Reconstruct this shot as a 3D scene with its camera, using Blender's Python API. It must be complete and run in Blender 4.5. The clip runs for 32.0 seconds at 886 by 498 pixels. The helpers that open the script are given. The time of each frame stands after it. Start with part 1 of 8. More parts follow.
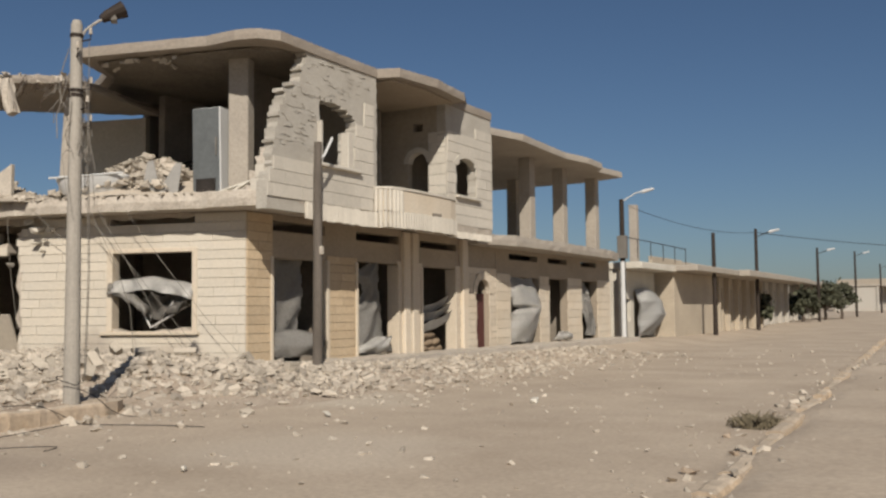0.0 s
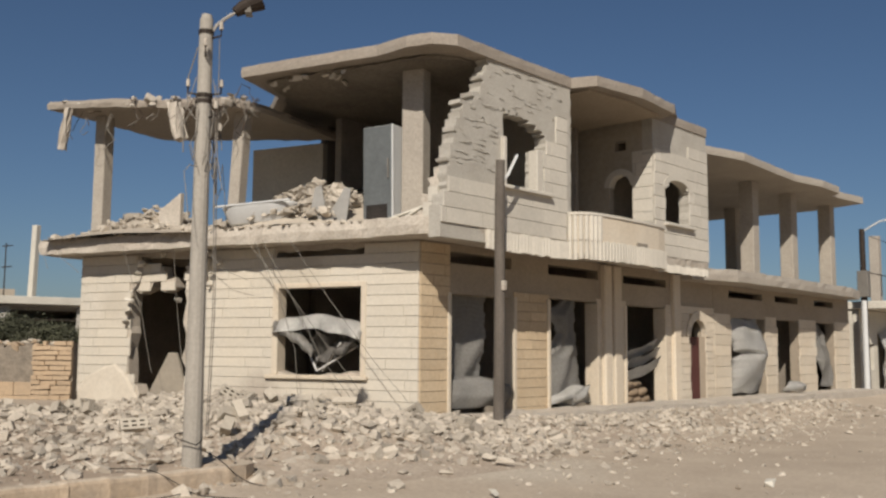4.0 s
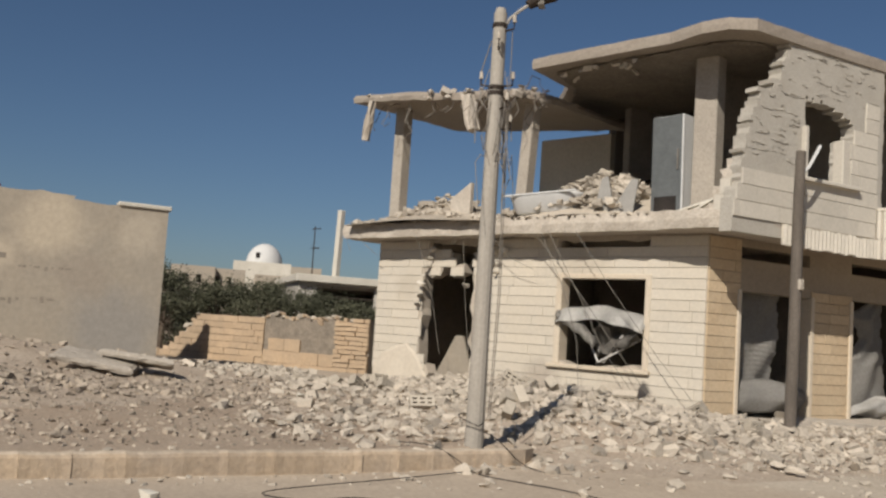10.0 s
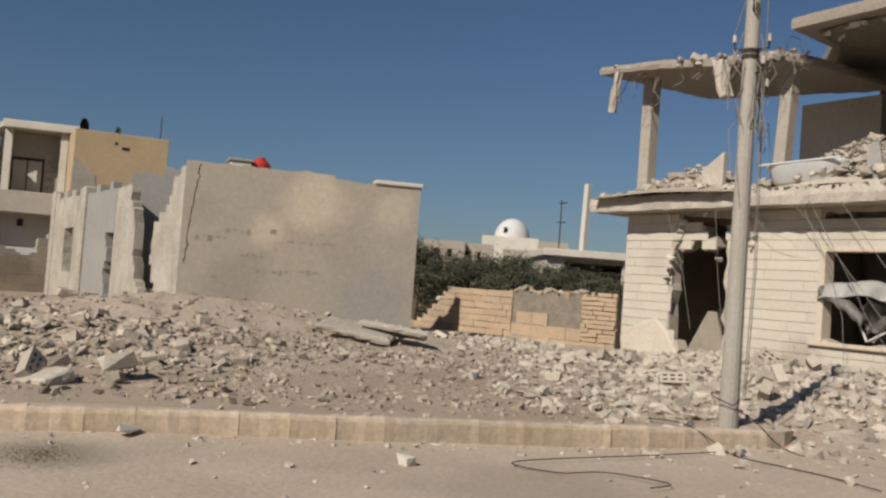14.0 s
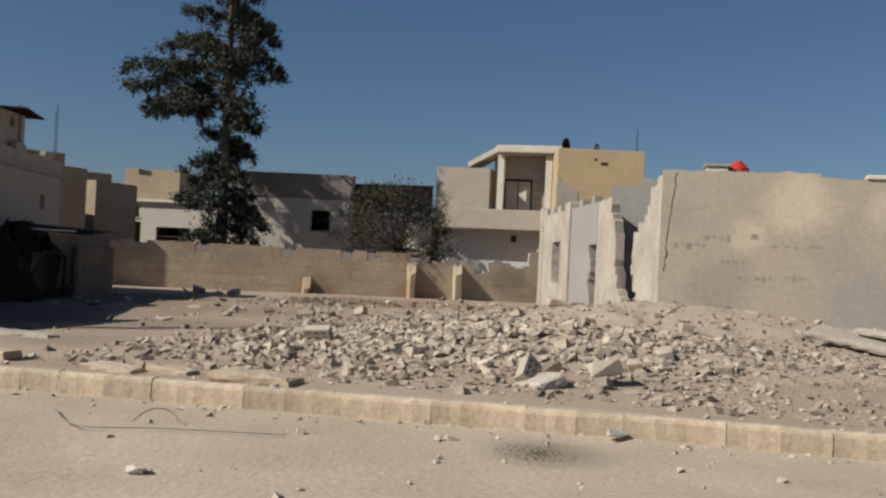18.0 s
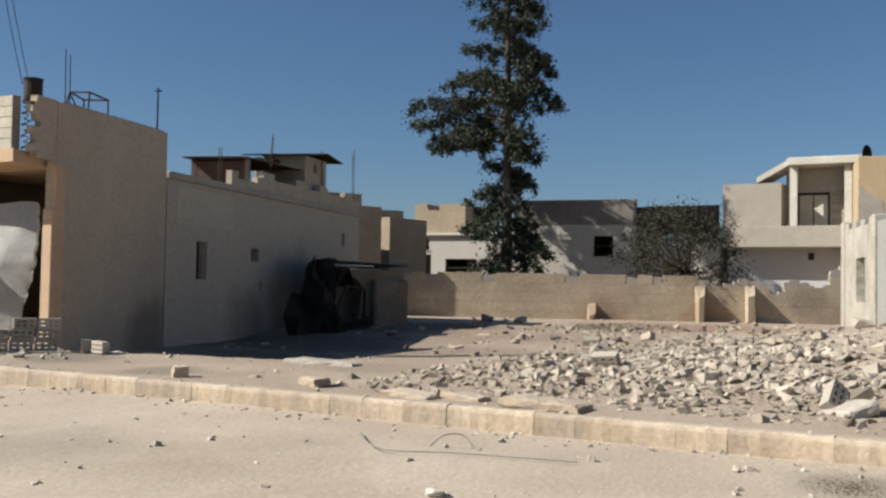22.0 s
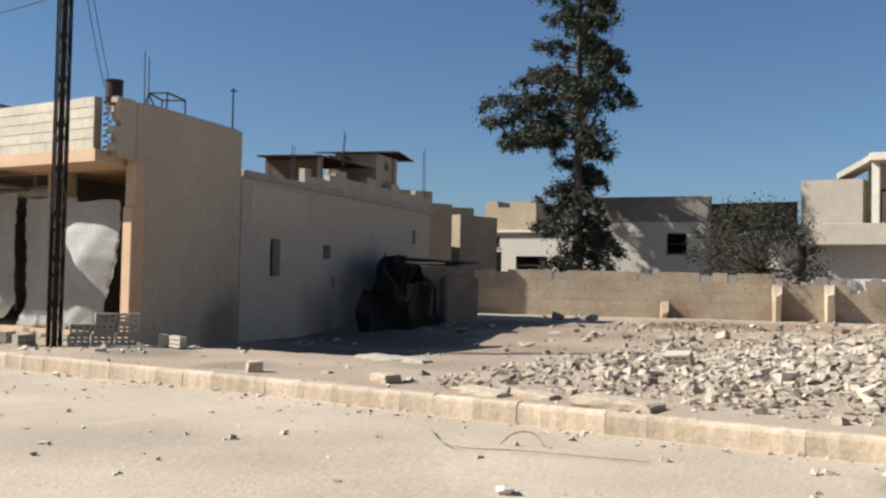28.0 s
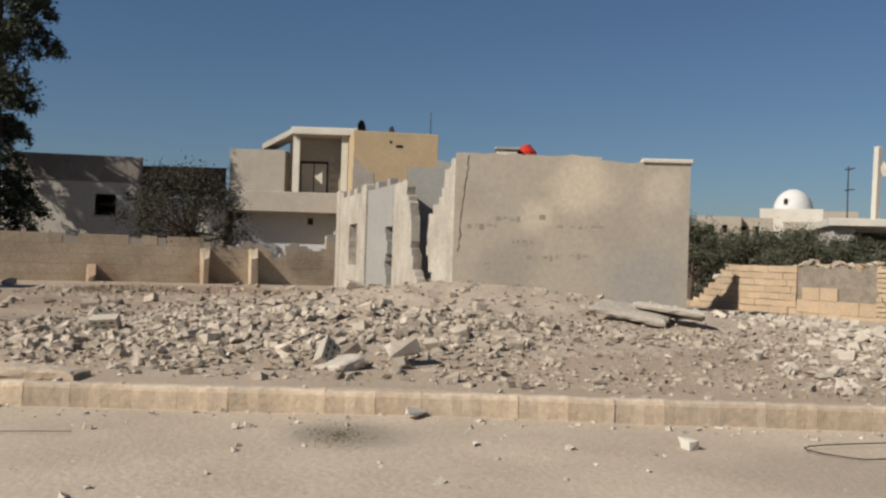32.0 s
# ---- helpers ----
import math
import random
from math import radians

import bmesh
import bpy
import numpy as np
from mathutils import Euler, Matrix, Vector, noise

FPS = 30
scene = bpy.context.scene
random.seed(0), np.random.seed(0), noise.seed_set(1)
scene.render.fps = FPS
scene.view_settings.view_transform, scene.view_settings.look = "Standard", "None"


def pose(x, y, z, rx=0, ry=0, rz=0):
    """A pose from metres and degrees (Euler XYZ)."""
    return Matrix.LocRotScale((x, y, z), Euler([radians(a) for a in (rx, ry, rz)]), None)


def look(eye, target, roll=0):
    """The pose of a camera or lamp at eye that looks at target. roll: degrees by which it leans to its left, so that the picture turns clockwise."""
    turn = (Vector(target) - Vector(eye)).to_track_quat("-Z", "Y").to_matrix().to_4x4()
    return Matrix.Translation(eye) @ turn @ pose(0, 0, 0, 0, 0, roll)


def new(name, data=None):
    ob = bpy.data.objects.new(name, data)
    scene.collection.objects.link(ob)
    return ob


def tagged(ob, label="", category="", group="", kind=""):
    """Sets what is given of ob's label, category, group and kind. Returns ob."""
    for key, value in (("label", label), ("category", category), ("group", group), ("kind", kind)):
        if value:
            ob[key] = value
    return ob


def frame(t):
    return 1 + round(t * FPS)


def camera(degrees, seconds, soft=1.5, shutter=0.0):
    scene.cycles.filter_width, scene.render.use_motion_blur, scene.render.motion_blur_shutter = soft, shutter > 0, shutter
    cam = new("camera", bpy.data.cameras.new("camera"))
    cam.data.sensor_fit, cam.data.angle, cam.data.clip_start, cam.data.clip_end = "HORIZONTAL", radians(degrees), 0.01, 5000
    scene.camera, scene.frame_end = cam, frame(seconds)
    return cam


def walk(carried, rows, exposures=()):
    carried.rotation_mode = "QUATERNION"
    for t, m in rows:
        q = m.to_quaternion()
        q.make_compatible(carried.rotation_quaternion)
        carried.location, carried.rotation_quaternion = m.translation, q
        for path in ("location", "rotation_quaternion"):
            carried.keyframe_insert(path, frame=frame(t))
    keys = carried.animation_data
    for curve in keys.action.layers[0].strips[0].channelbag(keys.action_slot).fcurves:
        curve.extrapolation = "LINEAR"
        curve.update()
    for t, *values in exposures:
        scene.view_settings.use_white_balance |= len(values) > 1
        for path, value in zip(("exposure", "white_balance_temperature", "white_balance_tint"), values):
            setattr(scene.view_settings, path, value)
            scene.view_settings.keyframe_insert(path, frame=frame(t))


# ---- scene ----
cam = camera(49.46, 32.0, soft=2.5)
PATH = [
    (0, pose(1.39, -2.66, 1.44, 93.84, 0.63, 29.65)),
    (0.5, pose(1.24, -2.35, 1.46, 94.13, 0.87, 30.03)),
    (1, pose(0.85, -1.64, 1.50, 94.60, 1.07, 31.49)),
    (1.5, pose(0.49, -0.93, 1.54, 94.98, 0.89, 32.64)),
    (2, pose(0.10, -0.20, 1.58, 95.36, 0.90, 33.97)),
    (2.5, pose(0.00, 0.00, 1.60, 95.45, 0.93, 34.91)),
    (3, pose(0.00, 0.00, 1.60, 95.63, 0.83, 36.21)),
    (3.5, pose(0.00, 0.00, 1.60, 95.86, 0.38, 38.52)),
    (4, pose(0.00, 0.00, 1.60, 96.08, -0.40, 42.01)),
    (6.5, pose(0.00, 0.00, 1.60, 96.35, -3.56, 49.92)),
    (7, pose(0.00, 0.00, 1.60, 96.31, -3.89, 51.03)),
    (7.5, pose(0.00, 0.00, 1.60, 96.18, -3.92, 52.22)),
    (8, pose(0.00, 0.00, 1.60, 96.02, -4.07, 53.51)),
    (8.5, pose(0.00, 0.00, 1.60, 95.87, -4.07, 54.60)),
    (9, pose(0.00, 0.00, 1.60, 95.72, -3.96, 55.75)),
    (9.5, pose(0.00, 0.00, 1.60, 95.43, -3.96, 57.01)),
    (10, pose(0.00, 0.00, 1.60, 94.91, -3.79, 58.61)),
    (10.5, pose(0.00, 0.00, 1.60, 94.68, -3.53, 60.14)),
    (11, pose(0.00, 0.00, 1.60, 94.27, -3.71, 61.49)),
    (11.5, pose(0.00, 0.00, 1.60, 94.00, -3.85, 62.79)),
    (12, pose(0.00, 0.00, 1.60, 93.64, -3.84, 64.25)),
    (12.5, pose(0.00, 0.00, 1.60, 93.38, -3.89, 65.87)),
    (13, pose(0.00, 0.00, 1.60, 93.09, -4.04, 68.11)),
    (13.5, pose(0.00, 0.00, 1.60, 92.77, -4.22, 70.48)),
    (14, pose(0.00, 0.00, 1.60, 92.34, -4.27, 73.27)),
    (14.5, pose(0.00, 0.00, 1.60, 91.94, -4.05, 76.38)),
    (15, pose(0.00, 0.00, 1.60, 91.52, -3.70, 81.26)),
    (15.5, pose(0.00, 0.00, 1.60, 91.24, -3.42, 85.06)),
    (17.5, pose(0.00, 0.00, 1.60, 90.95, -3.05, 98.14)),
    (18, pose(0.00, 0.00, 1.60, 91.06, -2.82, 101.36)),
    (18.5, pose(0.00, 0.00, 1.60, 91.19, -2.86, 103.95)),
    (19, pose(0.00, 0.00, 1.60, 91.43, -2.92, 104.38)),
    (19.5, pose(0.00, 0.00, 1.60, 91.63, -2.67, 104.57)),
    (20, pose(0.00, 0.00, 1.60, 91.82, -2.53, 105.79)),
    (20.5, pose(0.00, 0.00, 1.60, 91.81, -2.29, 108.00)),
    (21, pose(0.00, 0.00, 1.60, 91.98, -1.73, 110.92)),
    (21.5, pose(0.00, 0.00, 1.60, 92.09, -1.44, 113.72)),
    (22, pose(0.00, 0.00, 1.60, 92.06, -1.00, 118.17)),
    (22.5, pose(0.00, 0.00, 1.60, 92.01, -0.56, 122.89)),
    (23, pose(0.00, 0.00, 1.60, 92.18, -0.04, 127.67)),
    (23.5, pose(0.00, 0.00, 1.60, 92.30, -0.08, 131.54)),
    (24, pose(0.00, 0.00, 1.60, 92.49, -0.27, 134.84)),
    (24.5, pose(0.00, 0.00, 1.60, 92.69, -0.30, 137.42)),
    (26.5, pose(0.00, 0.00, 1.60, 92.76, -0.89, 139.86)),
    (27, pose(0.00, 0.00, 1.60, 92.57, -0.97, 134.75)),
    (27.5, pose(0.00, 0.00, 1.60, 92.28, -1.21, 128.74)),
    (28, pose(0.00, 0.00, 1.60, 91.82, -1.21, 122.36)),
    (28.5, pose(0.00, 0.00, 1.60, 91.47, -1.27, 117.50)),
    (29, pose(0.00, 0.00, 1.60, 91.15, -1.08, 112.49)),
    (29.5, pose(0.00, 0.00, 1.60, 90.95, -1.08, 108.88)),
    (30, pose(0.00, 0.00, 1.60, 90.69, -1.26, 106.82)),
    (30.5, pose(0.00, 0.00, 1.60, 90.50, -1.42, 103.64)),
    (31, pose(0.00, 0.00, 1.60, 90.38, -1.73, 99.08)),
    (31.5, pose(0.00, 0.00, 1.60, 90.37, -1.73, 94.52)),
    (32, pose(0.00, 0.00, 1.60, 90.50, -1.82, 89.32)),
]
walk(cam, PATH, exposures=[(0.0, 0.06, 6250, 10), (4.0, 0.07, 6220, 10), (9.0, 0.05, 6200, 10), (14.0, 0.05, 6200, 10), (18.0, 0.25, 6100, 8), (21.0, 0.55, 5950, 7), (24.0, 0.92, 5850, 6), (27.0, 0.92, 5850, 6), (28.2, 0.98, 5900, 7), (29.5, 0.74, 6000, 8), (32.0, 0.28, 6150, 9)])

# ---- light ----
SUN_AZ, SUN_EL = 215.0, 36.5        # degrees; azimuth counted from +y towards -x
world = bpy.data.worlds.new("sky")
scene.world = world
world.use_nodes = True
wn = world.node_tree.nodes
sky = wn.new("ShaderNodeTexSky")
sky.sky_type, sky.sun_disc = "NISHITA", False
sky.sun_elevation, sky.sun_rotation = radians(SUN_EL), radians(-SUN_AZ)
sky.air_density, sky.dust_density, sky.ozone_density, sky.altitude = 1.0, 1.0, 4.5, 500
wn["Background"].inputs["Strength"].default_value = 0.0435
world.node_tree.links.new(sky.outputs[0], wn["Background"].inputs["Color"])
sun = new("sun", bpy.data.lights.new("sun", "SUN"))
sun.data.energy, sun.data.angle, sun.data.color = 5.0, radians(0.6), (1.0, 0.90, 0.77)
sa, se = radians(SUN_AZ), radians(SUN_EL)
sun.matrix_world = look((40 * -math.sin(sa) * math.cos(se), 40 * math.cos(sa) * math.cos(se), 40 * math.sin(se)), (0, 0, 0))


# ---- materials ----
ALBEDO_SCALE = 0.82     # scales every surface colour down, so shade is darker beside the strong sun


def mat(name, col, rough=0.9, var=0.3, scale=1.2, fine=30.0, bump=0.25, second=None, amount=0.4, piece=0.0, island=0.0, metal=0.0, streak=0.0, dusty=None, stain_shade=()):
    """A weathered surface: blotches and grain at two scales, stained with a second colour, relief, and a tone of its
    own for each piece.
    """
    m = bpy.data.materials.new(name)
    col = tuple(c * ALBEDO_SCALE for c in col)
    second = second and tuple(c * ALBEDO_SCALE for c in second)
    dusty = dusty and tuple(c * ALBEDO_SCALE for c in dusty)
    m.use_nodes = True
    n, l = m.node_tree.nodes, m.node_tree.links
    p = n["Principled BSDF"]
    p.inputs["Roughness"].default_value, p.inputs["Metallic"].default_value = rough, metal
    p.inputs["Specular IOR Level"].default_value = 0.25
    geo = n.new("ShaderNodeNewGeometry")
    stretch = n.new("ShaderNodeMapping")
    l.new(geo.outputs["Position"], stretch.inputs["Vector"])
    stretch.inputs["Scale"].default_value = (1, 1, 1 - 0.85 * streak)
    big, small = n.new("ShaderNodeTexNoise"), n.new("ShaderNodeTexNoise")
    for tex, sc, det in ((big, scale, 6.0), (small, fine, 4.0)):
        tex.inputs["Scale"].default_value, tex.inputs["Detail"].default_value, tex.inputs["Roughness"].default_value = sc, det, 0.65
    l.new(stretch.outputs[0], big.inputs["Vector"])
    l.new(geo.outputs["Position"], small.inputs["Vector"])
    ramp = n.new("ShaderNodeValToRGB")
    ramp.color_ramp.elements[0].position, ramp.color_ramp.elements[1].position = 0.5 - 0.18, 0.5 + 0.18
    l.new(big.outputs["Fac"], ramp.inputs["Fac"])
    other = second or tuple(c * (1 - var) for c in col)
    mix = n.new("ShaderNodeMix")
    mix.data_type = "RGBA"
    mix.inputs[6].default_value, mix.inputs[7].default_value = (*col, 1), (*other, 1)
    sc = n.new("ShaderNodeMath")
    sc.operation = "MULTIPLY"
    sc.inputs[1].default_value = amount if second else 1.0
    l.new(ramp.outputs["Color"], sc.inputs[0])
    l.new(sc.outputs[0], mix.inputs[0])
    val = n.new("ShaderNodeMapRange")
    val.inputs["From Min"].default_value, val.inputs["From Max"].default_value = 0.3, 0.7
    val.inputs["To Min"].default_value, val.inputs["To Max"].default_value = 1 - var * 0.6, 1 + var * 0.45
    l.new(small.outputs["Fac"], val.inputs["Value"])
    last = val.outputs[0]
    for on, node, out in ((piece, "ShaderNodeObjectInfo", "Random"), (island, "ShaderNodeNewGeometry", "Random Per Island")):
        if on:
            src, rng, mul = n.new(node), n.new("ShaderNodeMapRange"), n.new("ShaderNodeMath")
            rng.inputs["To Min"].default_value, rng.inputs["To Max"].default_value = 1 - on, 1 + on
            l.new(src.outputs[out], rng.inputs["Value"])
            mul.operation = "MULTIPLY"
            l.new(last, mul.inputs[0])
            l.new(rng.outputs[0], mul.inputs[1])
            last = mul.outputs[0]
    body = mix.outputs[2]
    # stain and painted-shade patches with a place and a size of their own: (x, y, z, radius, colour, amount)
    for sx, sy, sz, srad, scol, samt in stain_shade:
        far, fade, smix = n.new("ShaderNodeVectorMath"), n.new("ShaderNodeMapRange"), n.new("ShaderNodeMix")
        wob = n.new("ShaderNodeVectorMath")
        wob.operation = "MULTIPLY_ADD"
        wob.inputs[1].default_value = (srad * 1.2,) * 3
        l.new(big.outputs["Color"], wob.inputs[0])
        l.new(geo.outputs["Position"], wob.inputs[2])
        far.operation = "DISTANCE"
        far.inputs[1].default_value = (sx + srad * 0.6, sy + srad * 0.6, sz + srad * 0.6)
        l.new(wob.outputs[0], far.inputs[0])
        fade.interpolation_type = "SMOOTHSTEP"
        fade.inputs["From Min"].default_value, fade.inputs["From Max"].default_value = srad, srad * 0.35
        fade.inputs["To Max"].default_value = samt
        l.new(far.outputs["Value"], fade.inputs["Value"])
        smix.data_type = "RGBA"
        smix.inputs[7].default_value = (*(c * ALBEDO_SCALE for c in scol), 1)
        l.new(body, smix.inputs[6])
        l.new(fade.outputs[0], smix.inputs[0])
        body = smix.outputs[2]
    if dusty:
        # fine dust that has settled on what faces up
        nsep, fade, smix = n.new("ShaderNodeSeparateXYZ"), n.new("ShaderNodeMapRange"), n.new("ShaderNodeMix")
        l.new(geo.outputs["Normal"], nsep.inputs[0])
        fade.interpolation_type = "SMOOTHSTEP"
        fade.inputs["From Min"].default_value, fade.inputs["From Max"].default_value = 0.45, 0.95
        fade.inputs["To Max"].default_value = 0.75
        l.new(nsep.outputs["Z"], fade.inputs["Value"])
        smix.data_type = "RGBA"
        smix.inputs[7].default_value = (*dusty, 1)
        l.new(body, smix.inputs[6])
        l.new(fade.outputs[0], smix.inputs[0])
        body = smix.outputs[2]
    tone = n.new("ShaderNodeVectorMath")
    tone.operation = "SCALE"
    l.new(body, tone.inputs[0])
    l.new(last, tone.inputs["Scale"])
    l.new(tone.outputs[0], p.inputs["Base Color"])
    if bump:
        b = n.new("ShaderNodeBump")
        b.inputs["Strength"].default_value, b.inputs["Distance"].default_value = bump, 0.02
        l.new(small.outputs["Fac"], b.inputs["Height"])
        l.new(b.outputs[0], p.inputs["Normal"])
    return m


DUST = mat("dusty_road", (0.56, 0.468, 0.36), var=0.27, scale=0.42, fine=17, bump=0.45, second=(0.42, 0.342, 0.258), amount=1.0, stain_shade=((-6.0, -8.0, 0, 1.6, (0.36, 0.30, 0.235), 0.6), (-5.0, 6.0, 0, 2.2, (0.56, 0.48, 0.38), 0.7), (-7.5, -16.0, 0, 1.2, (0.36, 0.30, 0.235), 0.6), (-8.2, 10.5, 0, 1.8, (0.56, 0.49, 0.39), 0.7), (-4.0, -3.0, 0, 1.5, (0.56, 0.48, 0.38), 0.6), (-8.6, -0.7, 0, 0.8, (0.29, 0.255, 0.20), 0.7), (-7.3, 3.2, 0, 1.3, (0.38, 0.31, 0.24), 0.6)))
# broad dark patches along shop and wing paint their shadow deeper; others are soil
EARTH = mat("lot_earth", (0.36, 0.28, 0.205), var=0.3, scale=0.45, fine=22, bump=0.7, second=(0.46, 0.375, 0.285), amount=0.9, stain_shade=((-11.6, -13.6, 0.2, 1.3, (0.21, 0.18, 0.14), 0.8), (-10.9, -10.6, 0.2, 0.9, (0.23, 0.195, 0.15), 0.7), (-16.5, -13.4, 0.0, 3.2, (0.17, 0.135, 0.10), 0.9), (-21.0, -15.5, 0.1, 4.5, (0.14, 0.11, 0.085), 0.9), (-27.0, -15.5, 0.1, 4.5, (0.16, 0.12, 0.09), 0.85), (-17.5, -9.5, 0.1, 3.0, (0.29, 0.225, 0.165), 0.7), (-24.0, -10.5, 0.1, 3.5, (0.27, 0.20, 0.145), 0.8), (-13.4, -8.4, 0.2, 1.5, (0.29, 0.235, 0.175), 0.7), (-34.0, -8.5, 0.2, 4.5, (0.30, 0.20, 0.14), 0.8)))
HEAP_DUST = mat("pale_rubble_dust", (0.53, 0.445, 0.35), var=0.4, scale=1.6, fine=20, bump=1.0, second=(0.40, 0.32, 0.24), amount=0.9)
STONE = mat("cream_limestone", (0.68, 0.60, 0.48), var=0.16, scale=0.9, fine=18, bump=0.12, second=(0.62, 0.51, 0.37), amount=0.6, piece=0.07)
OCHRE_STONE = mat("honey_limestone", (0.56, 0.43, 0.28), var=0.2, scale=1.2, fine=18, bump=0.15, second=(0.64, 0.52, 0.36), amount=0.6, piece=0.09)
WHITE_STONE = mat("pale_limestone", (0.66, 0.61, 0.52), var=0.15, scale=0.8, fine=20, bump=0.12, piece=0.06)
JOINT = mat("mortar_backing", (0.40, 0.34, 0.26), var=0.3, scale=2, fine=30)
CONCRETE = mat("raw_concrete", (0.46, 0.41, 0.34), var=0.3, scale=1.0, fine=22, bump=0.3, second=(0.36, 0.32, 0.27), amount=0.8)
BROKEN = mat("broken_concrete", (0.60, 0.54, 0.455), var=0.35, scale=2.2, fine=22, bump=1.0, second=(0.48, 0.42, 0.345), amount=0.9)
SIDE_STONE = mat("bleached_limestone", (0.609, 0.558, 0.470), var=0.13, scale=0.8, fine=16, bump=0.12, second=(0.65, 0.575, 0.455), amount=0.6, piece=0.04, stain_shade=((-15.95, 12.1, 0.62, 0.75, (0.42, 0.365, 0.30), 0.8), (-16.6, 11.9, 0.5, 0.6, (0.46, 0.40, 0.33), 0.7), (-13.9, 12.6, 0.35, 0.8, (0.45, 0.38, 0.30), 0.6), (-19.8, 11.0, 2.6, 0.5, (0.50, 0.44, 0.35), 0.5), (-15.0, 12.3, 3.2, 0.8, (0.50, 0.44, 0.35), 0.5)))
SIDE_JOINT = mat("pale_mortar", (0.56, 0.49, 0.40), var=0.3, scale=2, fine=30)
CREAM_PLASTER = mat("cream_plaster_patch", (0.68, 0.61, 0.50), var=0.14, scale=1.2, fine=12, bump=0.3, second=(0.58, 0.51, 0.41), amount=0.8)
ROOF_C = mat("weathered_roof_concrete", (0.36, 0.315, 0.26), var=0.3, scale=0.8, fine=20, bump=0.35, second=(0.31, 0.265, 0.215), amount=0.9)
SOFFIT = mat("dim_inner_concrete", (0.30, 0.26, 0.21), var=0.3, scale=1.2, fine=16, bump=0.3)
PLASTER = mat("grey_render", (0.42, 0.362, 0.282), var=0.18, scale=0.6, fine=9, bump=0.3, second=(0.37, 0.33, 0.27), amount=1.0, stain_shade=((-21.9, 1.8, 1.4, 1.1, (0.31, 0.275, 0.23), 0.8), (-21.8, 4.9, 1.2, 1.3, (0.32, 0.30, 0.27), 0.85), (-21.9, 3.4, 3.4, 1.0, (0.56, 0.48, 0.365), 0.9), (-21.85, 4.2, 2.3, 0.7, (0.36, 0.31, 0.25), 0.8), (-21.95, 2.4, 2.6, 0.6, (0.55, 0.47, 0.36), 0.8), (-21.8, 5.2, 3.3, 0.7, (0.54, 0.47, 0.37), 0.6), (-22.1, 0.8, 3.0, 0.6, (0.35, 0.30, 0.24), 0.6)))
CEILING_DARK = mat("blotched_shade_ceiling", (0.17, 0.145, 0.115), var=0.45, scale=0.9, fine=14, bump=0.4, second=(0.26, 0.225, 0.18), amount=0.8)
BARE = mat("bare_wall_mortar", (0.52, 0.485, 0.42), var=0.22, scale=1.6, fine=26, bump=0.7, second=(0.43, 0.395, 0.335), amount=0.8)
LINTEL = mat("dusty_shaded_render", (0.40, 0.335, 0.255), var=0.2, scale=0.9, fine=14, bump=0.25, second=(0.33, 0.275, 0.21), amount=0.8)
SACKING = mat("sackcloth", (0.36, 0.27, 0.18), var=0.3, scale=3, fine=60, bump=0.5, piece=0.15)
WHITEWASH = mat("whitewash", (0.68, 0.64, 0.55), var=0.2, scale=0.9, fine=14, bump=0.15, second=(0.50, 0.46, 0.38), amount=0.6)
INTERIOR = mat("interior_plaster", (0.36, 0.32, 0.27), var=0.25, scale=0.8, fine=12, bump=0.1)
RUBBLE = mat("rubble", (0.56, 0.495, 0.405), var=0.25, scale=1.2, fine=25, bump=0.8, island=0.24, dusty=(0.57, 0.495, 0.395))
RUBBLE_GREY = mat("grey_rubble", (0.43, 0.363, 0.285), var=0.3, scale=1.2, fine=25, bump=0.8, island=0.28, dusty=(0.49, 0.412, 0.32))
LOT_BLOCK = mat("weathered_lot_blocks", (0.60, 0.52, 0.415), var=0.25, scale=1.2, fine=25, bump=0.8, island=0.26, dusty=(0.52, 0.44, 0.345))
BLOCK = mat("concrete_block", (0.53, 0.47, 0.38), var=0.25, scale=4, fine=40, bump=0.5, piece=0.12, dusty=(0.57, 0.50, 0.40))
KERB = mat("kerb_stone", (0.54, 0.42, 0.29), var=0.3, scale=1.7, fine=18, bump=0.5, second=(0.43, 0.35, 0.265), amount=1.0, piece=0.13, dusty=(0.55, 0.465, 0.36))
OCHRE = mat("ochre_paint", (0.55, 0.415, 0.25), var=0.14, scale=0.8, fine=8, bump=0.05)
ORANGE = mat("orange_render", (0.40, 0.19, 0.09), var=0.2, scale=1.0, fine=12, bump=0.1)
PEACH = mat("peach_paint", (0.62, 0.43, 0.28), var=0.12, scale=1.0, fine=12, bump=0.05)
SHUTTER = mat("galvanised_shutter", (0.80, 0.775, 0.72), rough=0.55, var=0.22, scale=1.5, fine=20, bump=0.08, metal=0.1)
SHUTTER_DARK = mat("dusty_dark_shutter", (0.26, 0.24, 0.21), rough=0.6, var=0.3, scale=1.5, fine=20, bump=0.1, metal=0.2)
STEEL = mat("rusty_dark_steel", (0.06, 0.045, 0.035), rough=0.7, var=0.4, scale=6, fine=40, bump=0.2, metal=0.3)
REBAR = mat("rebar", (0.10, 0.07, 0.05), rough=0.7, var=0.3, scale=6, fine=40, metal=0.4)
POLE_GREY = mat("grey_pole_concrete", (0.42, 0.385, 0.33), var=0.2, scale=2, fine=25, bump=0.2, streak=0.8)
DIRTY_WHITE = mat("dirty_old_whitewash", (0.54, 0.495, 0.415), var=0.3, scale=1.6, fine=12, bump=0.5, second=(0.36, 0.32, 0.26), amount=1.0, streak=0.4)
BLACK = mat("black_cable", (0.025, 0.022, 0.02), rough=0.6, var=0.2)
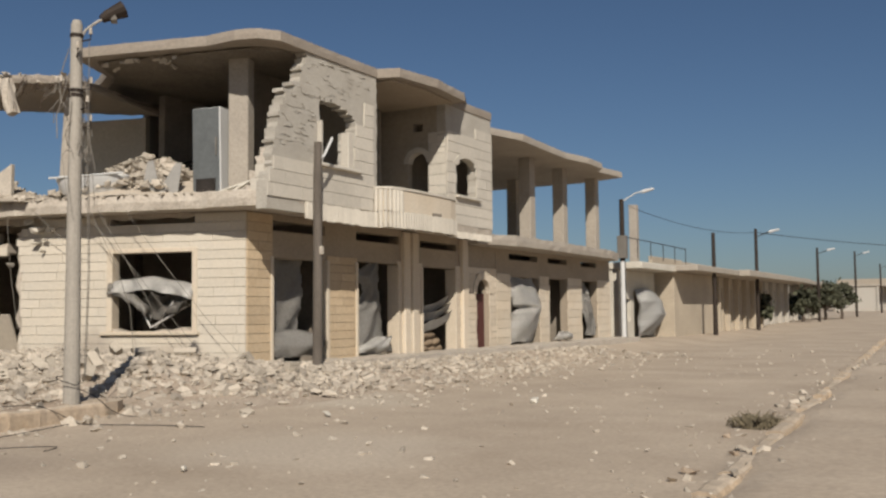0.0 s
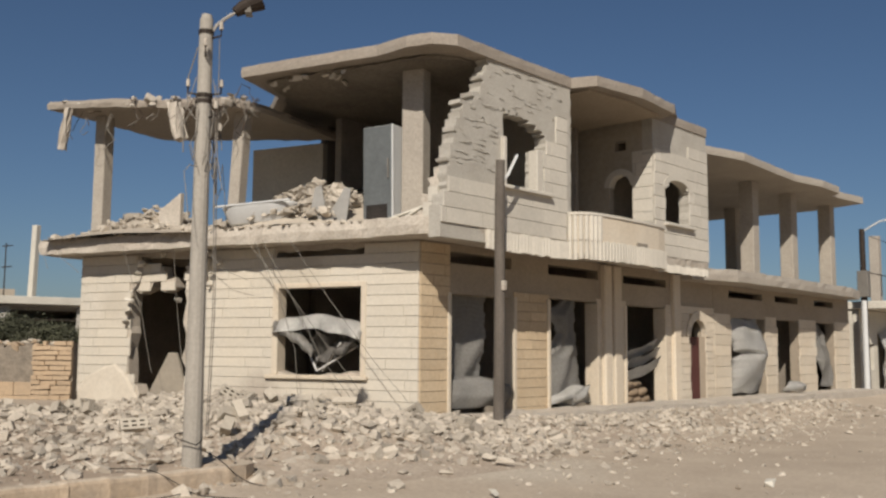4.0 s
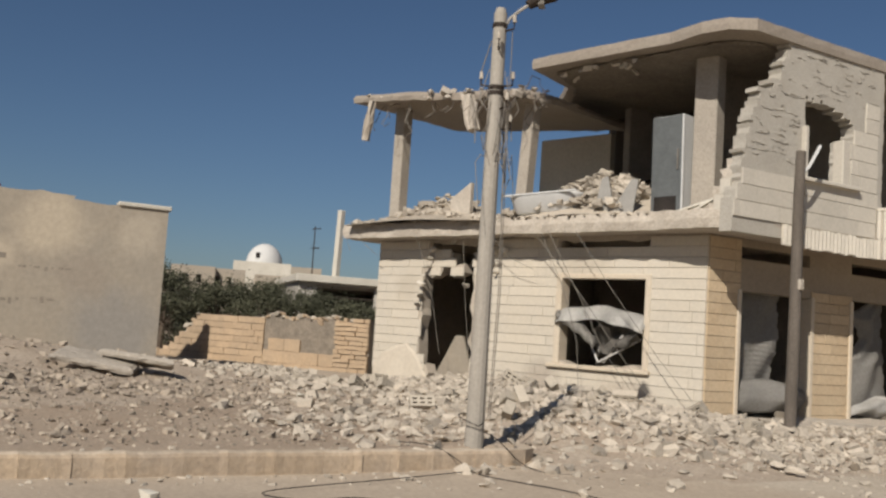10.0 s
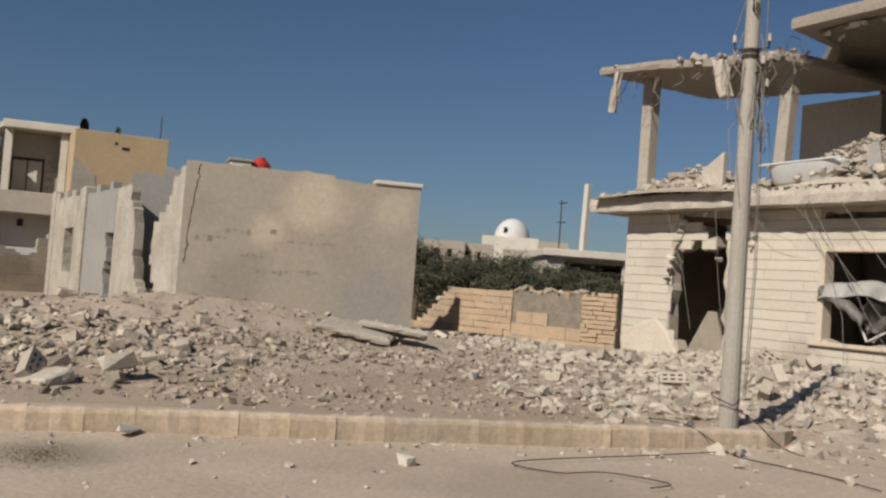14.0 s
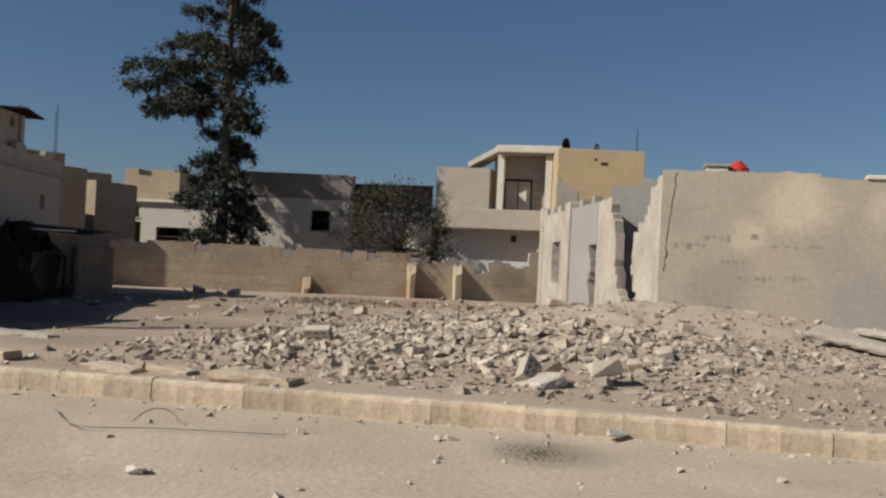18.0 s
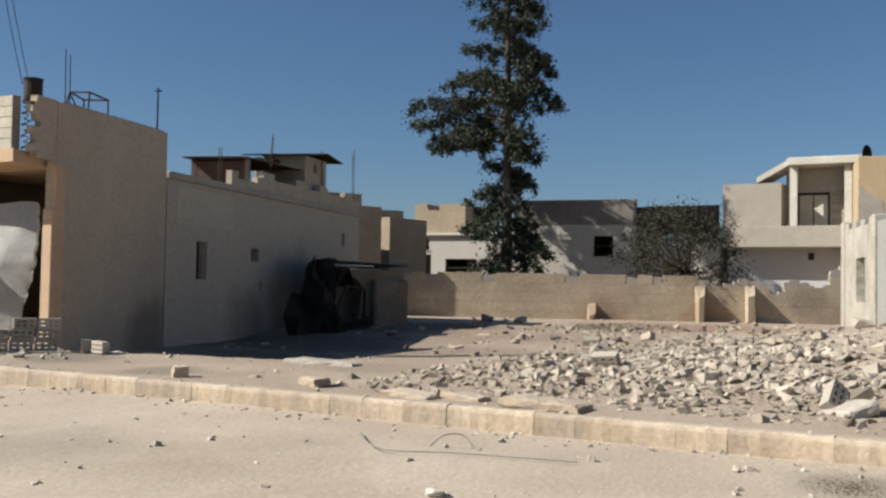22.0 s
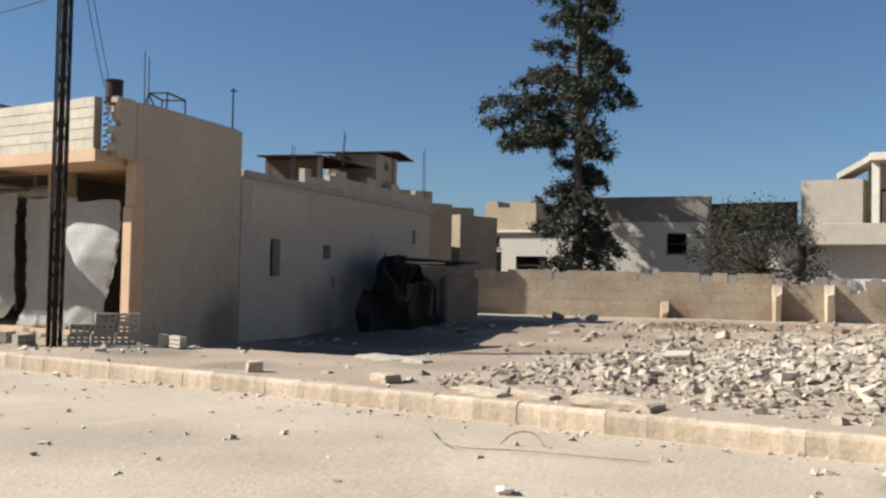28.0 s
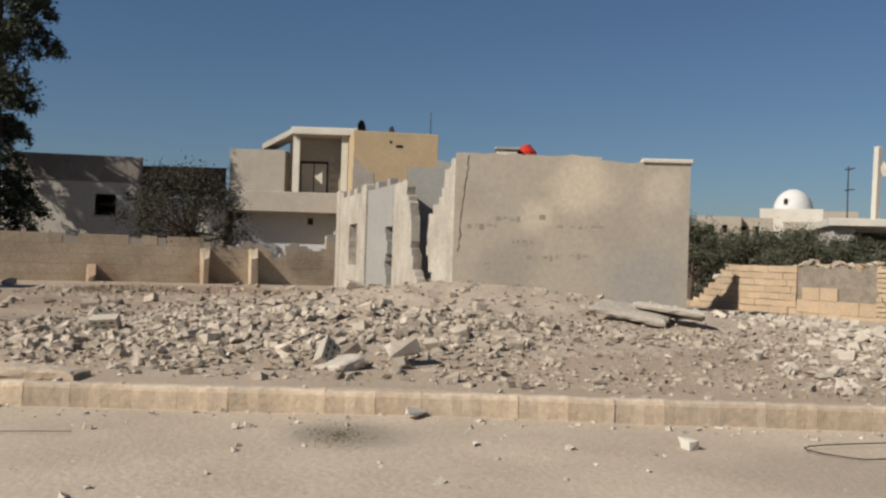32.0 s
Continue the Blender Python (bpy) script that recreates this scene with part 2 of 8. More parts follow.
PALE_WIRE = mat("dusty_wire", (0.25, 0.225, 0.19), rough=0.7, var=0.2)
WHITE_METAL = mat("white_enamel", (0.70, 0.70, 0.68), rough=0.35, var=0.1, scale=3, fine=20, bump=0.03)
FRIDGE_GREY = mat("grey_enamel_front", (0.15, 0.16, 0.16), rough=0.4, var=0.2, scale=3, fine=15, bump=0.03)
TIN = mat("weathered_tin", (0.52, 0.49, 0.44), rough=0.6, var=0.35, scale=2.5, fine=25, metal=0.3, bump=0.15)
MAROON = mat("maroon_door", (0.11, 0.04, 0.035), rough=0.6, var=0.2)
# near-black goods, and the painted dark of holes, cracks and far windows
NEAR_BLACK = mat("near_black", (0.045, 0.038, 0.033), rough=0.9, var=0.5, scale=4, fine=25, bump=0.6)
RED = mat("red_plastic", (0.5, 0.04, 0.025), rough=0.5, var=0.1)
LEAF = mat("olive_leaf", (0.105, 0.108, 0.066), rough=0.8, var=0.4, scale=0.8, fine=6, bump=0, island=0.35)
PINE = mat("dark_needle", (0.06, 0.07, 0.042), rough=0.7, var=0.4, scale=0.8, fine=6, bump=0, island=0.35)
BARK = mat("bark", (0.13, 0.10, 0.075), var=0.4, scale=3, fine=25, bump=0.7, streak=0.8)
DRY_GRASS = mat("dry_weed", (0.22, 0.185, 0.12), var=0.4, scale=3, fine=20, bump=0, island=0.3)


# ---- building helpers ----
def link(name, bm, material, parent=None, label=""):
    me = bpy.data.meshes.new(name)
    bm.normal_update()
    bm.to_mesh(me)
    bm.free()
    me.materials.append(material)
    ob = new(name, me)
    if parent is not None:
        ob.parent = parent
    return tagged(ob, label)


def part(name, bm, material, parent, label=""):
    return link(name, bm, material, parent, label)


def thing(name, label, category, m=None, group="", kind=""):
    ob = new(name)
    ob.empty_display_size = 0.2
    if m is not None:
        ob.matrix_world = m
    return tagged(ob, label, category, group, kind)


def heading(x, y, az, z=0.0):
    """Local +x runs along azimuth az (from +y towards -x), local +y to the left of it."""
    return pose(x, y, z, 0, 0, az + 90)


def ring_prism(bm, pts, h0, h1):
    """A solid from a closed plan outline, z from h0 to h1 (numbers or one per point)."""
    n = len(pts)
    a = [bm.verts.new((p[0], p[1], h0[i] if isinstance(h0, (list, tuple)) else h0)) for i, p in enumerate(pts)]
    b = [bm.verts.new((p[0], p[1], h1[i] if isinstance(h1, (list, tuple)) else h1)) for i, p in enumerate(pts)]
    bm.faces.new(a[::-1])
    bm.faces.new(b)
    for i in range(n):
        j = (i + 1) % n
        bm.faces.new((a[i], a[j], b[j], b[i]))
    return a + b


def box(bm, x0, x1, y0, y1, z0, z1, bevel=0.0, m=None):
    vs = ring_prism(bm, [(x0, y0), (x1, y0), (x1, y1), (x0, y1)], z0, z1)
    if bevel:
        es = {e for v in vs for e in v.link_edges}
        r = bmesh.ops.bevel(bm, geom=list(es), offset=bevel, segments=1, affect="EDGES")
        vs = r["verts"]
    if m is not None:
        bmesh.ops.transform(bm, matrix=m, verts=list(vs))
    return vs


def boxm(x0, x1, y0, y1, z0, z1, bevel=0.0, m=None):
    bm = bmesh.new()
    box(bm, x0, x1, y0, y1, z0, z1, bevel, m)
    return bm


def tube(bm, pts, r0, r1=None, sides=6, caps=True):
    """A tapering tube along points."""
    r1 = r0 if r1 is None else r1
    pts = [Vector(p) for p in pts]
    rings = []
    for i, p in enumerate(pts):
        d = (pts[min(i + 1, len(pts) - 1)] - pts[max(i - 1, 0)]).normalized()
        u = d.cross(Vector((0.13, 0.31, 0.94)) if abs(d.z) < 0.9 else Vector((1, 0, 0))).normalized()
        v = d.cross(u)
        r = r0 + (r1 - r0) * i / max(1, len(pts) - 1)
        rings.append([bm.verts.new(p + r * (math.cos(2 * math.pi * k / sides) * u + math.sin(2 * math.pi * k / sides) * v)) for k in range(sides)])
    for a, b in zip(rings, rings[1:]):
        for k in range(sides):
            bm.faces.new((a[k], a[(k + 1) % sides], b[(k + 1) % sides], b[k]))
    if caps:
        bm.faces.new(rings[0][::-1])
        bm.faces.new(rings[-1])


def tubem(pts, r0, r1=None, sides=6):
    bm = bmesh.new()
    tube(bm, pts, r0, r1, sides)
    return bm


def sag(a, b, drop, n=10):
    a, b = Vector(a), Vector(b)
    return [a.lerp(b, i / n) - Vector((0, 0, drop * 4 * (i / n) * (1 - i / n))) for i in range(n + 1)]


def masonry(ss, zs, thick, keep, jag=0.0, seed=1):
    """A wall in the local xz plane, y from 0 (its face) to -thick: cells of the grid ss by zs that keep(s, z) holds. jag roughens free edges."""
    rnd = random.Random(seed)
    bm = bmesh.new()
    on = [[bool(keep((ss[i] + ss[i + 1]) / 2, (zs[j] + zs[j + 1]) / 2)) for j in range(len(zs) - 1)] for i in range(len(ss) - 1)]
    got = {}

    def vert(i, j, k):
        if (i, j, k) not in got:
            dx = dz = 0.0
            if jag:
                r2 = random.Random((i * 7919 + j * 104729 + seed) & 0xFFFFFF)
                around = [on[a][b] for a in (i - 1, i) for b in (j - 1, j) if 0 <= a < len(on) and 0 <= b < len(on[0])]
                if len(around) == 4 and not all(around):
                    dx, dz = r2.uniform(-jag, jag), r2.uniform(-jag, jag)
            got[i, j, k] = bm.verts.new((ss[i] + dx, -thick * k, zs[j] + dz))
        return got[i, j, k]

    def there(i, j):
        return 0 <= i < len(on) and 0 <= j < len(on[0]) and on[i][j]
    for i in range(len(on)):
        for j in range(len(on[0])):
            if not on[i][j]:
                continue
            bm.faces.new((vert(i + 1, j, 0), vert(i, j, 0), vert(i, j + 1, 0), vert(i + 1, j + 1, 0)))
            bm.faces.new((vert(i, j, 1), vert(i + 1, j, 1), vert(i + 1, j + 1, 1), vert(i, j + 1, 1)))
            if not there(i - 1, j):
                bm.faces.new((vert(i, j, 0), vert(i, j, 1), vert(i, j + 1, 1), vert(i, j + 1, 0)))
            if not there(i + 1, j):
                bm.faces.new((vert(i + 1, j, 1), vert(i + 1, j, 0), vert(i + 1, j + 1, 0), vert(i + 1, j + 1, 1)))
            if not there(i, j - 1):
                bm.faces.new((vert(i, j, 0), vert(i + 1, j, 0), vert(i + 1, j, 1), vert(i, j, 1)))
            if not there(i, j + 1):
                bm.faces.new((vert(i + 1, j + 1, 0), vert(i, j + 1, 0), vert(i, j + 1, 1), vert(i + 1, j + 1, 1)))
    return bm


def cuts(a, b, step, *extra):
    """Grid lines from a to b, about step apart, that also hit the extra values."""
    marks = sorted({round(v, 4) for v in (a, b, *extra) if a <= v <= b})
    out = [marks[0]]
    for v in marks[1:]:
        k = max(1, round((v - out[-1]) / step))
        base = out[-1]
        out += [base + (v - base) * (i + 1) / k for i in range(k)]
    return out


def inside(s, z, holes):
    return any(a < s < b and c < z < d for a, b, c, d in holes)


SLABS = {}


def slab_mesh(name, length, height, thick, material, bev=0.003):
    key = (name, round(length, 2), round(height, 2), material.name)
    if key not in SLABS:
        bm = bmesh.new()
        l2, h2 = length / 2, height / 2
        lo = [bm.verts.new(c) for c in ((-l2, 0, -h2), (l2, 0, -h2), (l2, 0, h2), (-l2, 0, h2))]
        hi = [bm.verts.new((x * (1 - bev / l2), thick, z * (1 - bev / h2))) for x, _, z in [v.co for v in lo]]
        bm.faces.new(hi[::-1])
        bm.faces.new(lo)
        for i in range(4):
            bm.faces.new((lo[i], hi[i], hi[(i + 1) % 4], lo[(i + 1) % 4])[::-1])
        bmesh.ops.recalc_face_normals(bm, faces=bm.faces)
        me = bpy.data.meshes.new(name)
        bm.to_mesh(me)
        bm.free()
        me.materials.append(material)
        SLABS[key] = me
    return SLABS[key]


def cladding(parent, s0, s1, z0, z1, course, span, keep, material, name="stone_slab", thick=0.03, gap=0.006, seed=1, face=0.0, vgap=0.0015):
    """Courses of stone slabs on the face of a wall, each an object of its own; keep(s, z) says where stone is left."""
    rnd = random.Random(seed)
    rows = max(1, round((z1 - z0) / course))
    h = (z1 - z0) / rows
    for r in range(rows):
        zc = z0 + (r + 0.5) * h
        s = s0 - rnd.uniform(0, span)
        while s < s1:
            e = s + round(span * rnd.uniform(0.75, 1.25), 1)
            a, b = max(s, s0), min(e, s1)
            # trim to the kept stretch
            step, run = 0.1, None
            k = a
            runs = []
            while k < b - 0.02:
                ok = keep(min(k + step / 2, b), zc)
                if ok and run is None:
                    run = k
                if not ok and run is not None:
                    runs.append((run, k))
                    run = None
                k += step
            if run is not None:
                runs.append((run, b))
            for p, q in runs:
                if q - p > 0.06:
                    ob = new(name, slab_mesh(name, q - p - vgap, h - gap, thick, material))
                    ob.parent = parent
                    ob.location = ((p + q) / 2, face, zc)
            s = e


def rock_verts(rnd, flat=1.0):
    """Eight to ten corners of a broken lump and its faces."""
    if rnd.random() < 0.6:
        bm = bmesh.new()
        for _ in range(11):
            v = Vector((rnd.gauss(0, 1), rnd.gauss(0, 1), rnd.gauss(0, 1))).normalized() * rnd.uniform(0.36, 0.6)
            bm.verts.new((v.x, v.y * 0.85, v.z * flat * 0.8))
        r = bmesh.ops.convex_hull(bm, input=bm.verts)
        bmesh.ops.delete(bm, geom=list({g for g in r["geom_interior"] + r["geom_unused"] if isinstance(g, bmesh.types.BMVert)}), context="VERTS")
        bm.verts.index_update()
        out = ([v.co.copy() for v in bm.verts], [[v.index for v in f.verts] for f in bm.faces])
        bm.free()
        return out
    pts = [Vector((sx * rnd.uniform(0.55, 1), sy * rnd.uniform(0.45, 0.9), sz * rnd.uniform(0.5, 0.9) * flat)) * 0.5 for sx in (-1, 1) for sy in (-1, 1) for sz in (-1, 1)]
    bm = bmesh.new()
    for p in pts:
        bm.verts.new(p)
    for _ in range(2):
        bm.verts.new(Vector((rnd.uniform(-0.6, 0.6), rnd.uniform(-0.5, 0.5), rnd.choice((-1, 1)) * rnd.uniform(0.3, 0.55) * flat)))
    r = bmesh.ops.convex_hull(bm, input=bm.verts)
    bmesh.ops.delete(bm, geom=list({g for g in r["geom_interior"] + r["geom_unused"] if isinstance(g, bmesh.types.BMVert)}), context="VERTS")
    bm.verts.index_update()
    out = ([v.co.copy() for v in bm.verts], [[v.index for v in f.verts] for f in bm.faces])
    bm.free()
    return out


ROCKS = [rock_verts(random.Random(40 + i), 1.05 if i % 5 else 0.6) for i in range(28)]

BROKEN_ROCKS = [r for r in ROCKS if len(r[0]) >= 10]


def lumps(name, places, material, label, category, kind="stuff", parent=None):
    """Many broken lumps in one mesh: places are (x, y, z, size, stretch) rows."""
    rnd = random.Random(len(places))
    vs, fs = [], []
    for x, y, z, size, stretch in places:
        co, faces = rnd.choice(ROCKS)
        e = Euler((rnd.uniform(-0.5, 0.5), rnd.uniform(-0.5, 0.5), rnd.uniform(0, 6.28))).to_matrix()
        n = len(vs)
        sc = Vector((size * stretch, size, size * rnd.uniform(0.55, 0.95)))
        vs += [e @ (c * sc) + Vector((x, y, z)) for c in co]
        fs += [[n + i for i in f] for f in faces]
    me = bpy.data.meshes.new(name)
    me.from_pydata(vs, [], fs)
    me.materials.append(material)
    ob = new(name, me)
    if parent is not None:
        ob.parent = parent
    return tagged(ob, label, category, kind=kind)


def rock_thing(name, x, y, z, size, material, label, category, group="", tilt=0.3, seed=0, stretch=1.3):
    rnd = random.Random(seed)
    co, faces = BROKEN_ROCKS[seed % len(BROKEN_ROCKS)]
    me = bpy.data.meshes.new(name)
    sc = Vector((size * stretch, size, size * 0.75))
    me.from_pydata([c * sc for c in co], [], faces)
    me.materials.append(material)
    ob = new(name, me)
    ob.matrix_world = pose(x, y, z, rnd.uniform(-20, 20) * tilt, rnd.uniform(-20, 20) * tilt, rnd.uniform(0, 360))
    return tagged(ob, label, category, group)


# ---- ground ----
def kerb_right(y):
    return -0.52 - 0.058 * (y - 4.7)


def bell(x, y, cx, cy, rx, ry, turn=0.0):
    c, s = math.cos(radians(turn)), math.sin(radians(turn))
    dx, dy = x - cx, y - cy
    u, v = (dx * c + dy * s) / rx, (-dx * s + dy * c) / ry
    return math.exp(-(u * u + v * v))


def ramp(a, b, v):
    t = min(1.0, max(0.0, (v - a) / (b - a)))
    return t * t * (3 - 2 * t)


def heaps(x, y):
    """Rubble heaps: on the empty lot, beside the damaged building and in front of it."""
    lot = 0.50 * bell(x, y, -14.5, -0.8, 2.3, 4.2) + 0.85 * bell(x, y, -20.0, 0.6, 3.0, 4.6) + 0.18 * bell(x, y, -18.0, 6.0, 3.5, 2.5)
    side = 0.30 * bell(x, y, -16.6, 10.8, 2.5, 1.6, 16) + 0.40 * bell(x, y, -12.0, 9.9, 2.8, 2.1) + 0.17 * bell(x, y, -15.2, 10.8, 3.0, 1.3, 16) - 0.22 * bell(x, y, -20.3, 9.8, 2.2, 2.0, 16) + 0.14 * bell(x, y, -23.0, 8.5, 3.5, 2.4)
    front = 0.16 * bell(x, y, -10.6, 14.0, 1.6, 3.2) + 0.08 * bell(x, y, -11.2, 23.0, 1.0, 6.0)
    return lot + side + front


def ground_z(x, y):
    z = 0.0
    lot_edge = ramp(-9.70, -9.80, x) if y < 7.2 else ramp(-9.2, -11.6, x)
    z += 0.21 * lot_edge * (1 - ramp(60, 90, y))
    z += 0.14 * ramp(kerb_right(y) + 0.02, kerb_right(y) + 0.12, x) * (1 - ramp(14, 50, y))
    z += heaps(x, y)
    # the lot dips behind its bank towards the shop's side wall
    bank = (-12.4 - 0.27 * (y + 15.0)) - x
    dip = 0.31 * ramp(0.0, 1.3, bank) * (1 - ramp(-11.6, -9.6, y)) * (1 - ramp(-20.0, -27.0, x))
    z -= dip * (1.0 if x < -13.7 else ramp(-16.1, -15.2, y))
    if y > 45:
        z += 0.011 * (y - 45) * ramp(45, 80, y)
    n = noise.noise(Vector((x * 0.35, y * 0.35, 0))) * 0.03 + noise.noise(Vector((x * 1.3, y * 1.3, 3))) * 0.012
    lump = heaps(x, y)
    if lump > 0.05:
        n += min(0.10, lump * 0.22) * noise.noise(Vector((x * 1.7, y * 1.7, 7))) + min(0.05, lump * 0.12) * noise.noise(Vector((x * 3.6, y * 3.6, 9)))
    return z + n


def axis(lo, hi, fine_lo, fine_hi, step):
    out = list(np.arange(fine_lo, fine_hi + 1e-6, step))
    d, v = step, fine_lo
    while v > lo:
        d *= 1.35
        v -= d
        out.insert(0, v)
    d, v = step, fine_hi
    while v < hi:
        d *= 1.35
        v += d
        out.append(v)
    return out


gx, gy = axis(-900, 900, -26, 1.5, 0.25), axis(-900, 1200, -24, 28, 0.28)
gx = sorted(gx + [-9.70, -9.80])
verts = [(x, y, ground_z(x, y)) for x in gx for y in gy]
ny = len(gy)
faces = [(i * ny + j, (i + 1) * ny + j, (i + 1) * ny + j + 1, i * ny + j + 1) for i in range(len(gx) - 1) for j in range(ny - 1)]
gm = bpy.data.meshes.new("ground")
gm.from_pydata(verts, [], faces)
gm.materials.append(DUST)
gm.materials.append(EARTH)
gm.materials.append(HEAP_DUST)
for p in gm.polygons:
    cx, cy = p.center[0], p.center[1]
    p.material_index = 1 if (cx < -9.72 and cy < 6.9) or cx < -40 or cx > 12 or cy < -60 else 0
    if heaps(cx, cy) > (0.16 if cy < 5 else 0.05):
        p.material_index = 2
    p.use_smooth = True
tagged(new("ground", gm), "pale dusty street and bare earth lot", "ground", kind="structure")

# ---- kerb along the lot, stone by stone ----
kerb = thing("kerb", "worn cream kerb stones edging the empty lot", "kerb", kind="structure")
krnd = random.Random(5)
kbm = []
for L in (0.46, 0.5, 0.56):
    bm = bmesh.new()
    rows = []
    for k in range(6):
        yy = L * (k / 5 - 0.5)
        prof = ((0.10, -0.15), (0.102, 0.10), (0.098, 0.19), (0.082, 0.228), (0.045, 0.245), (-0.05, 0.245), (-0.09, 0.225), (-0.10, -0.15))
        wear = krnd.uniform(0, 0.012) if 0 < k < 5 else 0.0
        rows.append([bm.verts.new((px - (wear if px > 0.05 else 0), yy, pz - (wear if pz > 0.2 else 0))) for px, pz in prof])
    for ra, rb in zip(rows, rows[1:]):
        for k in range(7):
            bm.faces.new((ra[k], rb[k], rb[k + 1], ra[k + 1])[::-1])
    bm.faces.new(rows[0])
    bm.faces.new(rows[-1][::-1])
    bmesh.ops.recalc_face_normals(bm, faces=bm.faces)
    me = bpy.data.meshes.new("kerb_stone")
    bm.to_mesh(me)
    bm.free()
    me.materials.append(KERB)
    kbm.append((L, me))
y = 6.9
while y > -44:
    L, me = krnd.choice(kbm)
    y -= L / 2
    ob = new("kerb_stone", me)
    ob.parent = kerb
    ob.matrix_world = pose(-9.68 + krnd.uniform(-0.006, 0.006), y, krnd.uniform(-0.006, 0.004), 0, krnd.uniform(-0.8, 0.8), krnd.uniform(-0.3, 0.3))
    y -= L / 2 + 0.001
# rounded end by the street lamp
bm = bmesh.new()
arc = [(-9.58, 6.9), (-9.60, 7.15), (-9.72, 7.36), (-9.95, 7.46), (-10.35, 7.48), (-10.35, 7.28), (-9.98, 7.26), (-9.82, 7.12), (-9.78, 6.9)]
ring_prism(bm, arc, -0.15, 0.235)
part("kerb_stone", bm, KERB, kerb)

kerb2 = thing("kerb_far_side", "broken low kerb of the opposite pavement", "kerb", kind="structure")
y = 0.5
while y < 46:
    L = 0.5
    ob = new("kerb_stone", kbm[1][1])
    ob.parent = kerb2
    ob.matrix_world = pose(kerb_right(y + 0.25) + 0.05, y + 0.25, -0.105 + krnd.uniform(-0.02, 0.015), 0, krnd.uniform(-3, 3), 3.3 + krnd.uniform(-1.5, 1.5))
    y += L + (0.02 if krnd.random() < 0.85 else 0.7)

# ---- the damaged corner building ----
CX, CY, SAZ = -12.4, 13.1, 105.6
SU = Vector((-math.sin(radians(SAZ)), math.cos(radians(SAZ))))
SO = Vector((0.2689, -0.9632))


def sp(s, off=0.0):
    """A plan point: s metres along the side wall from the corner, off metres out from it."""
    return (CX + SU.x * s + SO.x * off, CY + SU.y * s + SO.y * off)


def rough_edge(bm, amount, seed, only_top=False):
    rnd = random.Random(seed)
    for v in bm.verts:
        v.co += Vector((rnd.uniform(-amount, amount), rnd.uniform(-amount, amount), rnd.uniform(-amount, amount) * 0.6))


def dense(pts, step):
    out = []
    for a, b in zip(pts, pts[1:] + pts[:1]):
        n = max(1, round((Vector(b) - Vector(a)).length / step))
        out += [tuple(Vector(a).lerp(Vector(b), i / n)) for i in range(n)]
    return out


def plate(pts, z0, z1, jag=0.0, step=0.35, seed=1, lip=0.0):
    """A slab with a chipped edge: plan outline pts, from z0 to z1."""
    rnd = random.Random(seed)
    pts = dense(pts, step)
    cen = Vector((sum(p[0] for p in pts) / len(pts), sum(p[1] for p in pts) / len(pts)))
    bm = bmesh.new()
    rings = []
    for z, k in ((z0, 0.5), ((z0 + z1) / 2, 0.0), (z1, 1.0)):
        ring = []
        for p in pts:
            d = (Vector(p) - cen).normalized()
            inn = rnd.uniform(0, jag) * k + rnd.uniform(-jag, jag) * 0.25
            ring.append(bm.verts.new((p[0] - d.x * inn, p[1] - d.y * inn, z + rnd.uniform(-jag, jag) * (0.3 if k == 1.0 else 0.15))))
        rings.append(ring)
    bm.faces.new(rings[0][::-1])
    bm.faces.new(rings[2])
    for a, b in zip(rings, rings[1:]):
        for i in range(len(pts)):
            j = (i + 1) % len(pts)
            bm.faces.new((a[i], a[j], b[j], b[i]))
    bmesh.ops.triangulate(bm, faces=[f for f in bm.faces if len(f.verts) > 4])
    return bm


house = thing("damaged_building", "shelled two-storey corner building of cream stone, its upper walls blown open", "building")

# ground-floor side wall
S_HOLES = [(1.2, 3.26, 1.15, 2.88), (1.2, 3.3, 3.38, 3.58), (5.0, 6.9, 3.38, 3.58)]


def side_gap(s, z):
    if inside(s, z, S_HOLES):
        return True
    left = 7.2 if z > 1.0 else 7.0
    if 5.55 < s < left and 0.1 < z < 2.95 + 0.06 * math.sin(s * 9):
        return True
    return 5.4 < s < 7.0 and z > 3.25 + 0.25 * math.sin(s * 5) and z < 3.62


side = part("wall", masonry(cuts(0, 8.7, 0.3, 1.2, 3.26, 3.3, 5.0, 6.9), cuts(-0.2, 3.70, 0.25, 1.15, 2.88, 3.38, 3.58), 0.3, lambda s, z: not side_gap(s, z), 0.07, 3), SIDE_JOINT, house)
side.matrix_world = heading(CX, CY, SAZ)
SM = heading(CX, CY, SAZ)
cladding(side, 0, 8.7, 0.05, 3.67, 0.2, 1.5, lambda s, z: not side_gap(s, z) and not (s > 6.6 and z < 0.7) or (3.3 < s < 5.15 and z < 0.1), SIDE_STONE, seed=2, gap=0.005)
# plaster left in a rounded lump where the stone has come off
pm = bmesh.new()
hump = dense([(8.66, -0.1), (8.66, 0.72), (8.35, 1.02), (7.95, 1.2), (7.55, 1.27), (7.32, 1.12), (7.08, 0.86), (6.88, 0.58), (6.8, -0.1)], 0.12)
prn0 = random.Random(6)
hump = [(hs + prn0.uniform(-0.02, 0.02), hz + prn0.uniform(-0.02, 0.02)) for hs, hz in hump]
layers = [[pm.verts.new((7.8 + (hs - 7.8) * f, yy, 0.5 + (hz - 0.5) * f)) for hs, hz in hump] for f, yy in ((1.0, 0.002), (1.0, 0.04), (0.93, 0.062), (0.6, 0.075))]
